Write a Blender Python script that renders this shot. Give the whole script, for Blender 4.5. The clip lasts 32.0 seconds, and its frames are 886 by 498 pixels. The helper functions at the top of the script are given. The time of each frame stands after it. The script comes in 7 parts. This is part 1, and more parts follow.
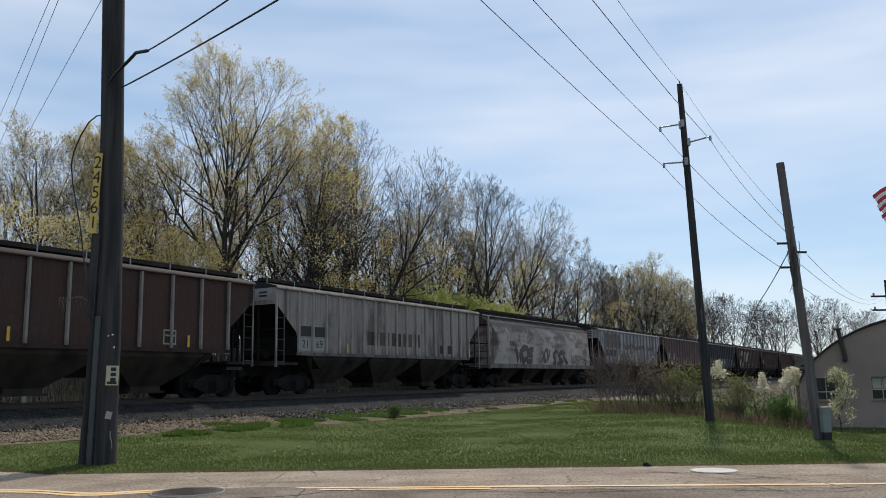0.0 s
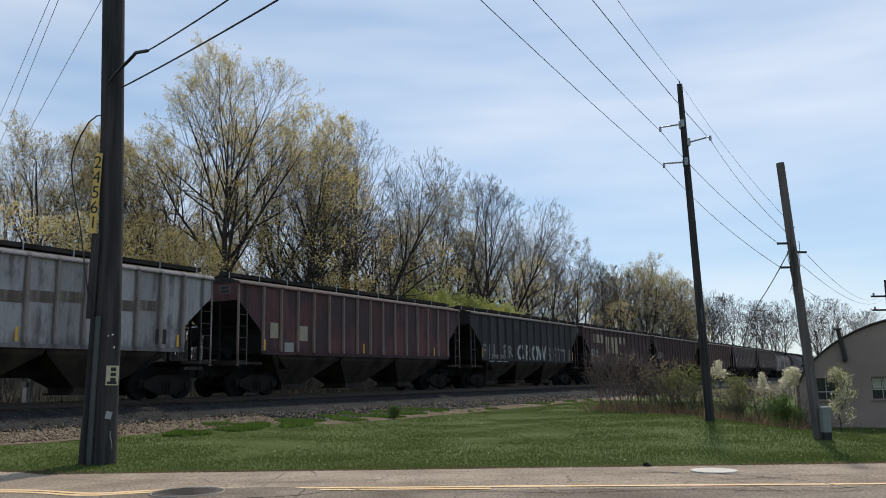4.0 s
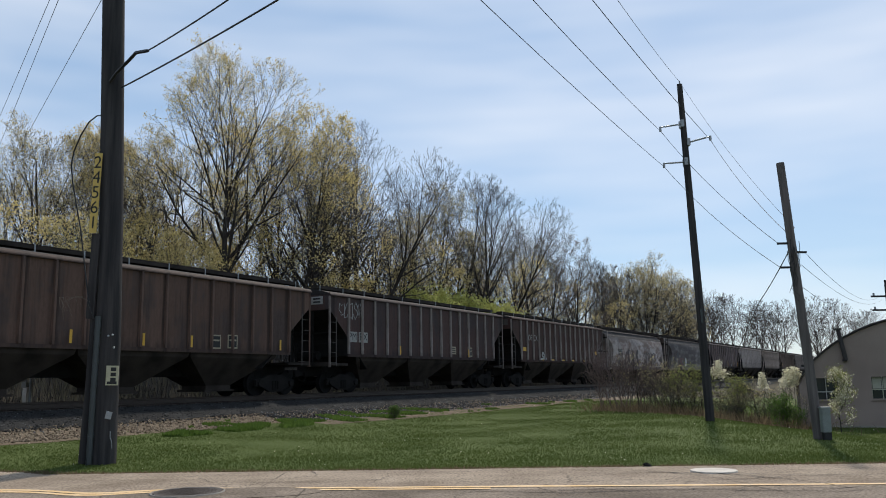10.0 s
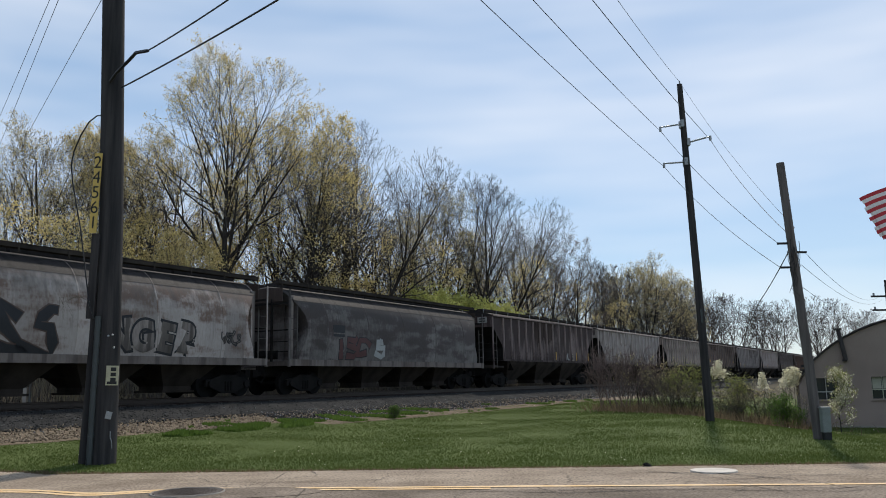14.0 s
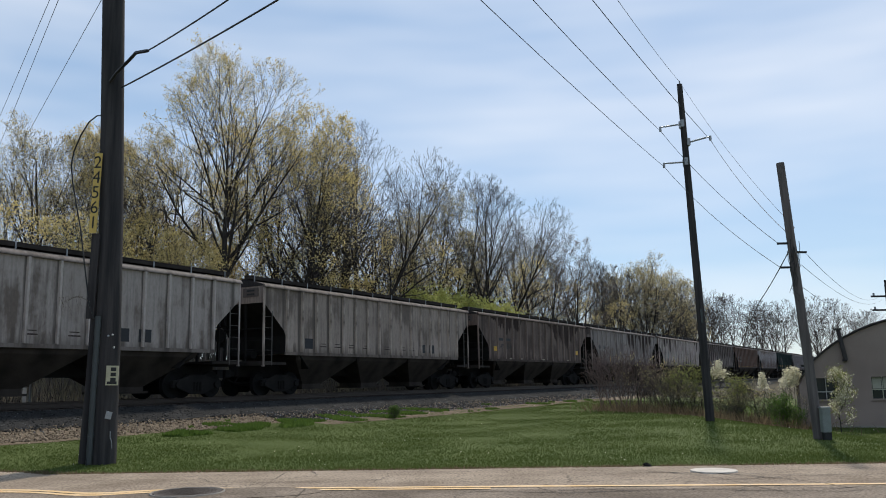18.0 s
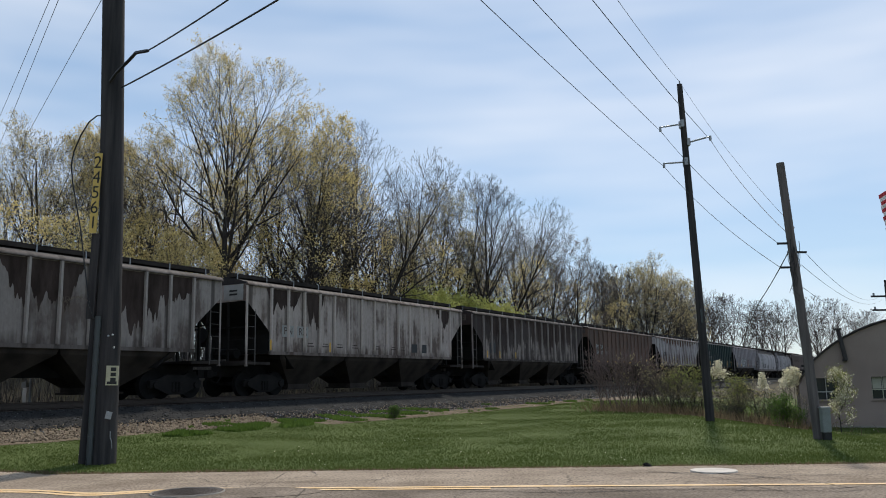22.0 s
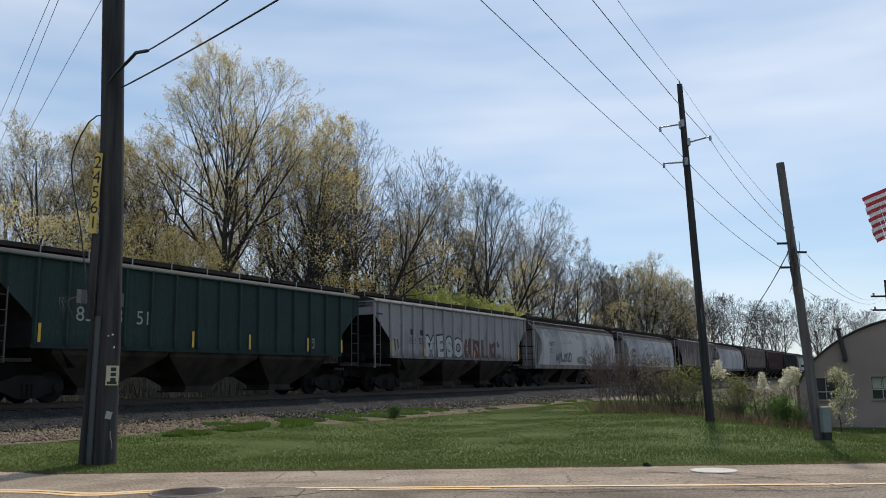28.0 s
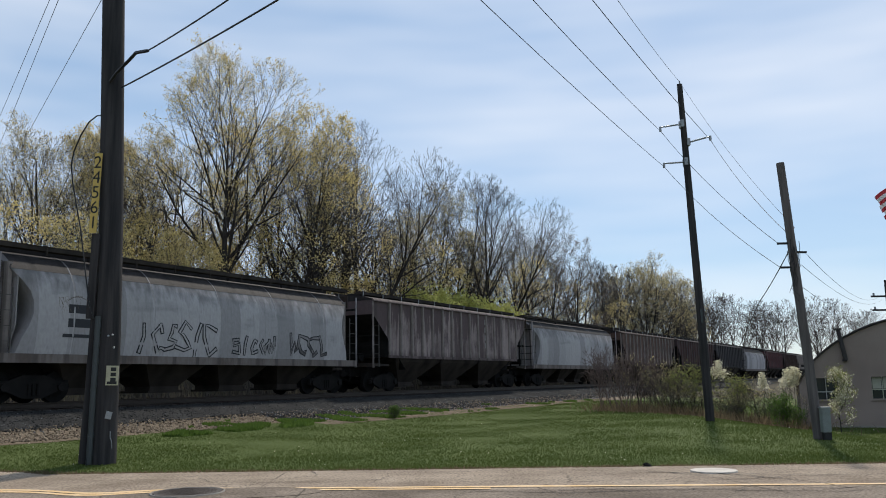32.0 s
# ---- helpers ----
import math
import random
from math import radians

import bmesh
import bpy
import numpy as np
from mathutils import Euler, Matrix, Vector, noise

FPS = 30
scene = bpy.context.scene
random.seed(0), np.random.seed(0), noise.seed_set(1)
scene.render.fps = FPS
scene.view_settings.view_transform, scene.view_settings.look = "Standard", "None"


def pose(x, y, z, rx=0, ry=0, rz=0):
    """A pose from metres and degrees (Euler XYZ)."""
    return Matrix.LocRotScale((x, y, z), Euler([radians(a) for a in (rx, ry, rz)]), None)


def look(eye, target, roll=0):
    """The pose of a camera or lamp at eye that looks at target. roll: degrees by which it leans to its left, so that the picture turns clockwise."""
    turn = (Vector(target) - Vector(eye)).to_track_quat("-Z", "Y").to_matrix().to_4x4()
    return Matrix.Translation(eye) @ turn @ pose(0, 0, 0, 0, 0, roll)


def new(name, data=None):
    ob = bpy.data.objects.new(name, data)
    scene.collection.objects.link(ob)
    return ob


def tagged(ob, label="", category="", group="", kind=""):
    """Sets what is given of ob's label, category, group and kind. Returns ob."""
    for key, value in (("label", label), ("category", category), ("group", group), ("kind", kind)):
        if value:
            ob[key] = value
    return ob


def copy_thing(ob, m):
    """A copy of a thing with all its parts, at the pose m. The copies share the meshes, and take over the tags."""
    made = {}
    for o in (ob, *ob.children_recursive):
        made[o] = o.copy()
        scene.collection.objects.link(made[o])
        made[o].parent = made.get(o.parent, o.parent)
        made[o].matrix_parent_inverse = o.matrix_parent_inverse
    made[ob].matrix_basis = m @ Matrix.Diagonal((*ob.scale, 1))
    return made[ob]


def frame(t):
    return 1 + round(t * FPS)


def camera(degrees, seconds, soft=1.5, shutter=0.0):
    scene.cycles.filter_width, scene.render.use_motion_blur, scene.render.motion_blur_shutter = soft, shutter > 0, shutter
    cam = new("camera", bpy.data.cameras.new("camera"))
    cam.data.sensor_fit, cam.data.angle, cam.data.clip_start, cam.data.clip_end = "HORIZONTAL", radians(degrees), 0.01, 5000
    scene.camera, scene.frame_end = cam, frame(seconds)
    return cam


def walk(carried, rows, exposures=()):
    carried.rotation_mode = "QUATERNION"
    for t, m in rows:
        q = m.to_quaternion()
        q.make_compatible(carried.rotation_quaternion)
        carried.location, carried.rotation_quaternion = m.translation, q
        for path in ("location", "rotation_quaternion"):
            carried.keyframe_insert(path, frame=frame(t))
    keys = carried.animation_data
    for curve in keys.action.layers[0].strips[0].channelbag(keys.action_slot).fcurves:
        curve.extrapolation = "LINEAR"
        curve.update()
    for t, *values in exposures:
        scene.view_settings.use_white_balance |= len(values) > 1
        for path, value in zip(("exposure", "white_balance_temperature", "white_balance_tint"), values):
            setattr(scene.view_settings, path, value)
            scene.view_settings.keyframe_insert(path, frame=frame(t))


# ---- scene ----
cam = camera(56.45, 32.0, soft=0.95)
EYE = (0.0, 0.0, 1.5)
PITCH = 9.121
VIEW = look(EYE, (0.0, math.cos(radians(PITCH)), 1.5 + math.sin(radians(PITCH))), -1.031)
walk(cam, [(0.0, VIEW), (32.0, VIEW)])

# ---- world and sun ----
SUN_AZ, SUN_EL = 15.5, 46.0
world = bpy.data.worlds.new("sky")
scene.world = world
world.use_nodes = True
wn, wl = world.node_tree.nodes, world.node_tree.links
sky = wn.new("ShaderNodeTexSky")
sky.sky_type, sky.sun_disc = "NISHITA", False
sky.sun_elevation, sky.sun_rotation = radians(SUN_EL), radians(SUN_AZ)
sky.air_density, sky.dust_density, sky.ozone_density = 1.0, 0.25, 2.0
# thin high cloud, streaked along the horizon
wco = wn.new("ShaderNodeTexCoord")
wmap = wn.new("ShaderNodeMapping")
wmap.inputs["Scale"].default_value = (1.2, 1.6, 6.5)
wmap.inputs["Location"].default_value = (0.55, 0.2, 0.0)
wmap.inputs["Rotation"].default_value = (0.06, 0.16, 0.3)
wnoise = wn.new("ShaderNodeTexNoise")
wnoise.inputs["Scale"].default_value, wnoise.inputs["Detail"].default_value = 1.5, 3.0
wnoise.inputs["Roughness"].default_value = 0.55
wramp = wn.new("ShaderNodeValToRGB")
wramp.color_ramp.elements[0].position, wramp.color_ramp.elements[1].position = 0.38, 0.74
wmix = wn.new("ShaderNodeMixRGB")
wmix.inputs["Color2"].default_value = (9.4, 9.7, 10.3, 1)
wfac = wn.new("ShaderNodeMath")
wfac.operation = "MULTIPLY"
wfac.inputs[1].default_value = 0.52
wl.new(wco.outputs["Generated"], wmap.inputs["Vector"])
wl.new(wmap.outputs["Vector"], wnoise.inputs["Vector"])
wl.new(wnoise.outputs["Fac"], wramp.inputs["Fac"])
wl.new(wramp.outputs["Color"], wfac.inputs[0])
wl.new(wfac.outputs["Value"], wmix.inputs["Fac"])
wveil = wn.new("ShaderNodeMixRGB")
wveil.inputs["Fac"].default_value = 0.5
wveil.inputs["Color2"].default_value = (4.7, 6.4, 8.6, 1)
wl.new(sky.outputs["Color"], wveil.inputs["Color1"])
wl.new(wveil.outputs["Color"], wmix.inputs["Color1"])
wl.new(wmix.outputs["Color"], wn["Background"].inputs["Color"])
wn["Background"].inputs["Strength"].default_value = 0.094

sun = new("sun", bpy.data.lights.new("sun", "SUN"))
sun.data.energy, sun.data.angle, sun.data.color = 3.1, radians(2.5), (1.0, 0.93, 0.83)
SUN_DIR = Vector((math.sin(radians(SUN_AZ)) * math.cos(radians(SUN_EL)), math.cos(radians(SUN_AZ)) * math.cos(radians(SUN_EL)), math.sin(radians(SUN_EL))))
sun.matrix_world = look(SUN_DIR * 100, (0, 0, 0))
scene.view_settings.exposure = 0.14


# ---- materials ----
def node_mat(name, rough=0.8, metal=0.0):
    m = bpy.data.materials.new(name)
    m.use_nodes = True
    b = m.node_tree.nodes["Principled BSDF"]
    b.inputs["Roughness"].default_value, b.inputs["Metallic"].default_value = rough, metal
    return m, m.node_tree.nodes, m.node_tree.links, b


def noise_tex(n, l, scale, detail=4.0, stretch=(1, 1, 1), offset=0.0, coord="Object"):
    co, mp, tx = n.new("ShaderNodeTexCoord"), n.new("ShaderNodeMapping"), n.new("ShaderNodeTexNoise")
    mp.inputs["Scale"].default_value = stretch
    mp.inputs["Location"].default_value = (offset, offset * 1.7, offset * 0.6)
    tx.inputs["Scale"].default_value, tx.inputs["Detail"].default_value = scale, detail
    l.new(co.outputs[coord], mp.inputs["Vector"])
    l.new(mp.outputs["Vector"], tx.inputs["Vector"])
    return tx.outputs["Fac"]


def ramp(n, l, fac, stops):
    r = n.new("ShaderNodeValToRGB")
    e = r.color_ramp.elements
    while len(e) < len(stops):
        e.new(0.5)
    for el, (pos, col) in zip(e, stops):
        el.position = pos
        el.color = (*col, 1) if len(col) == 3 else col
    l.new(fac, r.inputs["Fac"])
    return r.outputs["Color"]


def blend(n, l, fac, a, b, mode="MIX"):
    m = n.new("ShaderNodeMixRGB")
    m.blend_type = mode
    for s, v in (("Fac", fac), ("Color1", a), ("Color2", b)):
        if isinstance(v, (int, float)):
            m.inputs[s].default_value = v
        elif isinstance(v, tuple):
            m.inputs[s].default_value = (*v, 1)
        else:
            l.new(v, m.inputs[s])
    return m.outputs["Color"]


def bump(n, l, b, height, strength=0.3, distance=0.02):
    bp = n.new("ShaderNodeBump")
    bp.inputs["Strength"].default_value, bp.inputs["Distance"].default_value = strength, distance
    l.new(height, bp.inputs["Height"])
    l.new(bp.outputs["Normal"], b.inputs["Normal"])


def two_tone(name, a, b_, scale=3.0, rough=0.85, relief=0.2, dist=0.01, fine=30.0, stretch=(1, 1, 1), low=0.35, high=0.65, metal=0.0):
    """Two colours mixed in patches, with a finer grain over them."""
    m, n, l, b = node_mat(name, rough, metal)
    b.inputs["Specular IOR Level"].default_value = 0.1 if rough > 0.8 else 0.35
    f1 = noise_tex(n, l, scale, 5, stretch)
    f2 = noise_tex(n, l, fine, 3, stretch, 3.1)
    c = ramp(n, l, f1, [(low, a), (high, b_)])
    c = blend(n, l, 0.35, c, ramp(n, l, f2, [(0.3, (0.55, 0.55, 0.55)), (0.7, (1, 1, 1))]), "MULTIPLY")
    l.new(c, b.inputs["Base Color"])
    bump(n, l, b, f2, relief, dist)
    return m


def calc(n, l, op, a, b_=None, c=None):
    m = n.new("ShaderNodeMath")
    m.operation = op
    for k, v in enumerate((a, b_, c)):
        if v is None:
            continue
        if isinstance(v, (int, float)):
            m.inputs[k].default_value = v
        else:
            l.new(v, m.inputs[k])
    return m.outputs[0]


POST_PAINT = {}


def car_paint(name, base, rust=(0.09, 0.045, 0.03), amount=0.3, dirt=0.4, seed=0.0, rough=0.75, smear=False, posts=15, vary=0.3, drip=None, edges=True):
    """Weathered freight-car paint: panels that differ, rust in ragged patches, soot runs, bands of dirt and painted
    shade beside the side posts.
    """
    m, n, l, b = node_mat(name, rough)
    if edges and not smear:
        # post copy: less dirt, and 12% lighter to carry the posts' highlight in colour
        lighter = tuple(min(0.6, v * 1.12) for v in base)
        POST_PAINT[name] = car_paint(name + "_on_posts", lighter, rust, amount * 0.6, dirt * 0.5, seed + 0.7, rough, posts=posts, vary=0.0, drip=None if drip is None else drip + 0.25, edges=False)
    b.inputs["Specular IOR Level"].default_value = 0.15
    base = (base[0] * 0.86, base[1] * 0.785, base[2] * 0.79)
    rust = (rust[0] * 0.9, rust[1] * 0.97, rust[2] * 1.05)
    runs = noise_tex(n, l, 3.0, 5, (1.5, 1.5, 0.16), seed)
    runs2 = noise_tex(n, l, 9.0, 4, (1.5, 1.5, 0.07), seed + 2)
    spots = noise_tex(n, l, 0.9, 8, (0.7, 0.8, 2.2) if smear else (0.85, 0.8, 0.6), seed + 5)
    fine = noise_tex(n, l, 13, 6, (1, 1, 0.5), seed + 9)
    co, sep, wn_ = n.new("ShaderNodeTexCoord"), n.new("ShaderNodeSeparateXYZ"), n.new("ShaderNodeTexWhiteNoise")
    wn_.noise_dimensions = "1D"
    l.new(co.outputs["Object"], sep.inputs[0])
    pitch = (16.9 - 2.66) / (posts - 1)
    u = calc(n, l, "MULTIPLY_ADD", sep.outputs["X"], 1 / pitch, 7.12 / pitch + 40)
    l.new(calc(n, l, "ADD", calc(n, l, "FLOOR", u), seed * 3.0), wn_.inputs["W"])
    # ragged rust: patches broken up by runs and grain
    w1, w2 = (0.15, 0.35) if smear else (0.55, 0.3)
    rag = calc(n, l, "MULTIPLY_ADD", calc(n, l, "SUBTRACT", runs, 0.5), w1, spots)
    rag = calc(n, l, "MULTIPLY_ADD", calc(n, l, "SUBTRACT", fine, 0.5), w2, rag)
    if smear:
        rag = calc(n, l, "MULTIPLY_ADD", calc(n, l, "SUBTRACT", sep.outputs["Z"], 2.7), 0.07, rag)
    k = 0.475 + (0.5 - amount) * 0.32
    c = blend(n, l, calc(n, l, "MULTIPLY", wn_.outputs["Value"], vary), base, tuple(v * 0.45 for v in base))
    c = blend(n, l, ramp(n, l, rag, [(k - 0.05, (0, 0, 0)), (k + 0.11, (0.92, 0.92, 0.92))]), c, rust)
    k = 0.6 - 0.22 * dirt
    dark = tuple(0.28 * v + 0.008 for v in base)
    c = blend(n, l, ramp(n, l, runs2, [(k - 0.02, (0, 0, 0)), (k + 0.2, (0.36, 0.36, 0.36))]), c, dark)
    if not smear:
        # rust that creeps up in tongues from the bottom sill
        low = calc(n, l, "MULTIPLY_ADD", calc(n, l, "SUBTRACT", runs, 0.5), 1.1, calc(n, l, "MULTIPLY_ADD", sep.outputs["Z"], -1.0, 2.02))
        c = blend(n, l, ramp(n, l, low, [(0.05, (0, 0, 0)), (0.42, (0.6, 0.6, 0.6))]), c, tuple(0.6 * v for v in rust))
    if drip is not None:
        # rust that has run down from the roof in ragged tongues, further on some panels
        fall = calc(n, l, "MULTIPLY_ADD", sep.outputs["Z"], 1 / 2.6, -1.6 / 2.6)
        fall = calc(n, l, "MULTIPLY_ADD", calc(n, l, "SUBTRACT", runs, 0.5), 1.3, fall)
        fall = calc(n, l, "MULTIPLY_ADD", calc(n, l, "SUBTRACT", runs2, 0.5), 0.7, fall)
        fall = calc(n, l, "MULTIPLY_ADD", wn_.outputs["Value"], 0.5, fall)
        c = blend(n, l, ramp(n, l, fall, [(drip, (0, 0, 0)), (drip + 0.09, (0.93, 0.93, 0.93))]), c, rust)
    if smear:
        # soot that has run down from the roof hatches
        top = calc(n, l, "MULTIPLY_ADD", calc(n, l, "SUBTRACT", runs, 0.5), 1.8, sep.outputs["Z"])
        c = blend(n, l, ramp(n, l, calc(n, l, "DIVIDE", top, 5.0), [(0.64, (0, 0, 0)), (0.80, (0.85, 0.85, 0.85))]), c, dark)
        # plates differ a little from band to band
        c = blend(n, l, calc(n, l, "MULTIPLY", wn_.outputs["Value"], 0.35), c, dark)
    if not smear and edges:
        # rusty dirt and the posts' own shade, both painted as bands along each post
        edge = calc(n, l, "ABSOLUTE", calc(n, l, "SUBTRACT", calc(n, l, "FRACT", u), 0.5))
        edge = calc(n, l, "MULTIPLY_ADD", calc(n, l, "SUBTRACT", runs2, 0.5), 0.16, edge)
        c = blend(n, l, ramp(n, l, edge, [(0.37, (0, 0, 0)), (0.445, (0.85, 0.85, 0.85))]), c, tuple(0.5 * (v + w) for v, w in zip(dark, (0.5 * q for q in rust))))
    c = blend(n, l, 0.3 if smear else 0.38, c, ramp(n, l, fine, [(0.3, (0.55, 0.52, 0.49)), (0.65, (1, 1, 1))]), "MULTIPLY")
    l.new(c, b.inputs["Base Color"])
    bump(n, l, b, fine, 0.15, 0.01)
    return m


def plain(name, col, rough=0.7, metal=0.0):
    return two_tone(name, tuple(v * 0.85 for v in col), col, 4.0, rough, 0.08, 0.004, 40, metal=metal)


def leaf_mat(name, a, b_, patches=False):
    m, n, l, b = node_mat(name, 0.85)
    b.inputs["Specular IOR Level"].default_value = 0.0
    oi = n.new("ShaderNodeNewGeometry")
    c = ramp(n, l, oi.outputs["Random Per Island"], [(0.0, a), (1.0, b_)])
    if patches:
        spot = noise_tex(n, l, 0.45, 5)
        c = blend(n, l, 1.0, c, ramp(n, l, spot, [(0.36, (0.90, 0.93, 0.92)), (0.64, (1.07, 1.05, 1.03))]), "MULTIPLY")
    l.new(c, b.inputs["Base Color"])
    tr = n.new("ShaderNodeBsdfTranslucent")
    l.new(c, tr.inputs["Color"])
    mix = n.new("ShaderNodeMixShader")
    mix.inputs["Fac"].default_value = 0.6
    l.new(b.outputs["BSDF"], mix.inputs[1])
    l.new(tr.outputs["BSDF"], mix.inputs[2])
    l.new(mix.outputs["Shader"], n["Material Output"].inputs["Surface"])
    return m


M_GROUND = two_tone("soil_and_turf", (0.078, 0.104, 0.029), (0.098, 0.125, 0.038), 0.5, 0.95, 0.4, 0.03, 14)
M_FAR = two_tone("rough_ground", (0.10, 0.082, 0.058), (0.075, 0.068, 0.04), 0.4, 0.95, 0.4, 0.05, 6)
M_GRAVEL = two_tone("pale_gravel", (0.125, 0.094, 0.064), (0.215, 0.166, 0.117), 1.3, 0.95, 0.6, 0.04, 18)
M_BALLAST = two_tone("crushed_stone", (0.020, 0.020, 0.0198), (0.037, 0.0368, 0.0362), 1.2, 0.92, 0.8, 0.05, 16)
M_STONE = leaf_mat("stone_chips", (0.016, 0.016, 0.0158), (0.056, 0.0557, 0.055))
M_STONE_PALE = leaf_mat("pale_stone_chips", (0.07, 0.072, 0.077), (0.26, 0.265, 0.28))
M_STONE_PALE.node_tree.nodes["Mix Shader"].inputs["Fac"].default_value = 0.0
M_STONE.node_tree.nodes["Mix Shader"].inputs["Fac"].default_value = 0.0
M_CHIP = leaf_mat("gravel_chips", (0.07, 0.052, 0.037), (0.36, 0.29, 0.21))
M_CHIP.node_tree.nodes["Mix Shader"].inputs["Fac"].default_value = 0.0
M_GRASS = leaf_mat("grass_blades", (0.088, 0.118, 0.034), (0.106, 0.139, 0.042), True)
M_GRASS.node_tree.nodes["Mix Shader"].inputs["Fac"].default_value = 0.35
M_CLOVER = leaf_mat("bright_weeds", (0.06, 0.108, 0.022), (0.105, 0.165, 0.04))
M_STRAW = leaf_mat("dry_stems", (0.11, 0.08, 0.052), (0.24, 0.185, 0.12))


def asphalt(name, a, b_, crack_col):
    """Worn asphalt: mottled, speckled with stone, crazed with fine cracks."""
    m, n, l, b = node_mat(name, 0.92)
    b.inputs["Specular IOR Level"].default_value = 0.05
    big = noise_tex(n, l, 0.7, 6)
    mid = noise_tex(n, l, 5.0, 4, (0.4, 1, 1), 2.0)
    fine = noise_tex(n, l, 24, 4, (1, 1, 1), 6.0)
    c = ramp(n, l, blend(n, l, 0.25, big, mid), [(0.36, a), (0.62, b_)])
    c = blend(n, l, 0.75, c, ramp(n, l, fine, [(0.36, (0.34, 0.335, 0.33)), (0.5, (0.84, 0.84, 0.84)), (0.64, (1.08, 1.08, 1.08))]), "MULTIPLY")
    co, warp, vor = n.new("ShaderNodeTexCoord"), n.new("ShaderNodeMixRGB"), n.new("ShaderNodeTexVoronoi")
    vor.feature, warp.blend_type = "DISTANCE_TO_EDGE", "ADD"
    vor.inputs["Scale"].default_value = 0.55
    warp.inputs["Fac"].default_value = 0.5
    l.new(co.outputs["Object"], warp.inputs["Color1"])
    l.new(mid, warp.inputs["Color2"])
    l.new(warp.outputs["Color"], vor.inputs["Vector"])
    thin = ramp(n, l, vor.outputs["Distance"], [(0.0, (0.8, 0.8, 0.8)), (0.010, (0, 0, 0))])
    c = blend(n, l, blend(n, l, 1.0, thin, ramp(n, l, big, [(0.42, (0, 0, 0)), (0.56, (1, 1, 1))]), "MULTIPLY"), c, crack_col)
    l.new(c, b.inputs["Base Color"])
    bump(n, l, b, fine, 0.5, 0.012)
    return m


M_ASPHALT = asphalt("old_asphalt", (0.255, 0.20, 0.150), (0.42, 0.34, 0.26), (0.06, 0.05, 0.045))
M_ASPHALT_NEW = asphalt("patched_asphalt", (0.16, 0.128, 0.10), (0.29, 0.236, 0.186), (0.05, 0.045, 0.04))
M_CRACK = plain("crack_filler", (0.05, 0.048, 0.045), 0.9)
M_YELLOW = two_tone("worn_yellow_line", (0.70, 0.44, 0.19), (0.78, 0.56, 0.33), 3, 0.8, 0.3, 0.004, 40)
M_RAIL = plain("rail_steel", (0.06, 0.045, 0.036), 0.6, 0.3)
M_TIE = two_tone("creosoted_tie", (0.05, 0.04, 0.035), (0.10, 0.085, 0.07), 3, 0.9)
M_POLE = two_tone("weathered_pole_wood", (0.032, 0.031, 0.033), (0.066, 0.060, 0.060), 2.2, 0.9, 0.6, 0.012, 22, (4, 4, 0.25))
M_POLE_GREY = two_tone("grey_pole_wood", (0.098, 0.087, 0.085), (0.165, 0.148, 0.143), 2.2, 0.9, 0.6, 0.012, 22, (4, 4, 0.25))
M_CONDUIT = plain("grey_green_conduit", (0.058, 0.067, 0.070), 0.5)
M_BOX = plain("pale_grey_green_enamel", (0.21, 0.235, 0.225), 0.6)
M_WIRE = plain("black_cable", (0.02, 0.02, 0.022), 0.6)
M_WIRE_GREY = plain("grey_wire", (0.20, 0.21, 0.23), 0.6, 0.2)
M_INSUL = plain("grey_insulator", (0.24, 0.25, 0.27), 0.4)
M_GALV = plain("galvanised_steel", (0.35, 0.36, 0.37), 0.5, 0.5)
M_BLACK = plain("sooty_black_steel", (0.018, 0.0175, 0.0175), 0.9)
# underframe grime; on the car ends this near-black stands in for shade
M_UNDER = two_tone("grimy_underframe_and_end_shade", (0.014, 0.0133, 0.0133), (0.022, 0.020, 0.019), 2, 0.95)
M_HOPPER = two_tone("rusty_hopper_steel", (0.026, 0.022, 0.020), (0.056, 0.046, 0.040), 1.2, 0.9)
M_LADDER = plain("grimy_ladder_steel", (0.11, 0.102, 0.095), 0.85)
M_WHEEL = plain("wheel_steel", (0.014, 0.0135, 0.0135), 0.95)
M_WHITE = plain("white_stencil", (0.34, 0.335, 0.32), 0.7)
M_PALE = plain("faded_panel", (0.37, 0.32, 0.235), 0.8)
M_NOTICE = plain("yellowed_paper", (0.50, 0.47, 0.33), 0.8)
M_TAB = plain("yellow_reflector", (0.70, 0.40, 0.05), 0.5)
M_TAGYEL = plain("yellow_plate", (0.70, 0.49, 0.13), 0.6)
M_TAGBLK = plain("black_digits", (0.02, 0.02, 0.02), 0.6)
M_GRAF_W = plain("pale_spray_paint", (0.42, 0.43, 0.425), 0.6)
M_GRAF_F = plain("faded_grey_spray_paint", (0.20, 0.205, 0.20), 0.7)
M_GRAF_K = plain("black_spray_paint", (0.025, 0.025, 0.03), 0.6)
M_GRAF_R = plain("dull_red_spray_paint", (0.11, 0.045, 0.045), 0.6)
M_GRAF_B = plain("brown_spray_paint", (0.10, 0.065, 0.055), 0.6)
M_STUCCO = two_tone("pinkish_tan_stucco", (0.265, 0.208, 0.18), (0.315, 0.252, 0.22), 0.8, 0.95, 0.3, 0.006, 40)
M_ROOF = plain("dark_roof_edge", (0.05, 0.045, 0.045), 0.8)
M_PALELID = two_tone("pale_concrete", (0.58, 0.52, 0.45), (0.70, 0.64, 0.56), 3.0, 0.9)
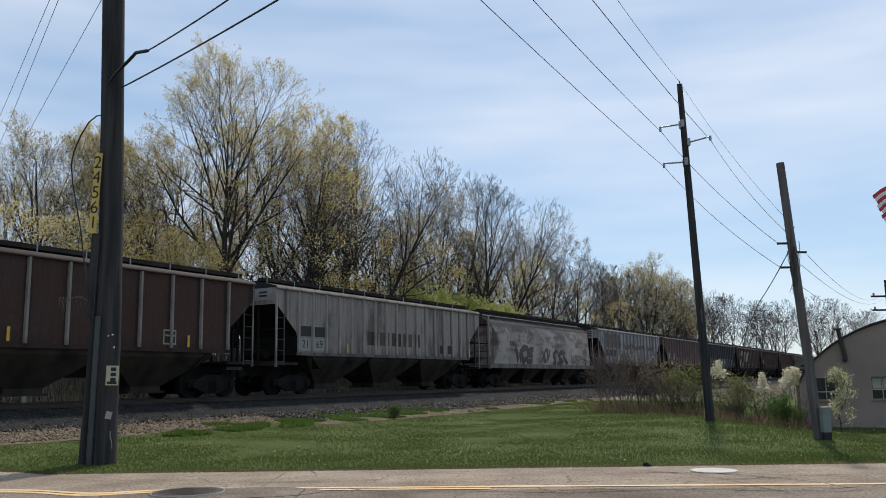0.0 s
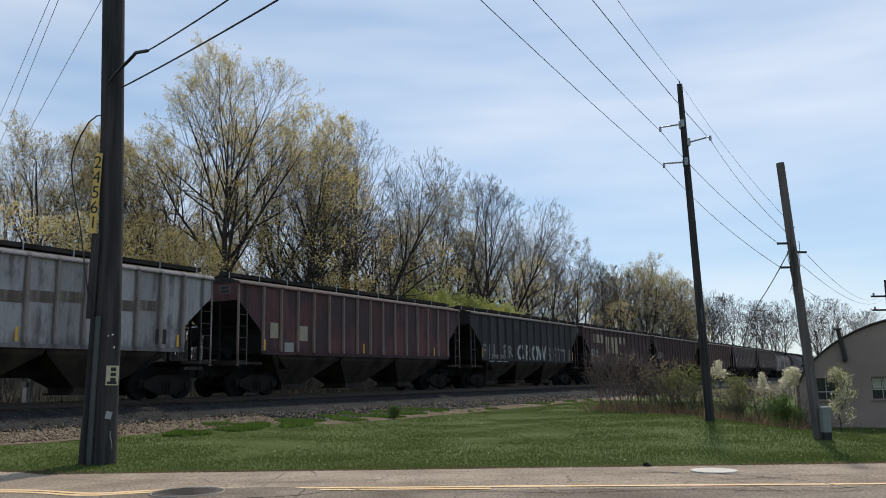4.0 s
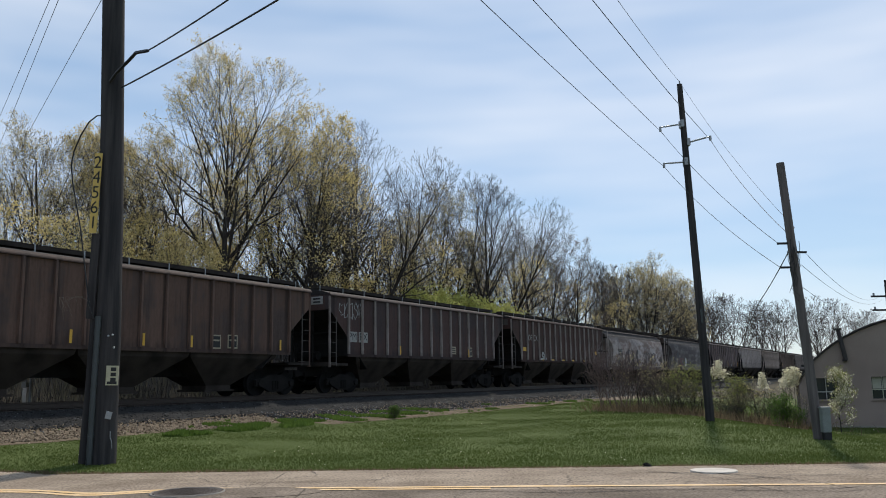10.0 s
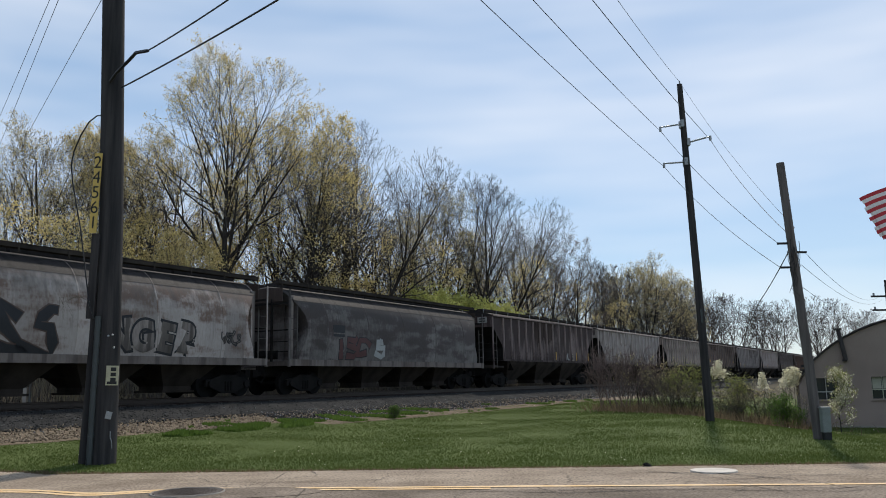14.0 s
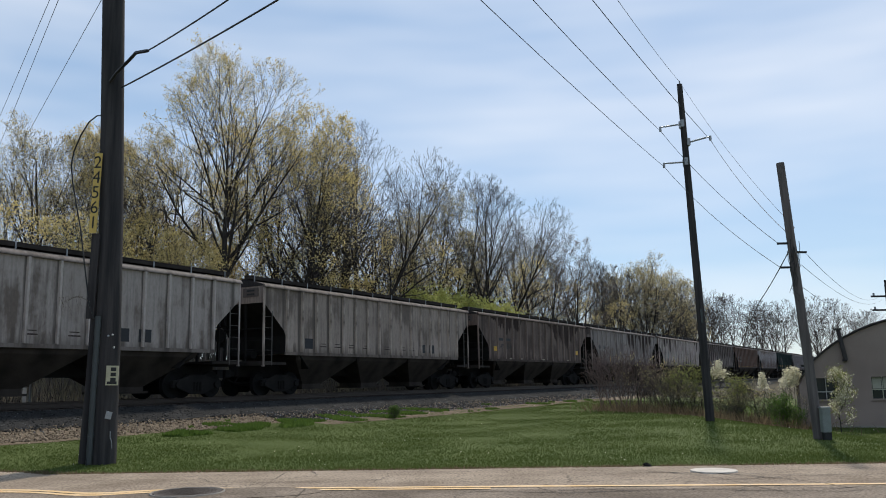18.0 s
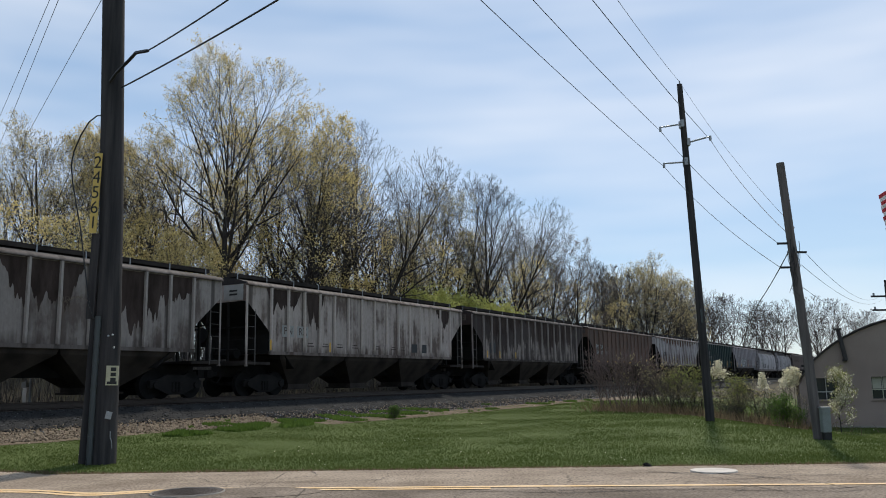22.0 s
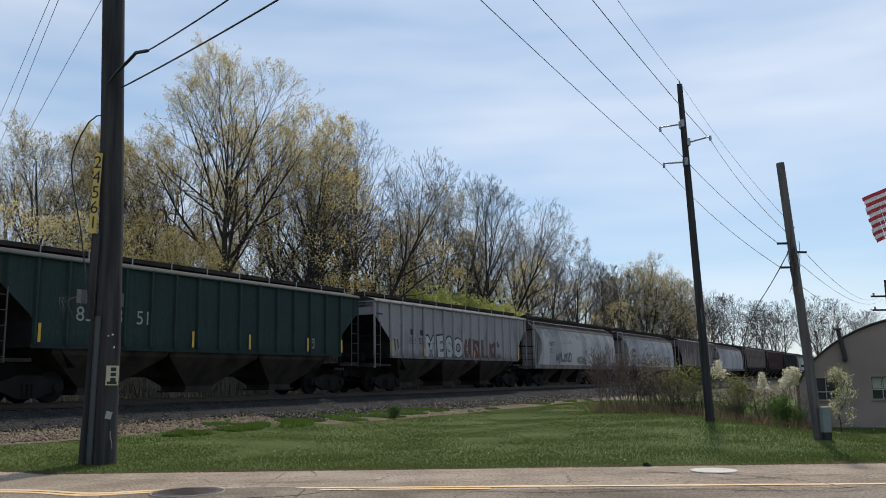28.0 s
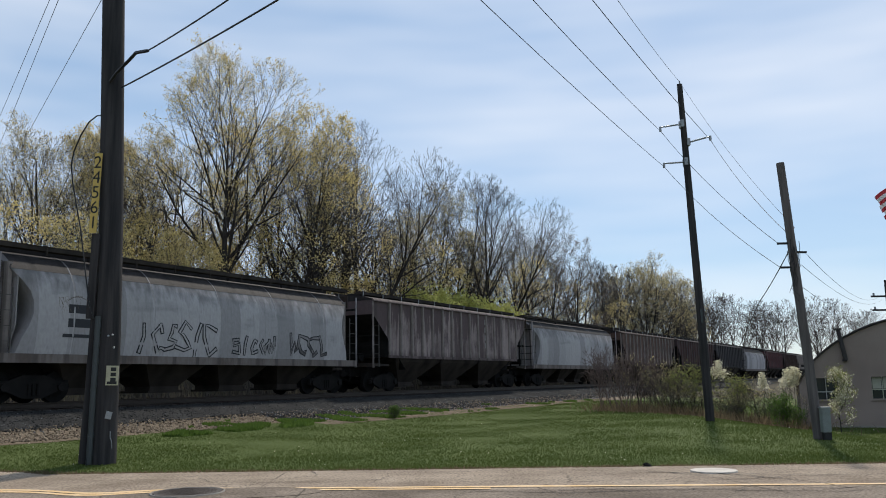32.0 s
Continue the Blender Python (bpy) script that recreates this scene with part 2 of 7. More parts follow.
M_CONCRETE = two_tone("stained_concrete", (0.24, 0.22, 0.19), (0.34, 0.31, 0.27), 1.5, 0.9)
M_BARK = two_tone("dark_bark", (0.036, 0.031, 0.028), (0.078, 0.067, 0.06), 3, 0.95, 0.5, 0.02, 20, (2, 2, 0.4))
M_TWIG = two_tone("grey_brown_twigs", (0.078, 0.069, 0.063), (0.14, 0.126, 0.116), 1, 0.95)
M_TWIG_PALE = two_tone("pale_grey_twigs", (0.15, 0.125, 0.10), (0.24, 0.205, 0.165), 1, 0.95)
M_TWIG_RED = two_tone("reddish_stems", (0.15, 0.11, 0.10), (0.22, 0.165, 0.15), 1, 0.95)
M_LEAF_Y = leaf_mat("young_yellow_green_leaves", (0.48, 0.39, 0.15), (0.72, 0.59, 0.28))
M_LEAF_G = leaf_mat("fresh_green_leaves", (0.15, 0.17, 0.055), (0.30, 0.31, 0.11))
M_LEAF_F = leaf_mat("spring_green_leaves", (0.05, 0.10, 0.02), (0.11, 0.18, 0.045))
M_LEAF_O = leaf_mat("olive_buds", (0.40, 0.335, 0.16), (0.62, 0.53, 0.29))
M_LEAF_R = leaf_mat("reddish_grey_buds", (0.24, 0.19, 0.15), (0.38, 0.31, 0.25))
M_LEAF_L = leaf_mat("light_yellow_green_leaves", (0.36, 0.38, 0.11), (0.55, 0.55, 0.2))
M_BLOSSOM = leaf_mat("white_blossom", (0.58, 0.55, 0.38), (0.84, 0.80, 0.64))
M_GLASS, _n, _l, _b = node_mat("dark_window_glass", 0.08)
_b.inputs["Base Color"].default_value = (0.02, 0.025, 0.03, 1)
M_BLIND = plain("pale_window_blind", (0.42, 0.42, 0.34), 0.8)
M_FLAG_R = plain("red_cloth", (0.50, 0.06, 0.075), 0.85)
M_FLAG_W = plain("white_cloth", (0.78, 0.74, 0.74), 0.85)
M_FLAG_B = plain("navy_cloth", (0.04, 0.05, 0.16), 0.85)


# ---- building helpers ----
def part(name, bm, material, parent=None, label="", smooth=False):
    """Links a bmesh or a mesh as one object under parent."""
    if isinstance(bm, bmesh.types.BMesh):
        me = bpy.data.meshes.new(name)
        bm.normal_update()
        bm.to_mesh(me)
        bm.free()
    else:
        me = bm
    if material and not me.materials:
        me.materials.append(material)
    if smooth:
        me.shade_smooth()
        me.set_sharp_from_angle(angle=radians(38))
    ob = new(name, me)
    ob.parent = parent
    if label:
        tagged(ob, label)
    return ob


CACHE = {}


def cached(key, make, material):
    """A mesh made once for each key and material."""
    k = (key, material.name)
    if k not in CACHE:
        bm = make()
        me = bpy.data.meshes.new(str(key[0]) if isinstance(key, tuple) else str(key))
        bm.normal_update()
        bm.to_mesh(me)
        bm.free()
        me.materials.append(material)
        if len(me.polygons) and max(p.material_index for p in me.polygons) > 0:
            me.materials.append(M_UNDER)
        CACHE[k] = me
    return CACHE[k]


def box(bm, x0, x1, y0, y1, z0, z1):
    v = [bm.verts.new((x, y, z)) for x in (x0, x1) for y in (y0, y1) for z in (z0, z1)]
    for f in ((0, 1, 3, 2), (4, 6, 7, 5), (0, 4, 5, 1), (2, 3, 7, 6), (0, 2, 6, 4), (1, 5, 7, 3)):
        bm.faces.new([v[i] for i in f])
    return v


def one_box(*a):
    bm = bmesh.new()
    box(bm, *a)
    return bm


def prism(bm, outline, y0, y1):
    """A solid whose outline in x and z is drawn from y0 to y1."""
    a = [bm.verts.new((x, y0, z)) for x, z in outline]
    b = [bm.verts.new((x, y1, z)) for x, z in outline]
    n = len(a)
    bm.faces.new(a)
    bm.faces.new(b[::-1])
    for i in range(n):
        bm.faces.new((a[i], b[i], b[(i + 1) % n], a[(i + 1) % n]))
    bmesh.ops.recalc_face_normals(bm, faces=bm.faces)


def tube(bm, pts, r0, r1=None, sides=8, cap=True):
    r1 = r0 if r1 is None else r1
    pts = [Vector(p) for p in pts]
    rings = []
    side = None
    for i, p in enumerate(pts):
        d = (pts[min(i + 1, len(pts) - 1)] - pts[max(i - 1, 0)]).normalized()
        if side is None:
            side = d.orthogonal().normalized()
        side = (side - d * side.dot(d)).normalized()
        up = d.cross(side)
        r = r0 + (r1 - r0) * i / (len(pts) - 1)
        rings.append([bm.verts.new(p + (side * math.cos(a) + up * math.sin(a)) * r) for a in (2 * math.pi * k / sides for k in range(sides))])
    for a, b in zip(rings, rings[1:]):
        for k in range(sides):
            bm.faces.new((a[k], a[(k + 1) % sides], b[(k + 1) % sides], b[k]))
    if cap:
        bm.faces.new(rings[0][::-1])
        bm.faces.new(rings[-1])


def mesh_from(name, verts, faces, material):
    """A mesh from numpy arrays of places and of triangles."""
    me = bpy.data.meshes.new(name)
    nv, nf = len(verts), len(faces)
    me.vertices.add(nv)
    me.vertices.foreach_set("co", np.asarray(verts, np.float32).ravel())
    me.loops.add(nf * 3)
    me.loops.foreach_set("vertex_index", np.asarray(faces, np.int32).ravel())
    me.polygons.add(nf)
    me.polygons.foreach_set("loop_start", np.arange(0, nf * 3, 3, dtype=np.int32))
    me.polygons.foreach_set("loop_total", np.full(nf, 3, np.int32))
    me.update(calc_edges=True)
    me.materials.append(material)
    return me


def lettering(text, size, material, name="lettering"):
    """Flat letters of the built-in font, centred, standing in x and z and facing -y."""
    cu = bpy.data.curves.new(name, "FONT")
    cu.body, cu.size, cu.align_x, cu.align_y = text, size, "CENTER", "CENTER"
    tmp = bpy.data.objects.new(name, cu)
    me = bpy.data.meshes.new_from_object(tmp)
    bpy.data.objects.remove(tmp)
    me.transform(pose(0, 0, 0, 90))
    me.materials.clear()
    me.materials.append(material)
    return me


# ---- the lie of the land ----
TH = 30.0056
TRACK = Vector((math.sin(radians(TH)), math.cos(radians(TH)), 0))
FAR = Vector((-TRACK.y, TRACK.x, 0))
SIDE_P, HALF = 21.90, 1.58
MID_P = SIDE_P + HALF
RAIL_Z = 1.09
BANK = [(-400, 0), (13, 0), (15, 0.09), (17, 0.17), (19.1, 0.30), (20.0, 0.44), (21.3, 0.84), (25.7, 0.84), (26.6, 0.70), (28.2, 1.35), (30, 2.1), (33, 2.9), (60, 2.6), (140, 0.8), (5000, 0)]


def bank_z(p):
    for (a, za), (b, zb) in zip(BANK, BANK[1:]):
        if p <= b:
            return za + (zb - za) * max(0.0, (p - a)) / (b - a)
    return 0.0


def smooth_step(a, b, v):
    k = min(1, max(0, (v - a) / (b - a)))
    return k * k * (3 - 2 * k)


def land_z(x, y):
    p = x * FAR.x + y * FAR.y
    z = bank_z(p)
    hump = 0.12 * smooth_step(17, 24, y) * smooth_step(1, 7, x) * (1 - smooth_step(8.2, 10.5, x)) * (1 - smooth_step(14, 20, p))
    low = -0.30 * smooth_step(9.0, 12.5, x) * smooth_step(15.5, 24, y) * (1 - smooth_step(5, 12, p))
    return z + hump + low


def along(s, p, z=0.0):
    return TRACK * s + FAR * p + Vector((0, 0, z))


ROAD_SLOPE = -0.045


def road_edge(x):
    return 14.55 + ROAD_SLOPE * x


def centre_line(x):
    """The road's painted line, which sags where the surface has sunk."""
    return 12.08 - 0.085 * x - 0.45 * math.exp(-((x + 5.0) / 0.75) ** 2)


def build_ground():
    xs = sorted(set([-3000, -1200, -500, -250, -120, -70, -45, 3000, 1200, 500, 250, 120, 75] + [-30 + 0.75 * i for i in range(106)]))
    ys = sorted(set([-3000, -1000, -300, -100, -40, -15, -5, 0, 5, 3000, 1500, 800, 450, 280, 180] + [8 + 0.75 * i for i in range(150)]))
    bm = bmesh.new()
    grid = [[bm.verts.new((x, y, land_z(x, y) - 0.005 + (0.02 * noise.noise(Vector((x * 0.6, y * 0.6, 0))) if abs(x) < 40 else 0))) for x in xs] for y in ys]
    for j in range(len(ys) - 1):
        for i in range(len(xs) - 1):
            f = bm.faces.new((grid[j][i], grid[j][i + 1], grid[j + 1][i + 1], grid[j + 1][i]))
            c = f.calc_center_median()
            f.material_index = 0 if c.x * FAR.x + c.y * FAR.y < 20 and c.y < 60 else 1
    ob = part("ground", bm, M_GROUND, smooth=True)
    ob.data.materials.append(M_FAR)
    tagged(ob, "mown green grass verge beside the road, rough ground beyond", "ground", kind="structure")


def strip(name, a, b, p0, p1, lift, material, step=3.0):
    """A sheet along the track between two distances from it, laid on the land."""
    bm = bmesh.new()
    n = max(2, int((b - a) / step))
    ps = [p0 + (p1 - p0) * k / 18 for k in range(19)]
    rows = []
    for i in range(n + 1):
        s = a + (b - a) * i / n
        wob = 0.3 * noise.noise(Vector((s * 0.21, 3.3, p0))) + 0.22 * noise.noise(Vector((s * 1.1, 8.3, p0)))
        row = []
        for k, p in enumerate(ps):
            q = p + wob * (1 if k == 0 else 0)
            w = along(s, q)
            row.append(bm.verts.new((w.x, w.y, land_z(w.x, w.y) + lift)))
        rows.append(row)
    for r0, r1 in zip(rows, rows[1:]):
        for k in range(18):
            bm.faces.new((r0[k + 1], r0[k], r1[k], r1[k + 1]))
    return part(name, bm, material, smooth=True)


def stone_scatter(name, count, s0, s1, p0, p1, size, material, power=1.0):
    rng = np.random.default_rng(len(name) * 7)
    base = np.array([(1, 0, 0), (-1, 0, 0), (0, 1, 0), (0, -1, 0), (0, 0, 1), (0, 0, -1)], float)
    tri = np.array([(0, 2, 4), (2, 1, 4), (1, 3, 4), (3, 0, 4), (2, 0, 5), (1, 2, 5), (3, 1, 5), (0, 3, 5)])
    s = s0 + (s1 - s0) * rng.random(count) ** power
    p = p0 + (p1 - p0) * (rng.random(count) + rng.random(count) * rng.random(count) * 0.12)
    verts = []
    for i in range(count):
        w = along(s[i], p[i])
        r = size * (0.6 + 0.8 * rng.random())
        verts.append(base * r * (0.6 + 0.7 * rng.random((6, 3))) @ np.array(Euler(rng.random(3) * 6).to_matrix()) + (w.x, w.y, land_z(w.x, w.y) + 0.3 * r + 0.01))
    faces = (tri[None] + 6 * np.arange(count)[:, None, None]).reshape(-1, 3)
    return part(name, mesh_from(name, np.concatenate(verts), faces, material), None)


build_ground()
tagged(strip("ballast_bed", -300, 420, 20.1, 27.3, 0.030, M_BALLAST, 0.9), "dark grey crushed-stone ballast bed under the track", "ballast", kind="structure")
tagged(strip("gravel_strip", -60, 44, 18.3, 20.9, 0.010, M_GRAVEL, 1.2), "pale dusty gravel between the grass and the ballast", "gravel", kind="structure")
tagged(strip("gravel_shoulder", 22, 62, 16.9, 18.9, 0.008, M_GRAVEL, 1.2), "pale dusty gravel at the foot of the ballast", "gravel", kind="structure")
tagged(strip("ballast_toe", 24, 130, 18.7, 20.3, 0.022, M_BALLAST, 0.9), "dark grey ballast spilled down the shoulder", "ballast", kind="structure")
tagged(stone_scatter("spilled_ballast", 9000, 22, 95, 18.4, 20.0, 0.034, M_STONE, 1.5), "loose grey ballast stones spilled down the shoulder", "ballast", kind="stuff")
tagged(stone_scatter("spilled_pale_stones", 3500, 22, 95, 18.0, 20.2, 0.030, M_STONE_PALE, 1.5), "pale stones scattered down the shoulder", "ballast", kind="stuff")
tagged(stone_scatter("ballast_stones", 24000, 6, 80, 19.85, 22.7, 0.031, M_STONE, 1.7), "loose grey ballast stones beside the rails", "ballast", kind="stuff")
tagged(stone_scatter("pale_stones", 4200, 6, 85, 19.6, 22.5, 0.021, M_STONE_PALE, 1.7), "scattered pale stones in the ballast", "ballast", kind="stuff")
tagged(stone_scatter("gravel_stones", 10000, 6, 70, 18.4, 20.15, 0.030, M_CHIP, 1.6), "small pale gravel stones at the grass edge", "gravel", kind="stuff")


# ---- railway track ----
def rail_mesh():
    bm = bmesh.new()
    outline = [(-0.07, -0.17), (0.07, -0.17), (0.07, -0.155), (0.012, -0.13), (0.012, -0.04), (0.036, -0.03), (0.036, 0), (-0.036, 0), (-0.036, -0.03), (-0.012, -0.04), (-0.012, -0.13), (-0.07, -0.155)]
    prism(bm, outline, -320, 430)
    return bm


TRACK_POSE = Matrix.Translation(FAR * MID_P + Vector((0, 0, RAIL_Z))) @ pose(0, 0, 0, 0, 0, -TH)
track = new("railway_track")
tagged(track, "straight railway track with dark steel rails on wooden ties", "track", kind="structure")
track.matrix_world = TRACK_POSE
for off in (-0.755, 0.755):
    r = part("rail", cached("rail", rail_mesh, M_RAIL), None, track)
    r.location = (off, 0, 0)
tie_mesh = cached("tie", lambda: one_box(-1.3, 1.3, -0.115, 0.115, -0.36, -0.175), M_TIE)
for i in range(170):
    t_ob = part("tie", tie_mesh, None, track)
    t_ob.location = (random.uniform(-0.05, 0.05), 2 + i * 0.53, random.uniform(-0.02, 0.0))
bm = bmesh.new()
for i in range(-600, 700):
    if not -0.2 < (i * 0.53 - 2) / 90 < 1.0:
        box(bm, -1.3, 1.3, i * 0.53 - 0.115, i * 0.53 + 0.115, -0.36, -0.18)
tagged(part("far_ties", bm, M_TIE, track), kind="stuff")


# ---- road ----
def road_sheet(name, x0, x1, off0, off1, lift, material, step=2.0, base=road_edge):
    bm = bmesh.new()
    n = int((x1 - x0) / step)
    rows = []
    for i in range(n + 1):
        x = x0 + (x1 - x0) * i / n
        e = base(x)
        row = []
        for k in range(5):
            y = e + off0 + (off1 - off0) * k / 4
            z = min(land_z(x, y), 1.02) if x < -7 else 0.0
            jag = 0.05 * noise.noise(Vector((x * 1.9, 5.5, k))) if k == 4 else 0
            row.append(bm.verts.new((x, y + jag, z + lift)))
        rows.append(row)
    for a, b in zip(rows, rows[1:]):
        for k in range(4):
            bm.faces.new((a[k], b[k], b[k + 1], a[k + 1]))
    return part(name, bm, material)


tagged(road_sheet("road", -60, 60, -5.6, 0.0, 0.02, M_ASPHALT, 0.5), "worn grey asphalt two-lane road with cracks", "road", kind="structure")
tagged(road_sheet("road_near_lane", -60, 60, -3.0, -0.30, 0.024, M_ASPHALT_NEW, 0.5, centre_line), "darker asphalt lane of the road", "road", kind="structure")
for x0, x1, off in ((-60, 60, 0.0), (-60, 0.6, -0.20)):
    tagged(road_sheet("yellow_line", x0, x1, off - 0.075, off + 0.075, 0.028, M_YELLOW, 0.3, centre_line), "worn yellow centre line painted on the road", "road marking", kind="structure")


def manhole(x, y, r, material, label, rim):
    root = new("manhole_cover")
    root.location = (x, y, 0.02)
    bm = bmesh.new()
    bmesh.ops.create_cone(bm, cap_ends=True, segments=36, radius1=r, radius2=r * 0.99, depth=0.022)
    bmesh.ops.translate(bm, verts=bm.verts, vec=(0, 0, 0.011))
    lid = part("lid", bm, material, root)
    for k in range(-3, 4) if rim else ():
        w = math.sqrt(max(0, (r * 0.85) ** 2 - (k * r * 0.24) ** 2))
        part("ridge", one_box(-w, w, k * r * 0.24 - 0.012, k * r * 0.24 + 0.012, 0.022, 0.028), material, lid)
    bm = bmesh.new()
    pts = [(math.cos(a) * r * 1.06, math.sin(a) * r * 1.06, 0.008) for a in (2 * math.pi * k / 36 for k in range(37))]
    tube(bm, pts, 0.018, sides=6, cap=False)
    if rim:
        part("rim", bm, rim, root)
    else:
        bm.free()
    tagged(root, label, "manhole cover")


manhole(4.22, 13.46, 0.36, M_PALELID, "pale round manhole cover set flush in the road", None)
manhole(-3.64, 11.95, 0.47, M_RAIL, "dark iron manhole cover ringed by an asphalt patch", M_CONCRETE)


def patch(x, y, rx, ry, material, name, lift):
    bm = bmesh.new()
    vs = []
    for k in range(26):
        a = 2 * math.pi * k / 26
        q = 1 + 0.14 * noise.noise(Vector((math.cos(a) * 2, math.sin(a) * 2, x)))
        vs.append(bm.verts.new((x + rx * q * math.cos(a), y + ry * q * math.sin(a), 0.02 + lift)))
    bm.faces.new(vs)
    return part(name, bm, material)


tagged(patch(-2.9, 11.85, 1.15, 0.55, M_ASPHALT_NEW, "asphalt_patch", 0.010), "dark asphalt patch round the manhole", "road patch", kind="structure")


def crack(points, width):
    bm = bmesh.new()
    pts = []
    for (x0, y0), (x1, y1) in zip(points, points[1:]):
        for k in range(7):
            f = k / 7
            x, y = x0 + (x1 - x0) * f, y0 + (y1 - y0) * f
            pts.append((x + 0.07 * noise.noise(Vector((x * 3, y * 3, 1))), y + 0.07 * noise.noise(Vector((x * 3, y * 3, 7)))))
    pts.append(points[-1])
    rows = []
    for i, (x, y) in enumerate(pts):
        w = width * (0.5 + 0.8 * abs(noise.noise(Vector((x * 2.2, y, 4)))))
        rows.append((bm.verts.new((x, y - w, 0.031)), bm.verts.new((x + w * 0.4, y + w, 0.031))))
    for a, b in zip(rows, rows[1:]):
        bm.faces.new((a[0], b[0], b[1], a[1]))
    return tagged(part("road_crack", bm, M_CRACK), "dark crack across the worn asphalt", "crack", kind="structure")


crack([(3.2, 13.5), (4.2, 13.1), (5.0, 12.2), (5.3, 11.2)], 0.028)
crack([(4.2, 13.1), (5.4, 12.7), (6.9, 12.6)], 0.015)
crack([(-2.3, 14.6), (-2.15, 13.8), (-2.7, 13.2), (-3.0, 12.6)], 0.02)
crack([(-4.0, 13.7), (-3.6, 13.1), (-1.8, 12.9), (-1.0, 13.1)], 0.015)
crack([(0.3, 11.6), (1.6, 11.2), (3.0, 11.4), (4.6, 11.0)], 0.018)
crack([(4.4, 11.5), (5.1, 11.2), (5.8, 11.4), (6.9, 11.1)], 0.018)
crack([(1.9, 12.9), (3.2, 13.5)], 0.012)
crack([(3.46, 13.38), (3.85, 12.92), (4.07, 12.31), (4.15, 11.64), (4.3, 11.04), (4.34, 10.45)], 0.024)
crack([(4.07, 12.31), (4.63, 12.5), (5.11, 12.65)], 0.018)
crack([(3.31, 11.4), (2.98, 11.16), (2.96, 10.58)], 0.016)
crack([(4.15, 11.64), (3.68, 10.95), (3.69, 10.49)], 0.018)
crack([(1.26, 11.34), (2.06, 11.58), (2.5, 11.17)], 0.014)
crack([(-1.37, 12.05), (-0.7, 11.55), (-0.24, 11.6)], 0.014)
crack([(4.62, 11.1), (4.93, 10.84), (5.37, 11.0)], 0.016)


def scrap(x, y):
    """A crumpled dark rag at the road's edge."""
    bm = bmesh.new()
    bmesh.ops.create_icosphere(bm, subdivisions=2, radius=0.065)
    for v in bm.verts:
        v.co = Vector((v.co.x * 1.1, v.co.y * 0.7, max(-0.02, v.co.z * 0.55))) * (1 + 0.7 * noise.noise(v.co * 17))
    ob = part("rag", bm, M_BLACK)
    ob.location = (x, y, 0.05)
    tagged(ob, "crumpled dark rag lying at the grass edge", "litter")


scrap(3.39, 14.38)


marker = new("marker_post")
marker.matrix_world = Matrix.Translation(along(17.3, 26.2, 0.74)) @ pose(0, 0, 0, 0, 0, -TH)
tagged(marker, "small white concrete marker post behind the track", "marker post")
part("post", one_box(-0.11, 0.11, -0.11, 0.11, -0.1, 0.82), M_PALELID, marker)
part("cap", one_box(-0.16, 0.10, -0.13, 0.13, 0.80, 1.0), M_CONCRETE, marker)
part("pipe", one_box(0.12, 0.18, -0.03, 0.03, -0.1, 1.2), M_GALV, marker)


# ---- grass ----
def grass(name, count, inside, tall, material, seed, label, x0=-16.0, x1=17.0, y0=13.4, y1=52.0, wide=0.011, lift=-0.01):
    rng = np.random.default_rng(seed)
    verts, got = [], 0
    while got < count:
        y = y0 + (y1 - y0) * rng.random() ** 2.0
        x = x0 + (x1 - x0) * rng.random()
        if abs(x) > 2.0 + 0.62 * y or not inside(x, y):
            continue
        h = tall * (0.5 + 0.9 * rng.random()) * (0.85 + 0.3 * abs(noise.noise(Vector((x * 0.7, y * 0.7, 2)))))
        a = rng.random() * 6.283
        w = wide * (0.7 + 0.03 * y)
        lx, ly = h * rng.normal(0, 0.38), h * rng.normal(0, 0.38)
        z = land_z(x, y) + lift
        cx, cy = math.cos(a) * w, math.sin(a) * w
        verts += [(x - cx, y - cy, z), (x + cx, y + cy, z), (x + lx, y + ly, z + h)]
        got += 1
    return tagged(part(name, mesh_from(name, np.array(verts), np.arange(3 * count).reshape(-1, 3), material), None), label, "grass", kind="stuff")


def on_verge(x, y):
    p = x * FAR.x + y * FAR.y
    return y > road_edge(x) + 0.10 * noise.noise(Vector((x * 1.5, 0, 9))) and p < 18.5 + 0.6 * noise.noise(Vector((x * 0.35, y * 0.35, 5))) + 0.75 * smooth_step(-7, -3, x) - 1.5 * smooth_step(-3, 6, x)


def weedy(x, y):
    p = x * FAR.x + y * FAR.y
    return 17.2 < p < 19.5 - 1.2 * smooth_step(-2, 6, x) + 0.5 * noise.noise(Vector((x * 0.4, y * 0.4, 31))) and noise.noise(Vector((x * 0.9, y * 0.9, 11))) > 0.28 * smooth_step(-3, 2, x) + 0.22 * smooth_step(18.3 - 1.2 * smooth_step(-2, 6, x), 19.5 - 1.2 * smooth_step(-2, 6, x), p) and x > -7.5


grass("grass", 300000, on_verge, 0.034, M_GRASS, 3, "short green spring grass on the verge", wide=0.0085)
grass("verge_weeds", 13000, weedy, 0.10, M_CLOVER, 5, "bright green low weeds along the gravel", wide=0.03)
grass("dry_edge", 9000, lambda x, y: -0.08 < y - road_edge(x) < 0.20 + 0.15 * noise.noise(Vector((x * 1.3, 0, 3))), 0.055, M_STRAW, 8, "dry straw and debris along the road edge", y1=16.5)
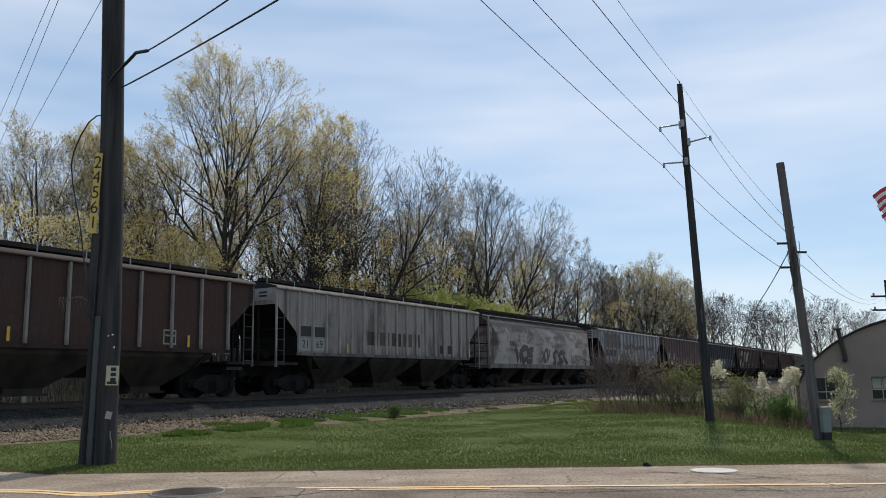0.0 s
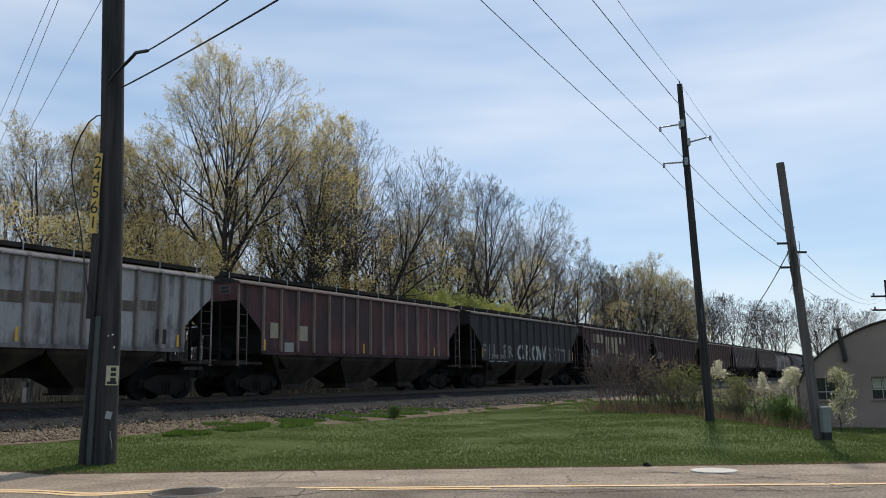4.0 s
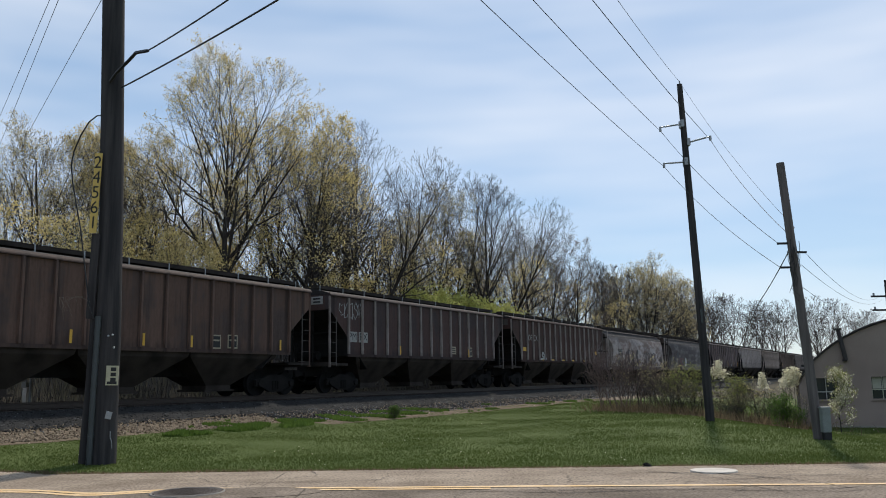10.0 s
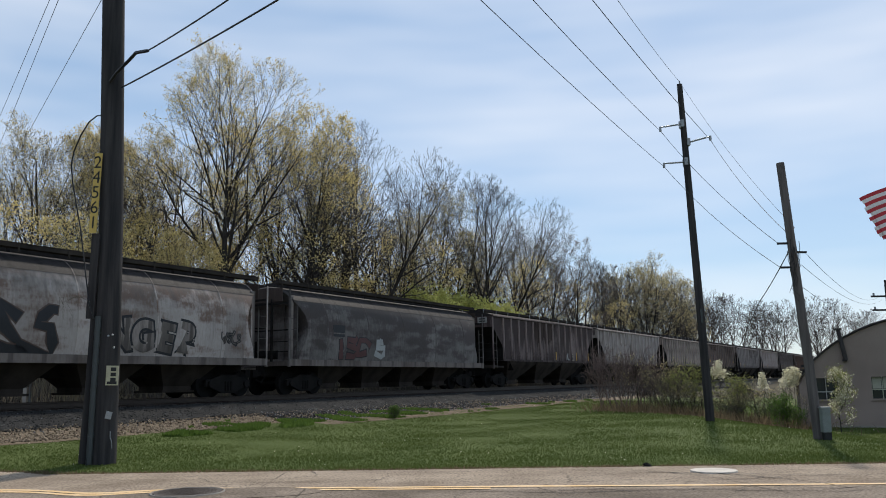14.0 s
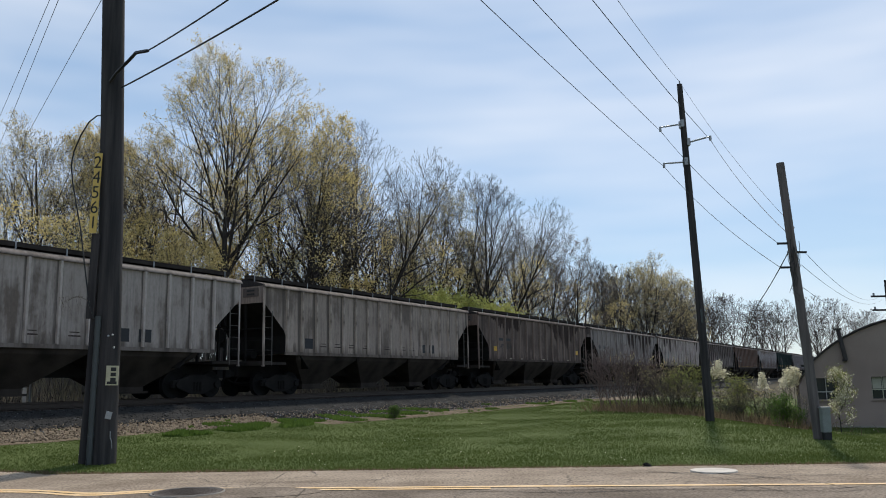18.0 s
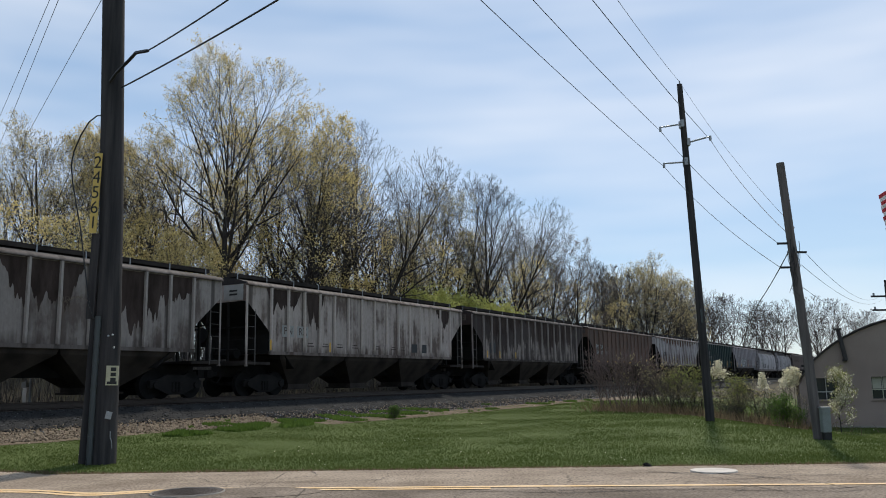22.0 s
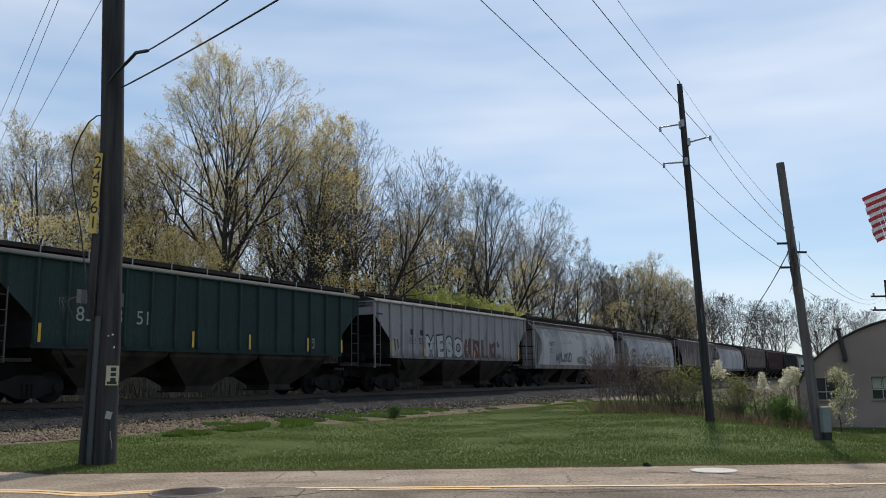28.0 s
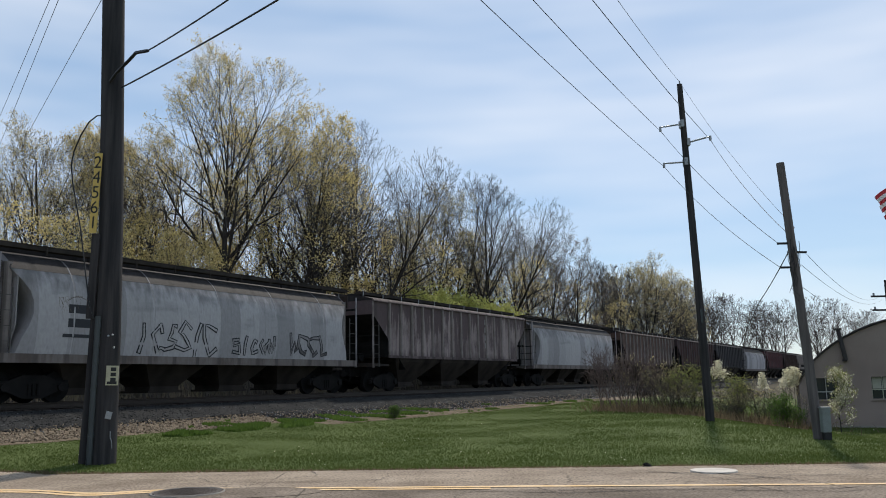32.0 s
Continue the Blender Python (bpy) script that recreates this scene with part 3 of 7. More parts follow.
grass("lawn_flowers", 150, lambda x, y: on_verge(x, y) and noise.noise(Vector((x * 0.4, y * 0.4, 21))) > 0.0, 0.026, M_BLOSSOM, 9, "tiny white flowers in the grass", wide=0.010, lift=0.05)


def bank_stems(count, seed):
    """Dry stems and brush on the bank behind the track."""
    rng = np.random.default_rng(seed)
    verts = []
    for k in range(count):
        s = 4 + 150 * rng.random() ** 1.5
        w = along(s, 26.4 + 4.5 * rng.random())
        h = 0.35 + 0.75 * rng.random()
        a = rng.random() * 6.283
        q = 0.010 + 0.00025 * s
        lx, ly = rng.normal(0, 0.25) * h, rng.normal(0, 0.25) * h
        z = land_z(w.x, w.y) - 0.02
        verts += [(w.x - q * math.cos(a), w.y - q * math.sin(a), z), (w.x + q * math.cos(a), w.y + q * math.sin(a), z), (w.x + lx, w.y + ly, z + h)]
    me = mesh_from("bank_brush", np.array(verts), np.arange(3 * count).reshape(-1, 3), M_TWIG)
    tagged(part("bank_brush", me, None), "dry brown stems and brush on the bank behind the track", "brush", kind="stuff")


bank_stems(22000, 12)


def thicket(count, seed):
    """Dense bare stems that close the wood behind the track."""
    rng = np.random.default_rng(seed)
    verts = []
    for k in range(count):
        s = -5 + 165 * rng.random() ** 1.5
        w = along(s, 31 + 11 * rng.random())
        h = 1.5 + 3.2 * rng.random()
        a = rng.random() * 6.283
        q = 0.010 + 0.022 * rng.random()
        lx, ly = rng.normal(0, 0.22) * h, rng.normal(0, 0.22) * h
        z = land_z(w.x, w.y) - 0.05
        verts += [(w.x - q * math.cos(a), w.y - q * math.sin(a), z), (w.x + q * math.cos(a), w.y + q * math.sin(a), z), (w.x + lx, w.y + ly, z + h)]
    me = mesh_from("thicket", np.array(verts), np.arange(3 * count).reshape(-1, 3), M_TWIG)
    tagged(part("thicket", me, None), "dense bare brown thicket under the trees", "thicket", kind="stuff")


thicket(16000, 14)


# ---- poles and wires ----
def sag_line(a, b, sag, n=14):
    a, b = Vector(a), Vector(b)
    return [a.lerp(b, k / n) - Vector((0, 0, sag * 4 * (k / n) * (1 - k / n))) for k in range(n + 1)]


def wire(points, r, material, label, name="wire"):
    bm = bmesh.new()
    tube(bm, points, r, r, 5)
    return tagged(part(name, bm, material, smooth=True), label, "wire")


def pole_shaft(points, r0, r1, sides=20):
    bm = bmesh.new()
    tube(bm, points, r0, r1, sides)
    for v in bm.verts:
        v.co += Vector((noise.noise(v.co * 1.7), noise.noise(v.co * 1.7 + Vector((9, 9, 9))), 0)) * 0.012
    return bm


def insulator(bm, a, b):
    """A ribbed rod from a to b."""
    a, b = Vector(a), Vector(b)
    tube(bm, [a, b], 0.022, 0.022, 8)
    d = b - a
    for k in range(9):
        c = a + d * (0.12 + 0.08 * k)
        tube(bm, [c, c + d * 0.03], 0.038, 0.028, 10)


# the near pole, with its plate, conduit, notice and cables
near_pole = new("utility_pole")
near_pole.location = (-6.62, 16.5, 0.05)
tagged(near_pole, "thick dark weathered wooden utility pole with a yellow number plate", "utility pole")
part("shaft", pole_shaft([(-0.09, 0, -0.3), (-0.10, 0, 2.5), (-0.14, 0, 5.0), (-0.30, 0, 9.6), (-0.42, 0, 12.6)], 0.262, 0.205), M_POLE, near_pole, smooth=True)
plate = part("number_plate", one_box(-0.075, 0.075, -0.012, 0.012, -0.82, 0.82), M_TAGYEL, near_pole, "tall yellow plate with black digits")
plate.matrix_basis = pose(-0.36, -0.262, 5.33, 0, 2, -8)
for k, ch in enumerate("24561"):
    d = part("digit", lettering(ch, 0.36, M_TAGBLK), None, plate)
    d.location = (0, -0.017, 0.62 - 0.31 * k)
board = part("backing_board", one_box(-0.085, 0.085, -0.03, 0.02, -1.7, 0.0), M_POLE, near_pole)
board.matrix_basis = pose(-0.33, -0.20, 4.50, 0, 1.5, -8)
bm = bmesh.new()
tube(bm, [(-0.24, -0.26, -0.1), (-0.21, -0.27, 1.4), (-0.18, -0.28, 2.84)], 0.058, 0.055, 12)
for z in (0.5, 1.5, 2.5):
    tube(bm, [(-0.235 + 0.02 * z, -0.265, z), (-0.235 + 0.02 * z, -0.265, z + 0.03)], 0.066, 0.066, 12)
part("conduit", bm, M_CONDUIT, near_pole, "grey-green plastic conduit up the side", smooth=True)
bm = bmesh.new()
tube(bm, [(-0.40, -0.08, -0.1), (-0.35, -0.09, 1.4), (-0.32, -0.10, 3.0), (-0.33, -0.12, 4.4)], 0.12, 0.06, 14)
part("cable_guard", bm, M_POLE, near_pole, smooth=True)
notice = part("notice", one_box(-0.115, 0.115, -0.01, 0.01, -0.19, 0.19), M_NOTICE, near_pole, "small pale yellowish notice with dark bars")
notice.matrix_basis = pose(0.13, -0.245, 1.68, 0, 1, 10)
for k in range(3):
    o = part("bar", one_box(-0.05, 0.05, -0.003, 0.003, -0.035, 0.035), M_TAGBLK, notice)
    o.location = (0.02, -0.013, 0.12 - 0.10 * k)
o = part("bar", one_box(-0.09, 0.09, -0.003, 0.003, -0.025, 0.025), M_TAGBLK, notice)
o.location = (0, -0.013, -0.14)
o = part("metal_tag", one_box(-0.055, 0.055, -0.006, 0.006, -0.07, 0.07), M_GALV, near_pole)
o.matrix_basis = pose(0.10, -0.262, 0.92, 0, 14, 8)
for x, z in ((0.10, 2.47), (0.02, 2.45), (0.14, 2.22)):
    bm = bmesh.new()
    tube(bm, [(x, -0.245, z), (x, -0.275, z)], 0.022, 0.015, 8)
    part("bolt", bm, M_GALV, near_pole)
bm = bmesh.new()
tube(bm, [(0.15, -0.27, 0.62), (0.16, -0.29, 0.5), (0.19, -0.28, 0.42), (0.19, -0.26, 0.3)], 0.008, 0.008, 6)
part("wire_end", bm, M_GALV, near_pole)
wire([(-6.80, 16.24, 7.72), (-6.62, 16.1, 7.86), (-6.2, 15.7, 7.98), (-5.95, 15.35, 7.97), (-5.59, 15.0, 7.86)], 0.035, M_WIRE, "thick black cable tail from the pole", "cable")
wire(sag_line((-5.59, 15.0, 7.86), (-3.25, 12.1, 7.47), 0.02) + sag_line((-3.25, 12.1, 7.47), (6.0, 0.5, 7.0), 0.1), 0.014, M_WIRE, "black service cable from the pole over the road")
wire(sag_line((-6.58, 16.3, 7.62), (-2.42, 11.9, 7.36), 0.03) + sag_line((-2.42, 11.9, 7.36), (8.0, 1.0, 7.2), 0.1), 0.016, M_WIRE, "black service cable from the pole over the road")
wire([(-6.95, 16.4, 7.06), (-7.08, 16.35, 7.04), (-7.24, 16.35, 6.91), (-7.40, 16.35, 6.62), (-7.52, 16.35, 6.29), (-7.56, 16.35, 6.03), (-7.52, 16.35, 5.67), (-7.44, 16.35, 5.29), (-7.37, 16.35, 4.97), (-7.28, 16.32, 4.62), (-7.19, 16.28, 4.15), (-7.08, 16.24, 3.58), (-6.99, 16.2, 3.13), (-6.85, 16.2, 2.8)], 0.015, M_WIRE, "black cable that hangs in a loop beside the pole", "cable")
bm = bmesh.new()
rng = random.Random(9)
for k in range(9):
    p, pts = Vector((-7.12 - 0.06 * k + rng.uniform(-0.05, 0.05), 16.22, 3.28)), []
    for j in range(5):
        pts.append(tuple(p))
        p = p + Vector((rng.uniform(-0.09, 0.09), rng.uniform(-0.03, 0.03), rng.uniform(-0.16, 0.03)))
    tube(bm, pts, 0.0035, 0.002, 4)
tube(bm, [(-7.42, 16.22, 3.2), (-7.3, 16.2, 3.27), (-7.15, 16.2, 3.27), (-6.98, 16.2, 3.18)], 0.006, 0.006, 5)
tagged(part("wire_tangle", bm, M_TWIG_PALE), "tangle of thin pale wire and dry vine on the cable", "wire")
for a, b, m in (((-14.46, 26, 10.33), (-7.63, 15.2, 9.04), M_WIRE_GREY), ((-14.39, 26, 9.39), (-7.46, 15.2, 9.03), M_WIRE_GREY), ((-13.66, 26, 9.40), (-6.61, 15.2, 9.02), M_WIRE_GREY)):
    va, vb = Vector(a), Vector(b)
    wire([va + (va - vb) * 2.5 + Vector((0, 0, 1.0)), va, vb, vb + (vb - va) * 0.6], 0.0065, m, "thin grey overhead wire")

# the middle pole carries three line wires and a top wire
mid_pole = new("utility_pole")
mid_pole.location = (8.31, 26.5, 0.1)
tagged(mid_pole, "tall slender wooden utility pole with three insulator arms", "utility pole")
part("shaft", pole_shaft([(0, 0, -0.3), (-0.10, 0, 4.0), (-0.20, 0, 8.0), (-0.27, 0, 11.1)], 0.142, 0.09), M_POLE, mid_pole, smooth=True)
part("cap_pin", one_box(-0.29, -0.25, -0.02, 0.02, 11.05, 11.22), M_GALV, mid_pole)
ARMS = (((-0.30, 0, 9.72), (-1.01, 0, 9.62)), ((-0.13, 0, 9.08), (0.63, 0, 9.28)), ((-0.25, 0, 8.42), (-0.96, 0, 8.38)))
for a, b in ARMS:
    arm = bmesh.new()
    insulator(arm, a, b)
    o = part("insulator_arm", arm, M_INSUL, mid_pole)
    part("clamp", one_box(b[0] - 0.03, b[0] + 0.03, -0.04, 0.04, b[2] - 0.14, b[2] + 0.02), M_GALV, mid_pole)
    part("bracket", one_box(a[0] - 0.05, a[0] + 0.05, -0.14, 0.14, a[2] - 0.12, a[2] + 0.12), M_GALV, mid_pole)
part("pole_tag", one_box(-0.13, -0.07, -0.165, -0.15, 3.1, 3.55), M_CONDUIT, mid_pole)

# the stub pole leans and carries cut arms, torn cable and a meter box
stub = new("utility_pole")
stub.location = (8.61, 19.52, 0)
tagged(stub, "leaning grey wooden stub pole with a meter box at its foot", "utility pole")
part("shaft", pole_shaft([(0, 0, -0.3), (-0.10, 0, 1.8), (-0.24, 0, 4.2), (-0.37, 0, 6.6)], 0.118, 0.094), M_POLE_GREY, stub, smooth=True)
for x0, x1, z in ((-0.60, -0.22, 4.62), (-0.20, 0.07, 4.40), (-0.58, -0.2, 4.04)):
    part("cut_arm", one_box(x0, x1, -0.035, 0.035, z - 0.022, z + 0.022), M_WIRE, stub)
bm = bmesh.new()
rng = random.Random(4)
for k in range(9):
    x, z = -0.30 + rng.uniform(-0.14, 0.16), 4.6 + rng.uniform(-0.25, 0.1)
    pts = [(x + rng.uniform(-0.03, 0.03) * j * 0.6, -0.14 + rng.uniform(-0.05, 0.02), z - 0.16 * j + rng.uniform(-0.05, 0.05)) for j in range(rng.randint(3, 9))]
    tube(bm, pts, 0.008, 0.005, 5)
part("torn_cable", bm, M_WIRE, stub, "torn cable ends and dry vine")
bm = bmesh.new()
box(bm, -0.03, 0.17, -0.30, -0.14, 0.20, 0.76)
bmesh.ops.bevel(bm, geom=list(bm.edges), offset=0.015, segments=2, affect="EDGES")
mbox = part("meter_box", bm, M_BOX, stub, "pale grey-green metal box")
part("lid", one_box(-0.04, 0.18, -0.32, -0.13, 0.74, 0.77), M_GALV, mbox)
part("base_gap", one_box(0.0, 0.16, -0.29, -0.15, 0.02, 0.20), M_WIRE, mbox)

# wires from pole to pole
mp = Vector(mid_pole.location)
for (tip, before, after) in (
        (Vector((-1.01, 0, 9.50)), (1.76, 14.5, 8.52), (8.06, 19.6, 4.64)),
        (Vector((0.63, 0, 9.16)), (2.87, 14.5, 8.50), (8.40, 19.55, 4.75)),
        (Vector((-0.96, 0, 8.27)), (0.78, 14.5, 8.54), (8.06, 19.6, 4.06))):
    t3 = mp + tip
    b3 = Vector(before)
    wire(sag_line(t3, b3, 0.06) + [b3 + (b3 - t3) * 1.2 + Vector((0, 0, 0.6))], 0.0085, M_WIRE, "dark overhead line wire between the poles")
    wire(sag_line(t3, after, 0.22), 0.0075, M_WIRE, "dark overhead line wire between the poles")
t3, b3 = mp + Vector((-0.27, 0, 11.2)), Vector((3.34, 14.5, 8.49))
wire(sag_line(t3, b3, 0.05) + [b3 + (b3 - t3)], 0.006, M_WIRE_GREY, "thin pale top wire")
wire(sag_line(t3, (8.5, 19.6, 5.0), 0.25), 0.005, M_WIRE_GREY, "thin pale top wire")
for a, b in (((8.66, 19.55, 4.40), (25.3, 48, 5.9)), ((8.55, 19.55, 4.1), (25.5, 48, 5.75)), ((8.55, 19.55, 3.55), (25.3, 48, 5.15))):
    wire(sag_line(a, b, 0.55), 0.006, M_WIRE_GREY, "thin overhead wire to the far pole")
wire(sag_line((8.30, 19.5, 4.5), (9.75, 25.5, 3.75), 0.05) + [(12.0, 34, 2.6)], 0.013, M_WIRE, "slanting guy cable from the stub pole")

far_pole = new("utility_pole")
far_pole.location = (25.85, 48, 0)
tagged(far_pole, "distant wooden utility pole with two crossarms", "utility pole")
part("shaft", pole_shaft([(0, 0, -0.3), (0, 0, 3), (0, 0, 6.9)], 0.14, 0.11, 12), M_POLE, far_pole)
for z in (5.95, 5.15):
    part("crossarm", one_box(-0.95, 0.95, -0.05, 0.05, z - 0.05, z + 0.05), M_POLE, far_pole)
    for x in (-0.8, 0.8):
        part("insulator", one_box(x - 0.04, x + 0.04, -0.04, 0.04, z + 0.05, z + 0.2), M_INSUL, far_pole)


# ---- the arched building ----
def arch(n=28):
    """The front's outline: x from the left wall, z from the foot."""
    w, spring, rise = 8.25, 1.50, 2.25
    pts = [(0, 0)]
    for k in range(n + 1):
        a = math.pi * k / n
        pts.append((w / 2 - w / 2 * math.cos(a), spring + rise * math.sin(a) ** 1.45))
    return pts + [(w, 0)]


hall = new("arched_hall")
hall.matrix_basis = pose(12.50, 29.6, -0.34, 0, 0, -25)
tagged(hall, "low pinkish-tan stucco building with a rounded barrel roof", "building")
ol = arch()
OPEN = [(0.46, 0.98, 1.25, 1.72), (2.28, 1.0, 3.28, 1.74)]
bm = bmesh.new()
# front wall in columns, so that the window openings go through it
cols = sorted(set([0, 0.46, 1.25, 2.28, 3.28, 8.25] + [0.25 * k for k in range(1, 33)]))


def top_at(x):
    for (xa, za), (xb, zb) in zip(ol[1:], ol[2:]):
        if xa <= x <= xb and xb > xa:
            return za + (zb - za) * (x - xa) / (xb - xa)
    return 1.5


for xa, xb in zip(cols, cols[1:]):
    hole = [o for o in OPEN if o[0] <= (xa + xb) / 2 <= o[2]]
    spans = [(-0.3, None)] if not hole else [(-0.3, hole[0][1]), (hole[0][3], None)]
    for z0, z1 in spans:
        prism(bm, [(xa, z0), (xb, z0), (xb, z1 or top_at(xb)), (xa, z1 or top_at(xa))], 0, 0.25)
bmesh.ops.remove_doubles(bm, verts=bm.verts, dist=0.001)
part("front_wall", bm, M_STUCCO, hall)
bm = bmesh.new()
rows = [[bm.verts.new((x, y, z + dz)) for x, z in ol[1:-1]] for y, dz in ((-0.12, 0.02), (-0.12, 0.08), (16, 0.08))]
for a, b in zip(rows, rows[1:]):
    for k in range(len(a) - 1):
        bm.faces.new((a[k], a[k + 1], b[k + 1], b[k]))
part("roof", bm, M_ROOF, hall, "dark rounded roof")
for x in (0, 8.25):
    part("side_wall", one_box(x - 0.12, x + 0.12, 0.25, 16, -0.3, 1.5), M_STUCCO, hall)
part("back_wall", one_box(0, 8.25, 15.8, 16, -0.3, 2.6), M_STUCCO, hall)
part("plinth", one_box(-0.02, 8.27, -0.05, -0.003, -0.3, 0.1), M_CONCRETE, hall)
part("gutter", one_box(0.12, 0.52, -0.2, -0.1, 2.12, 2.20), M_ROOF, hall)
for k, (x0, z0, x1, z1) in enumerate(OPEN):
    w_ob = part("window", one_box(x0, x1, 0.16, 0.18, z0, z1), M_GLASS, hall, "dark steel-framed window" if k == 0 else "steel-framed window with a pale blind in its upper half")
    n = 2 if k == 0 else 3
    for j in range(n + 1):
        x = x0 + (x1 - x0) * j / n
        part("glazing_bar", one_box(x - 0.014, x + 0.014, 0.12, 0.158, z0, z1), M_BLIND if k else M_GALV, w_ob)
    zm = z0 + (z1 - z0) * (0.36 if k == 0 else 0.42)
    part("glazing_bar", one_box(x0, x1, 0.115, 0.155, zm - 0.02, zm + 0.02), M_BLIND if k else M_GALV, w_ob)
    part("sill", one_box(x0 - 0.05, x1 + 0.05, -0.05, 0.12, z0 - 0.06, z0 - 0.003), M_STUCCO, w_ob)
    if k:
        for j in range(n):
            xa = x0 + (x1 - x0) * j / n
            part("blind", one_box(xa + 0.03, xa + (x1 - x0) / n - 0.03, 0.145, 0.157, zm + 0.03, z1 - 0.02), M_BLIND, w_ob)
bm = bmesh.new()
tube(bm, [(1.56, -0.12, 2.32), (1.40, -0.12, 3.37)], 0.075, 0.07, 10)
box(bm, 1.28, 1.52, -0.24, 0.0, 3.37, 3.42)
box(bm, 1.45, 1.60, -0.12, 0.0, 2.28, 2.36)
part("flue_pipe", bm, M_ROOF, hall, "dark slanting flue pipe on the front")

# ---- flag on its pole, just past the edge of view ----
FLAG_TOP = Vector((10.20, 17.0, 5.62))
flag_pole = new("flagpole")
flag_pole.location = (10.24, 17.0, 0)
tagged(flag_pole, "slim white metal flagpole on the lawn", "flagpole")
bm = bmesh.new()
tube(bm, [(0, 0, -0.2), (0, 0, 5.9)], 0.045, 0.03, 12)
part("shaft", bm, M_WHITE, flag_pole, smooth=True)
bm = bmesh.new()
bmesh.ops.create_icosphere(bm, subdivisions=2, radius=0.06)
bmesh.ops.translate(bm, verts=bm.verts, vec=(0, 0, 6.55))
part("finial", bm, M_TAGYEL, flag_pole, smooth=True)

FLAG_N, FLAG_L, FLAG_H = 16, 1.85, 0.97
flag = new("flag")
flag.location = FLAG_TOP
tagged(flag, "red and white striped flag with a frayed end, flying", "flag")
FLAG_PIECES = []
for k in range(FLAG_N):
    w = FLAG_L / FLAG_N
    strip_root = new("cloth_strip")
    strip_root.parent = flag
    for j in range(13):
        z0, z1 = -FLAG_H * j / 13, -FLAG_H * (j + 1) / 13
        tear = 0.10 * noise.noise(Vector((j * 0.9, 2.2, 0))) if k == FLAG_N - 1 else 0
        stripe_mat = M_FLAG_B if (k < 6 and j < 7) else (M_FLAG_W if j % 2 else M_FLAG_R)
        part("stripe", one_box(-w * 1.02 + tear, 0, -0.004, 0.004, z1, z0), stripe_mat, strip_root)
    FLAG_PIECES.append(strip_root)


# how far the flag's end blows out to the left, from 1 (full) to 0 (hidden), time by time
BLOW = [(0.0, .65), (0.5, .75), (1.0, .5), (1.5, .97), (2.0, .75), (2.5, .35), (3.0, .71), (3.5, .3), (4.5, .4), (5.5, .3), (6.0, .64), (6.5, .49), (7.0, .35), (7.5, .67), (8.0, .8), (8.5, .67), (9.0, .72),
        (9.5, .3), (11.0, .2), (12.5, .3), (13.5, .3), (14.0, .83), (14.5, .73), (15.5, .5), (16.5, .63), (17.0, .6), (17.5, .4), (19.0, .2), (21.0, .3), (22.0, .48), (22.5, .78), (23.0, .52), (23.5, .3), (24.0, .35), (24.5, .72),
        (25.0, .67), (26.0, .4), (27.0, .5), (27.5, .77), (28.0, .84), (28.5, .87), (29.0, .72), (29.5, .75), (30.0, .5), (30.5, .3), (31.0, .25), (31.5, .4), (32.0, .5)]


def blow_at(t):
    for (ta, a), (tb, b) in zip(BLOW, BLOW[1:]):
        if t <= tb:
            return a + (b - a) * smooth_step(ta, tb, t)
    return BLOW[-1][1]


def move_flag():
    state = {k: [] for k in range(FLAG_N)}
    for t in [0.25 * k for k in range(129)]:
        out = 0.87 + 0.245 * (blow_at(t) - 0.5) - (0.12 if blow_at(t) < 0.42 else 0.0)
        at = Vector((0, 0, 0))
        for k in range(FLAG_N):
            f = k / FLAG_N
            yaw = math.degrees(math.acos(min(0.995, out))) * 1.0 + (13 * f + 3) * math.sin(5.2 * t - 6.5 * f)
            droop = 12 + 16 * f + 7 * f * math.sin(4.1 * t - 5 * f + 1)
            m = Matrix.Translation(at) @ pose(0, 0, 0, 0, 0, yaw) @ pose(0, 0, 0, 0, -droop, 0)
            state[k].append((t, m))
            at = m @ Vector((-FLAG_L / FLAG_N, 0, 0))
    for k in range(FLAG_N):
        walk(FLAG_PIECES[k], state[k])


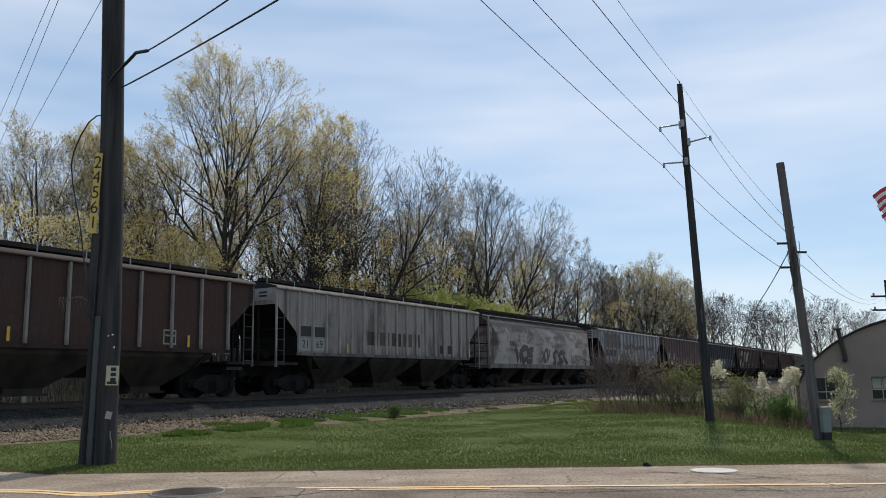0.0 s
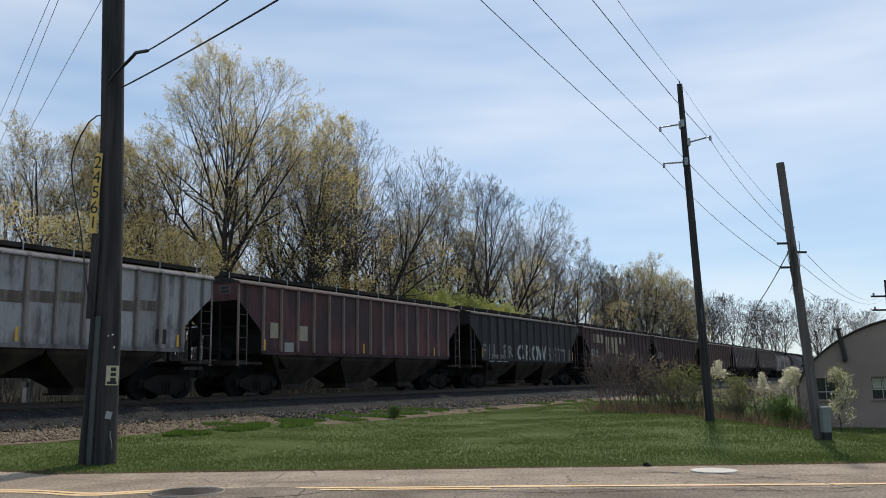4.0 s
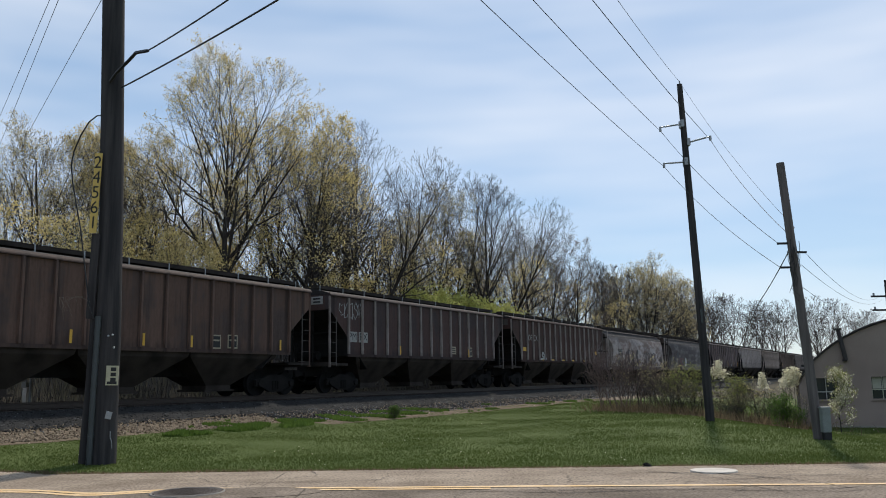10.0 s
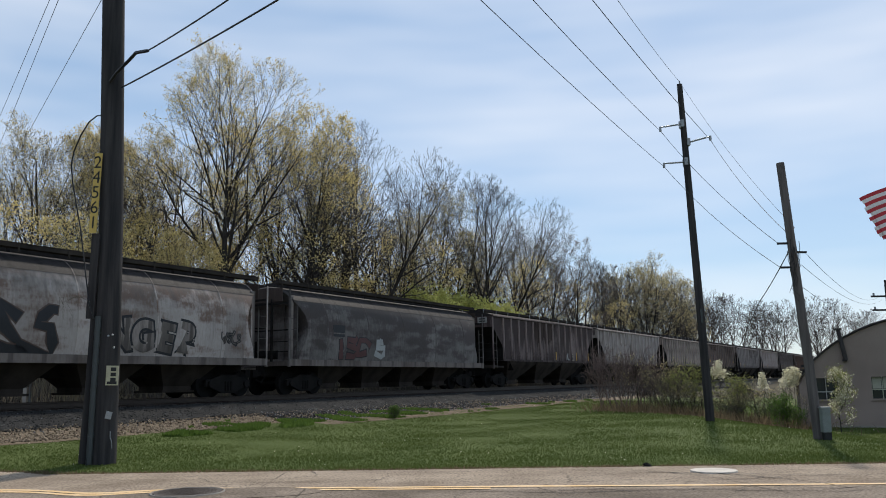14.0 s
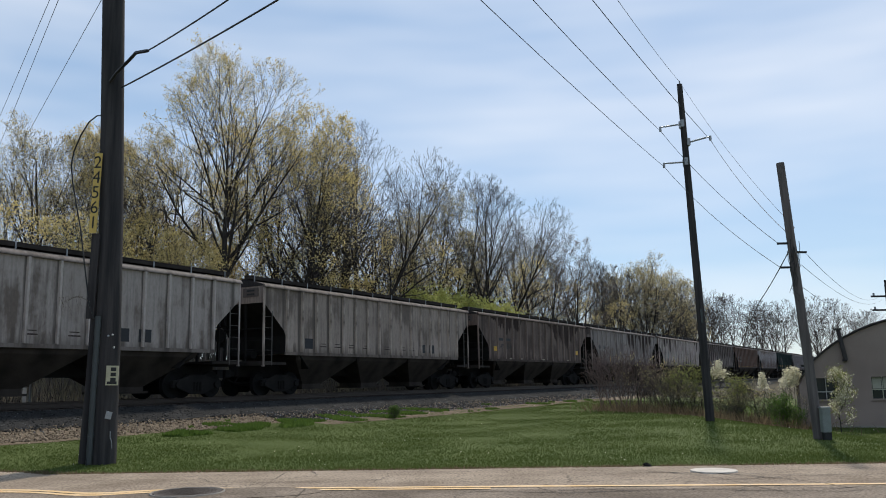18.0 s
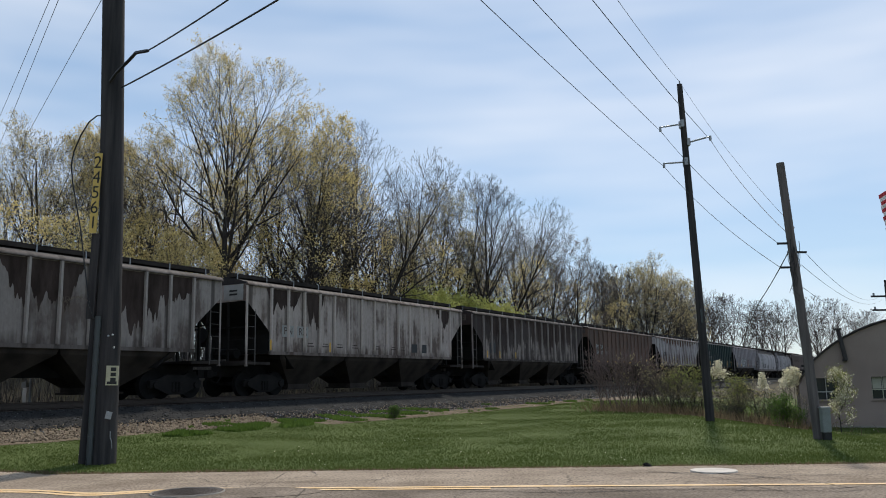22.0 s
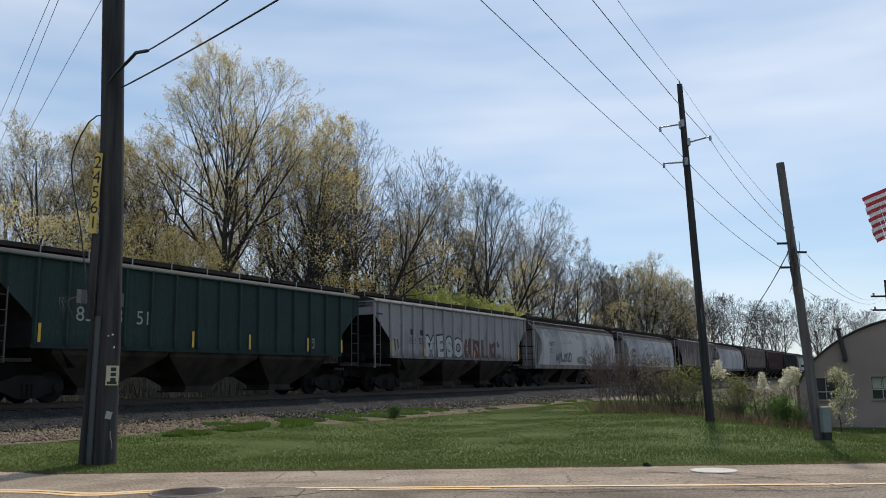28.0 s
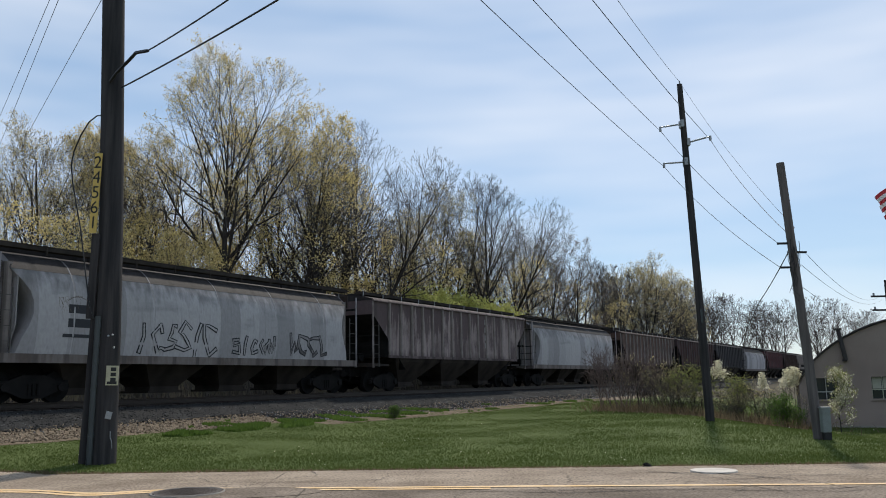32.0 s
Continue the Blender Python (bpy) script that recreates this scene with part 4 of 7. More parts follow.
# ---- trees ----
def grow(seed, height, levels=(15, 8, 5, 4), lean=0.06, up=0.28, spread=0.36, start=0.22, r0=None, stems=1, twist=0.16, fork=(0.70, 1.12), splay=(0.08, 0.3)):
    """A branching skeleton: a list of (a, b, ra, rb, level)."""
    rng = random.Random(seed)
    segs, tips = [], []

    def rnd():
        return Vector((rng.gauss(0, 1), rng.gauss(0, 1), rng.gauss(0, 1)))

    def branch(p, d, length, r, level):
        n = (9, 5, 4, 3, 2)[level]
        step = length / n
        pts = [(p.copy(), d.copy(), r)]
        for i in range(n):
            d = (d + rnd() * twist * (0.35 if level == 0 else 0.8) + Vector((0, 0, up * (0.2 if level == 0 else 0.45)))).normalized()
            q = p + d * step
            rb = r * (1 - (i + 1) / n * (0.82 if level else 0.88))
            ra = r * (1 - i / n * (0.82 if level else 0.88))
            segs.append((p.copy(), q.copy(), max(ra, 0.004), max(rb, 0.003), level))
            p = q
            pts.append((p.copy(), d.copy(), rb))
        if level >= 3:
            tips.append((pts[-1][0], level))
            tips.append((pts[-2][0], level))
        if level >= len(levels):
            return
        cnt = levels[level]
        for k in range(cnt):
            f = start + (1 - start) * (k + rng.random() * 0.8) / cnt if level == 0 else 0.2 + 0.8 * (k + rng.random()) / cnt
            f = min(f, 0.995)
            i = min(int(f * n), n - 1)
            g = f * n - i
            at = pts[i][0].lerp(pts[i + 1][0], g)
            dd = pts[i][1]
            side = rnd()
            side = (side - dd * side.dot(dd)).normalized()
            ang = rng.uniform(*fork) if level == 0 else rng.uniform(0.5, 0.95)
            nd = (dd * math.cos(ang) + side * math.sin(ang)).normalized()
            if level == 0:
                ln = height * spread * (1.2 - 1.05 * abs(f - 0.42)) * rng.uniform(0.7, 1.1) * (1.0 if f < 0.85 else 0.7)
            else:
                ln = length * rng.uniform(0.32, 0.55) * (1.15 - 0.55 * f)
            rr = (pts[i][2] + (pts[i + 1][2] - pts[i][2]) * g) * (0.55 if level == 0 else 0.6)
            branch(at, nd, ln, max(rr, 0.006), level + 1)

    for s in range(stems):
        a = rng.random() * 6.28
        tilt = lean if stems == 1 else rng.uniform(*splay)
        d = Vector((math.cos(a) * tilt, math.sin(a) * tilt, 1)).normalized()
        hh = height * 0.86 * (1 if s == 0 else rng.uniform(0.7, 1.0))
        branch(Vector((rng.uniform(-0.2, 0.2) * (stems > 1), rng.uniform(-0.2, 0.2) * (stems > 1), -0.2)), d, hh, r0 or height * 0.0135, 0)
    return segs, tips


def seg_mesh(name, segs, sides, material, thick=1.0):
    n = len(segs)
    a = np.array([s[0] for s in segs])
    b = np.array([s[1] for s in segs])
    ra = np.array([s[2] for s in segs])[:, None] * thick
    rb = np.array([s[3] for s in segs])[:, None] * thick
    d = b - a
    d /= np.linalg.norm(d, axis=1)[:, None] + 1e-9
    ref = np.where(np.abs(d[:, 2:3]) > 0.9, np.array([[1.0, 0, 0]]), np.array([[0, 0, 1.0]]))
    u = np.cross(d, ref)
    u /= np.linalg.norm(u, axis=1)[:, None] + 1e-9
    v = np.cross(d, u)
    ang = 2 * math.pi * np.arange(sides) / sides
    ring = u[:, None] * np.cos(ang)[None, :, None] + v[:, None] * np.sin(ang)[None, :, None]
    verts = np.concatenate([a[:, None] + ring * ra[:, None], b[:, None] + ring * rb[:, None]], 1).reshape(-1, 3)
    k = np.arange(sides)
    kn = (k + 1) % sides
    tri = np.concatenate([np.stack([k, k + sides, kn], 1), np.stack([kn, k + sides, kn + sides], 1)])
    faces = (tri[None] + (2 * sides) * np.arange(n)[:, None, None]).reshape(-1, 3)
    return mesh_from(name, verts, faces, material)


def leaf_mesh(name, tips, per, size, scatter, material, seed, keep=1.0):
    rng = np.random.default_rng(seed)
    pts = np.array([t[0] for t in tips])
    if keep < 1:
        pts = pts[rng.random(len(pts)) < keep]
    n = len(pts) * per
    c = np.repeat(pts, per, 0) + rng.normal(0, scatter, (n, 3))
    a = rng.normal(0, 1, (n, 3))
    a /= np.linalg.norm(a, axis=1)[:, None]
    b = np.cross(a, rng.normal(0, 1, (n, 3)))
    b /= np.linalg.norm(b, axis=1)[:, None] + 1e-9
    s = (size * (0.6 + 0.8 * rng.random(n)))[:, None]
    verts = np.stack([c - a * s, c + b * s * 0.55, c + a * s, c - b * s * 0.55], 1).reshape(-1, 3)
    faces = (np.array([(0, 1, 2), (0, 2, 3)])[None] + 4 * np.arange(n)[:, None, None]).reshape(-1, 3)
    return mesh_from(name, verts, faces, material)


def tree(name, seed, height, leaf=None, per=2, size=0.09, scatter=0.22, label="", category="tree", bark=None, twig=None, twig_thick=1.0, keep=1.0, leaf_from=0.0, **shape):
    segs, tips = grow(seed, height, **shape)
    tips = [q for q in tips if q[0].z > leaf_from * height]
    root = new(name)
    tagged(root, label, category)
    part("trunk", seg_mesh("trunk", [s for s in segs if s[4] <= 1], 6, bark or M_BARK), None, root)
    tagged(part("branchwork", seg_mesh("branchwork", [s for s in segs if s[4] > 1], 3, twig or M_TWIG, twig_thick), None, root), kind="stuff")
    if leaf:
        part("crown", leaf_mesh("crown", tips, per, size, scatter, leaf, seed, keep), None, root, "young leaves in loose clumps")
    if leaf is M_BLOSSOM and name == "flowering_tree":
        part("foliage", leaf_mesh("foliage", tips, 4, size, scatter * 1.5, M_LEAF_G, seed + 1, 0.8), None, root, "fresh green leaves among the blossom")
    return root


def plant(proto, x, y, height, turn, base_height, label=""):
    height -= 0.8 * land_z(x, y)
    k = height / base_height
    ob = copy_thing(proto, Matrix.Translation((x, y, land_z(x, y))) @ pose(0, 0, 0, 0, 0, turn) @ Matrix.Diagonal((k, k, k, 1)))
    if label:
        tagged(ob, label)
    return ob


def sprout(seed, height, reach, limbs=15, start=0.3, angle=(0.85, 0.42), stems=((0.0, 0.0, 1.0),), counts=(8, 5, 3), bend=0.38, kink=0.05, r0=0.0145, fork=(0.5, 0.8), thick=0.03, tip=0.0075):
    """A tree of straight rising limbs that split into ever finer sprays: (a, b, ra, rb, level) rows, and the twigs' ends.
    reach gives the limbs' lengths by the height at which they leave the stem, as shares of the tree's height."""
    rng = random.Random(seed)
    segs, ends = [], []
    fs, ls = [q[0] for q in reach], [q[1] for q in reach]

    def shake():
        return Vector((rng.gauss(0, 1), rng.gauss(0, 1), rng.gauss(0, 1)))

    def run(p, d, length, r, level):
        n = (11, 8, 5, 3, 2)[level]
        pts = [(p.copy(), d.copy(), r)]
        for i in range(n):
            d = (d + shake() * kink * (0.5 if level == 0 else 1.0) + Vector((0, 0, (0.05 if level == 0 else bend) / n))).normalized()
            q = p + d * (length / n)
            rb = max(r * (1 - (i + 1) / n * (0.9 if level == 0 else 0.75)), tip * 0.7)
            segs.append((p.copy(), q.copy(), max(pts[-1][2], tip * 0.7), rb, 0 if level == 0 or rb > thick else 2))
            p = q
            pts.append((p.copy(), d.copy(), rb))
        if level >= 3:
            ends.extend((w[0], level) for w in pts[1:])
        if level == 4:
            return
        cnt = limbs if level == 0 else counts[level - 1]
        ref = pts[0][1].orthogonal().normalized()
        spin = rng.random() * 6.283
        for k in range(cnt):
            f = (k + rng.random() * 0.9) / cnt
            f = start + (0.985 - start) * f if level == 0 else 0.22 + 0.76 * f
            i = min(int(f * n), n - 1)
            g = f * n - i
            at = pts[i][0].lerp(pts[i + 1][0], g)
            dd = pts[i][1]
            spin += 2.4 + rng.uniform(-0.4, 0.4)
            side = Matrix.Rotation(spin, 3, dd) @ (ref - dd * ref.dot(dd)).normalized()
            if level == 0:
                ang = angle[0] + (angle[1] - angle[0]) * f + rng.uniform(-0.1, 0.1)
                ln = height * float(np.interp(f, fs, ls)) * rng.uniform(0.75, 1.12)
            else:
                ang = rng.uniform(*fork)
                ln = length * (0.60 * (1 - f) + 0.20) * rng.uniform(0.75, 1.2)
            rr = (pts[i][2] + (pts[i + 1][2] - pts[i][2]) * g) * (0.66 if level else 0.6)
            run(at, (dd * math.cos(ang) + side * math.sin(ang)).normalized(), ln, max(rr, tip), level + 1)

    for dx, dy, k in stems:
        run(Vector((dx * 0.6, dy * 0.6, -0.3)), Vector((dx, dy, 1)).normalized(), height * 0.84 * k, height * r0 * (1.0 if len(stems) == 1 else 0.8), 0)
    return segs, ends


def wood_tree(name, seed, height, leaf=None, per=2, size=0.07, scatter=0.16, label="", keep=1.0, bark=None, twig=None, category="tree", **shape):
    segs, tips = sprout(seed, height, **shape)
    root = new(name)
    tagged(root, label, category)
    stem = part("trunk", seg_mesh("trunk", [q for q in segs if q[4] == 0], 6, bark or M_BARK), None, root)
    if name == "sapling":
        tagged(stem, kind="stuff")
    tagged(part("branchwork", seg_mesh("branchwork", [q for q in segs if q[4] > 0], 3, twig or M_TWIG), None, root), kind="stuff")
    if leaf:
        part("crown", leaf_mesh("crown", tips, per, size, scatter, leaf, seed, keep), None, root, "young leaves in loose clumps")
    return root


YEL = "tall tree with thin yellow-green spring leaves"
BARE = "bare grey-brown tree behind the railway"
FAN = [(0.28, 0.30), (0.42, 0.50), (0.6, 0.47), (0.8, 0.37), (1.0, 0.26)]
EGG = [(0.15, 0.30), (0.35, 0.40), (0.6, 0.36), (0.8, 0.27), (1.0, 0.18)]
VASE = [(0.25, 0.26), (0.45, 0.38), (0.65, 0.36), (0.85, 0.27), (1.0, 0.18)]
SLIM = [(0.3, 0.14), (0.5, 0.20), (0.75, 0.18), (1.0, 0.09)]
BALL = [(0.15, 0.38), (0.35, 0.46), (0.6, 0.42), (0.8, 0.33), (1.0, 0.20)]
protos = {
    "big": wood_tree("leafy_tree", 21, 18, M_LEAF_Y, 3, 0.05, 0.12, YEL, 0.75, reach=FAN, limbs=19, start=0.28, counts=(9, 5, 3), angle=(0.95, 0.4), r0=0.0155),
    "yel_a": wood_tree("leafy_tree", 22, 16, M_LEAF_Y, 4, 0.052, 0.14, YEL, 0.7, reach=EGG, limbs=12, start=0.2, counts=(8, 5, 3), stems=((-0.16, 0.05, 1.0), (0.18, -0.05, 0.95))),
    "yel_b": wood_tree("leafy_tree", 23, 16, M_LEAF_O, 3, 0.048, 0.13, "tree with pale olive buds", 0.5, reach=EGG, limbs=17, start=0.24, counts=(8, 5, 3)),
    "left": wood_tree("leafy_tree", 25, 16, M_LEAF_O, 3, 0.05, 0.13, "leaning tree with pale olive leaves", 0.6, reach=EGG, limbs=11, start=0.25, counts=(8, 5, 3), stems=((-0.42, 0.0, 1.05), (-0.10, 0.1, 0.95))),
    "round": wood_tree("leafy_tree", 24, 15, M_LEAF_O, 3, 0.045, 0.11, "round-crowned tree, its twig ends in olive-yellow bud", 0.45, reach=BALL, limbs=9, start=0.16, counts=(8, 5, 3), stems=((-0.2, 0.0, 0.95), (0.2, 0.1, 0.98), (0.0, -0.15, 1.0)), angle=(0.7, 0.4)),
    "bud": wood_tree("bare_tree", 28, 14, M_LEAF_R, 2, 0.05, 0.13, "round-crowned bare tree with reddish grey buds", 0.4, reach=BALL, limbs=9, start=0.2, counts=(7, 5, 3), stems=((-0.2, 0.0, 0.95), (0.2, 0.1, 1.0)), angle=(0.8, 0.45), tip=0.0095),
    "wide": wood_tree("bare_tree", 31, 16, None, label=BARE, reach=VASE, limbs=15, start=0.3, counts=(7, 5, 3), angle=(1.0, 0.45), kink=0.075),
    "broad": wood_tree("bare_tree", 41, 16, M_LEAF_O, 2, 0.045, 0.15, BARE, 0.2, reach=VASE, limbs=10, start=0.3, counts=(7, 5, 3), stems=((-0.2, 0.1, 0.95), (0.16, -0.1, 1.0)), angle=(0.85, 0.4), kink=0.065),
    "slim": wood_tree("bare_tree", 32, 16, None, label=BARE, reach=SLIM, limbs=16, start=0.34, counts=(6, 4, 3), angle=(0.7, 0.4), kink=0.06, r0=0.011),
    "vase": wood_tree("bare_tree", 33, 16, None, label=BARE, reach=VASE, limbs=9, start=0.32, counts=(7, 5, 3), stems=((-0.2, 0.0, 1.0), (0.12, 0.1, 1.0), (0.3, -0.05, 0.9)), angle=(0.7, 0.35)),
    "lean": wood_tree("bare_tree", 37, 16, None, label="bare grey-brown tree leaning over the railway", reach=VASE, limbs=12, start=0.3, counts=(7, 5, 3), stems=((0.10, 0.0, 1.0), (0.42, 0.05, 0.9)), angle=(0.9, 0.4), kink=0.07),
    "dome": wood_tree("leafy_tree", 26, 15, M_LEAF_O, 3, 0.085, 0.2, "broad rounded tree with olive-yellow buds", 0.26, reach=BALL, limbs=8, start=0.12, counts=(6, 5, 3), stems=((-0.3, 0.0, 0.85), (-0.1, 0.15, 0.98), (0.12, -0.1, 1.0), (0.32, 0.05, 0.85)), angle=(0.7, 0.4), tip=0.013),
    "far": wood_tree("bare_tree", 27, 14, None, label="distant bare grey tree with many twigs", reach=BALL, limbs=9, start=0.2, counts=(6, 5, 3), stems=((-0.18, 0.0, 0.95), (0.2, 0.1, 1.0)), angle=(0.85, 0.45), tip=0.016, kink=0.07),
    "thin": wood_tree("sapling", 34, 9, None, label="thin bare sapling in the thicket", reach=SLIM, limbs=7, start=0.25, counts=(4, 3, 1), stems=((-0.15, 0, 1.0), (0.12, 0.1, 0.9)), angle=(0.7, 0.4), r0=0.006, thick=1.0, kink=0.08),
    "thin_y": wood_tree("sapling", 35, 8, M_LEAF_Y, 4, 0.055, 0.18, "thin sapling with yellow-green leaves", 0.7, reach=VASE, limbs=7, start=0.2, counts=(4, 3, 2), stems=((-0.2, 0, 1.0), (0.15, 0.1, 0.9)), r0=0.006, thick=1.0),
    "green": tree("shrub", 36, 4, M_LEAF_L, 3, 0.05, 0.14, "light yellow-green leafy shrub behind the train", "shrub", levels=(10, 5, 4, 2), spread=0.45, start=0.2, stems=4),
}
BASE_H = {"big": 18, "yel_a": 16, "yel_b": 16, "left": 16, "round": 15, "bud": 14, "wide": 16, "broad": 16, "slim": 16, "vase": 16, "lean": 16, "dome": 15, "far": 14, "thin": 9, "thin_y": 8, "green": 4}


def stand(kind, x, y, top, turn):
    """A tree of that kind at (x, y) whose crown ends at the height top."""
    z = land_z(x, y)
    k = (top - z) / BASE_H[kind]
    return copy_thing(protos[kind], Matrix.Translation((x, y, z)) @ pose(0, 0, 0, 0, 0, turn) @ Matrix.Diagonal((k, k, k, 1)))


# place, height of the top, kind, turn
WOOD = [
    (-25.5, 41, 13.0, "slim", 30), (-29.0, 52, 16.0, "round", 200), (-22.3, 46, 16.6, "round", 0), (-21.2, 49, 17.4, "yel_a", 120), 
    (-15.0, 45, 16.8, "left", 0), (-16.6, 46, 16.4, "yel_b", 210), (-11.9, 44, 18.9, "big", 0), (-13.5, 53, 15.5, "yel_b", 300), (-15.8, 47, 12.0, "yel_a", 60),
    (-9.0, 48, 18.3, "yel_a", 0), (-7.7, 50, 16.9, "yel_b", 190), (-10.4, 50, 16.4, "lean", 0), (-8.2, 53, 17.2, "yel_b", 40), (-10.0, 57, 14.5, "broad", 100),
    (-7.0, 54, 18.9, "slim", 0), (-6.0, 53, 18.6, "lean", 0), (-6.4, 57, 15.6, "wide", 220), (-4.6, 58, 14.4, "vase", 70), (-3.8, 66, 16.7, "broad", 20), (-2.0, 61, 17.0, "slim", 120), (-2.7, 56, 13.2, "yel_b", 140),
    (-0.7, 63, 16.6, "yel_b", 70), (-4.0, 60, 15.0, "slim", 60), (0.6, 67, 14.6, "wide", 310), (1.2, 64, 18.4, "vase", 0), (3.2, 67, 18.4, "lean", 0), (3.4, 72, 15.0, "yel_b", 250), (5.4, 73, 14.8, "broad", 190),
    (7.0, 78, 16.2, "wide", 80), (9.1, 78, 16.3, "bud", 0), (12.4, 82, 15.2, "bud", 140), (8.6, 84, 14.2, "yel_b", 10), (14.6, 88, 14.3, "far", 50), (18.0, 92, 15.9, "slim", 210), (17.0, 98, 14.9, "far", 20), (20.3, 99, 15.0, "far", 130),
    (24.2, 103, 16.1, "dome", 0), (27.2, 107, 15.8, "dome", 150), (22.2, 106, 15.2, "dome", 60), (30.4, 112, 15.8, "dome", 230), (33.2, 117, 15.0, "far", 300), (34.0, 120, 15.2, "lean", 0), (36.5, 122, 13.0, "bud", 60),
    (41, 140, 14.0, "far", 80), (46, 146, 17.2, "far", 220), (49.5, 150, 15.8, "far", 40), (53.5, 152, 16.4, "far", 200), (57, 150, 15.0, "far", 100), (61, 152, 14.9, "far", 320), (66, 150, 15.3, "far", 300), (70, 152, 15.2, "far", 30), (74, 152, 14.4, "far", 170), (63.5, 162, 15.0, "far", 10), (51.5, 160, 14.6, "far", 260), (79, 155, 13.0, "far", 70),
]
for x, y, top, kind, turn in WOOD:
    stand(kind, x, y, top, turn)
rng = random.Random(77)
# the wood goes on behind
for k in range(16):
    w = along(40 + 86 * (k / 16) ** 1.1, rng.uniform(46, 60))
    stand(rng.choice(["broad", "wide", "yel_b", "broad", "wide"]), w.x, w.y, rng.uniform(12.5, 15.0), rng.uniform(0, 360))
for k in range(110):
    s = 25 + 115 * ((k + rng.random() * 0.7) / 110) ** 1.2
    w = along(s, rng.uniform(29.5, 40))
    kind = rng.choice(["thin", "thin", "thin", "thin_y", "thin", "thin"]) if s > 24 else "thin"
    stand(kind, w.x, w.y, land_z(w.x, w.y) + rng.uniform(6.0, 11.0), rng.uniform(0, 360))
for k in range(9):
    w = along(22 + 3.6 * k, rng.uniform(30, 36))
    stand("thin_y", w.x, w.y, rng.uniform(8.0, 11.0), rng.uniform(0, 360))
for x, y, hgt in ((-1.9, 55.6, 7.7), (-0.2, 58.4, 7.9), (1.5, 61.4, 8.0), (3.2, 64.6, 7.6)):
    plant(protos["green"], x, y, hgt, 70 * x, 4)
for ob in protos.values():
    for o in (*ob.children_recursive, ob):
        bpy.data.objects.remove(o)

# ---- shrubs beside the track ----
b_red = tree("bare_shrub", 51, 2.6, None, label="bare shrub with reddish upright stems", category="shrub", levels=(6, 3, 2), spread=0.34, start=0.3, stems=11, r0=0.014, bark=M_TWIG_RED, twig=M_TWIG_RED, up=0.12, splay=(0.1, 0.6), fork=(0.35, 0.7))
b_brn = tree("budding_shrub", 52, 2.4, M_LEAF_O, 1, 0.028, 0.06, "twiggy brown shrub with small new leaves", "shrub", levels=(5, 4, 3), spread=0.32, start=0.25, stems=5, r0=0.014, keep=0.35, up=0.2, leaf_from=0.4)
b_grn = tree("budding_shrub", 53, 2.2, M_LEAF_G, 2, 0.03, 0.08, "tangled shrub with fresh green leaves", "shrub", levels=(6, 4, 4), spread=0.38, start=0.15, stems=5, r0=0.014, up=0.16, keep=0.5, leaf_from=0.35)
b_wht = tree("flowering_shrub", 54, 2.6, M_BLOSSOM, 6, 0.034, 0.07, "shrub with white blossom at its top", "shrub", levels=(7, 5, 3), spread=0.22, start=0.45, stems=1, r0=0.02, keep=0.9, leaf_from=0.6)
b_dog = tree("flowering_tree", 55, 2.6, M_BLOSSOM, 4, 0.03, 0.07, "small young tree with white blossom on the lawn", "tree", levels=(13, 5, 3), spread=0.25, start=0.2, stems=1, r0=0.022, keep=0.85, up=0.4)
b_fresh = tree("leafy_shrub", 56, 2.0, M_LEAF_F, 2, 0.035, 0.10, "low bush with dense fresh green leaves", "shrub", levels=(6, 5, 3), spread=0.4, start=0.12, stems=5, r0=0.014, up=0.2)
SHRUBS = [
    (b_red, 7.3, 37.84, 2.25), (b_red, 7.75, 37.3, 2.45), (b_red, 7.95, 36.0, 2.3), (b_red, 8.5, 36.3, 2.1),
    (b_brn, 8.34, 35.54, 2.34), (b_brn, 8.97, 35.68, 2.28), (b_brn, 8.94, 34.68, 2.05),
    (b_brn, 9.27, 34.84, 2.16), (b_brn, 9.3, 34.13, 1.91), (b_red, 9.12, 34.69, 1.5), (b_grn, 9.62, 34.23, 1.8),
    (b_grn, 9.72, 33.35, 1.94), (b_grn, 10.0, 33.24, 1.77), (b_grn, 10.71, 31.85, 1.59), (b_grn, 10.64, 30.75, 1.46), (b_grn, 11.08, 31.31, 1.31), (b_wht, 10.76, 33.02, 2.09),
    (b_wht, 11.78, 31.25, 1.65), (b_wht, 12.36, 30.32, 1.75), (b_wht, 12.5, 30.04, 1.83), (b_wht, 12.6, 29.86, 1.78), (b_brn, 10.19, 32.75, 1.0), (b_brn, 10.74, 32.1, 0.78),
    (b_brn, 10.94, 31.44, 0.83), (b_brn, 11.39, 31.13, 1.31), (b_brn, 11.27, 30.31, 1.45), (b_brn, 11.61, 30.43, 0.79), (b_brn, 12.18, 28.61, 1.0), (b_fresh, 11.41, 28.22, 1.02),
    (b_fresh, 11.27, 28.41, 0.74), (b_fresh, 11.53, 28.04, 0.61),
    (b_fresh, -1.95, 31.0, 0.62), (b_fresh, -1.90, 30.95, 0.55), (b_fresh, -2.0, 31.05, 0.58),
    (b_dog, 12.4, 26.5, 2.15),
]
HS = {b_red.name: 2.6, b_brn.name: 2.4, b_grn.name: 2.2, b_wht.name: 2.6, b_dog.name: 2.6, b_fresh.name: 2.0}
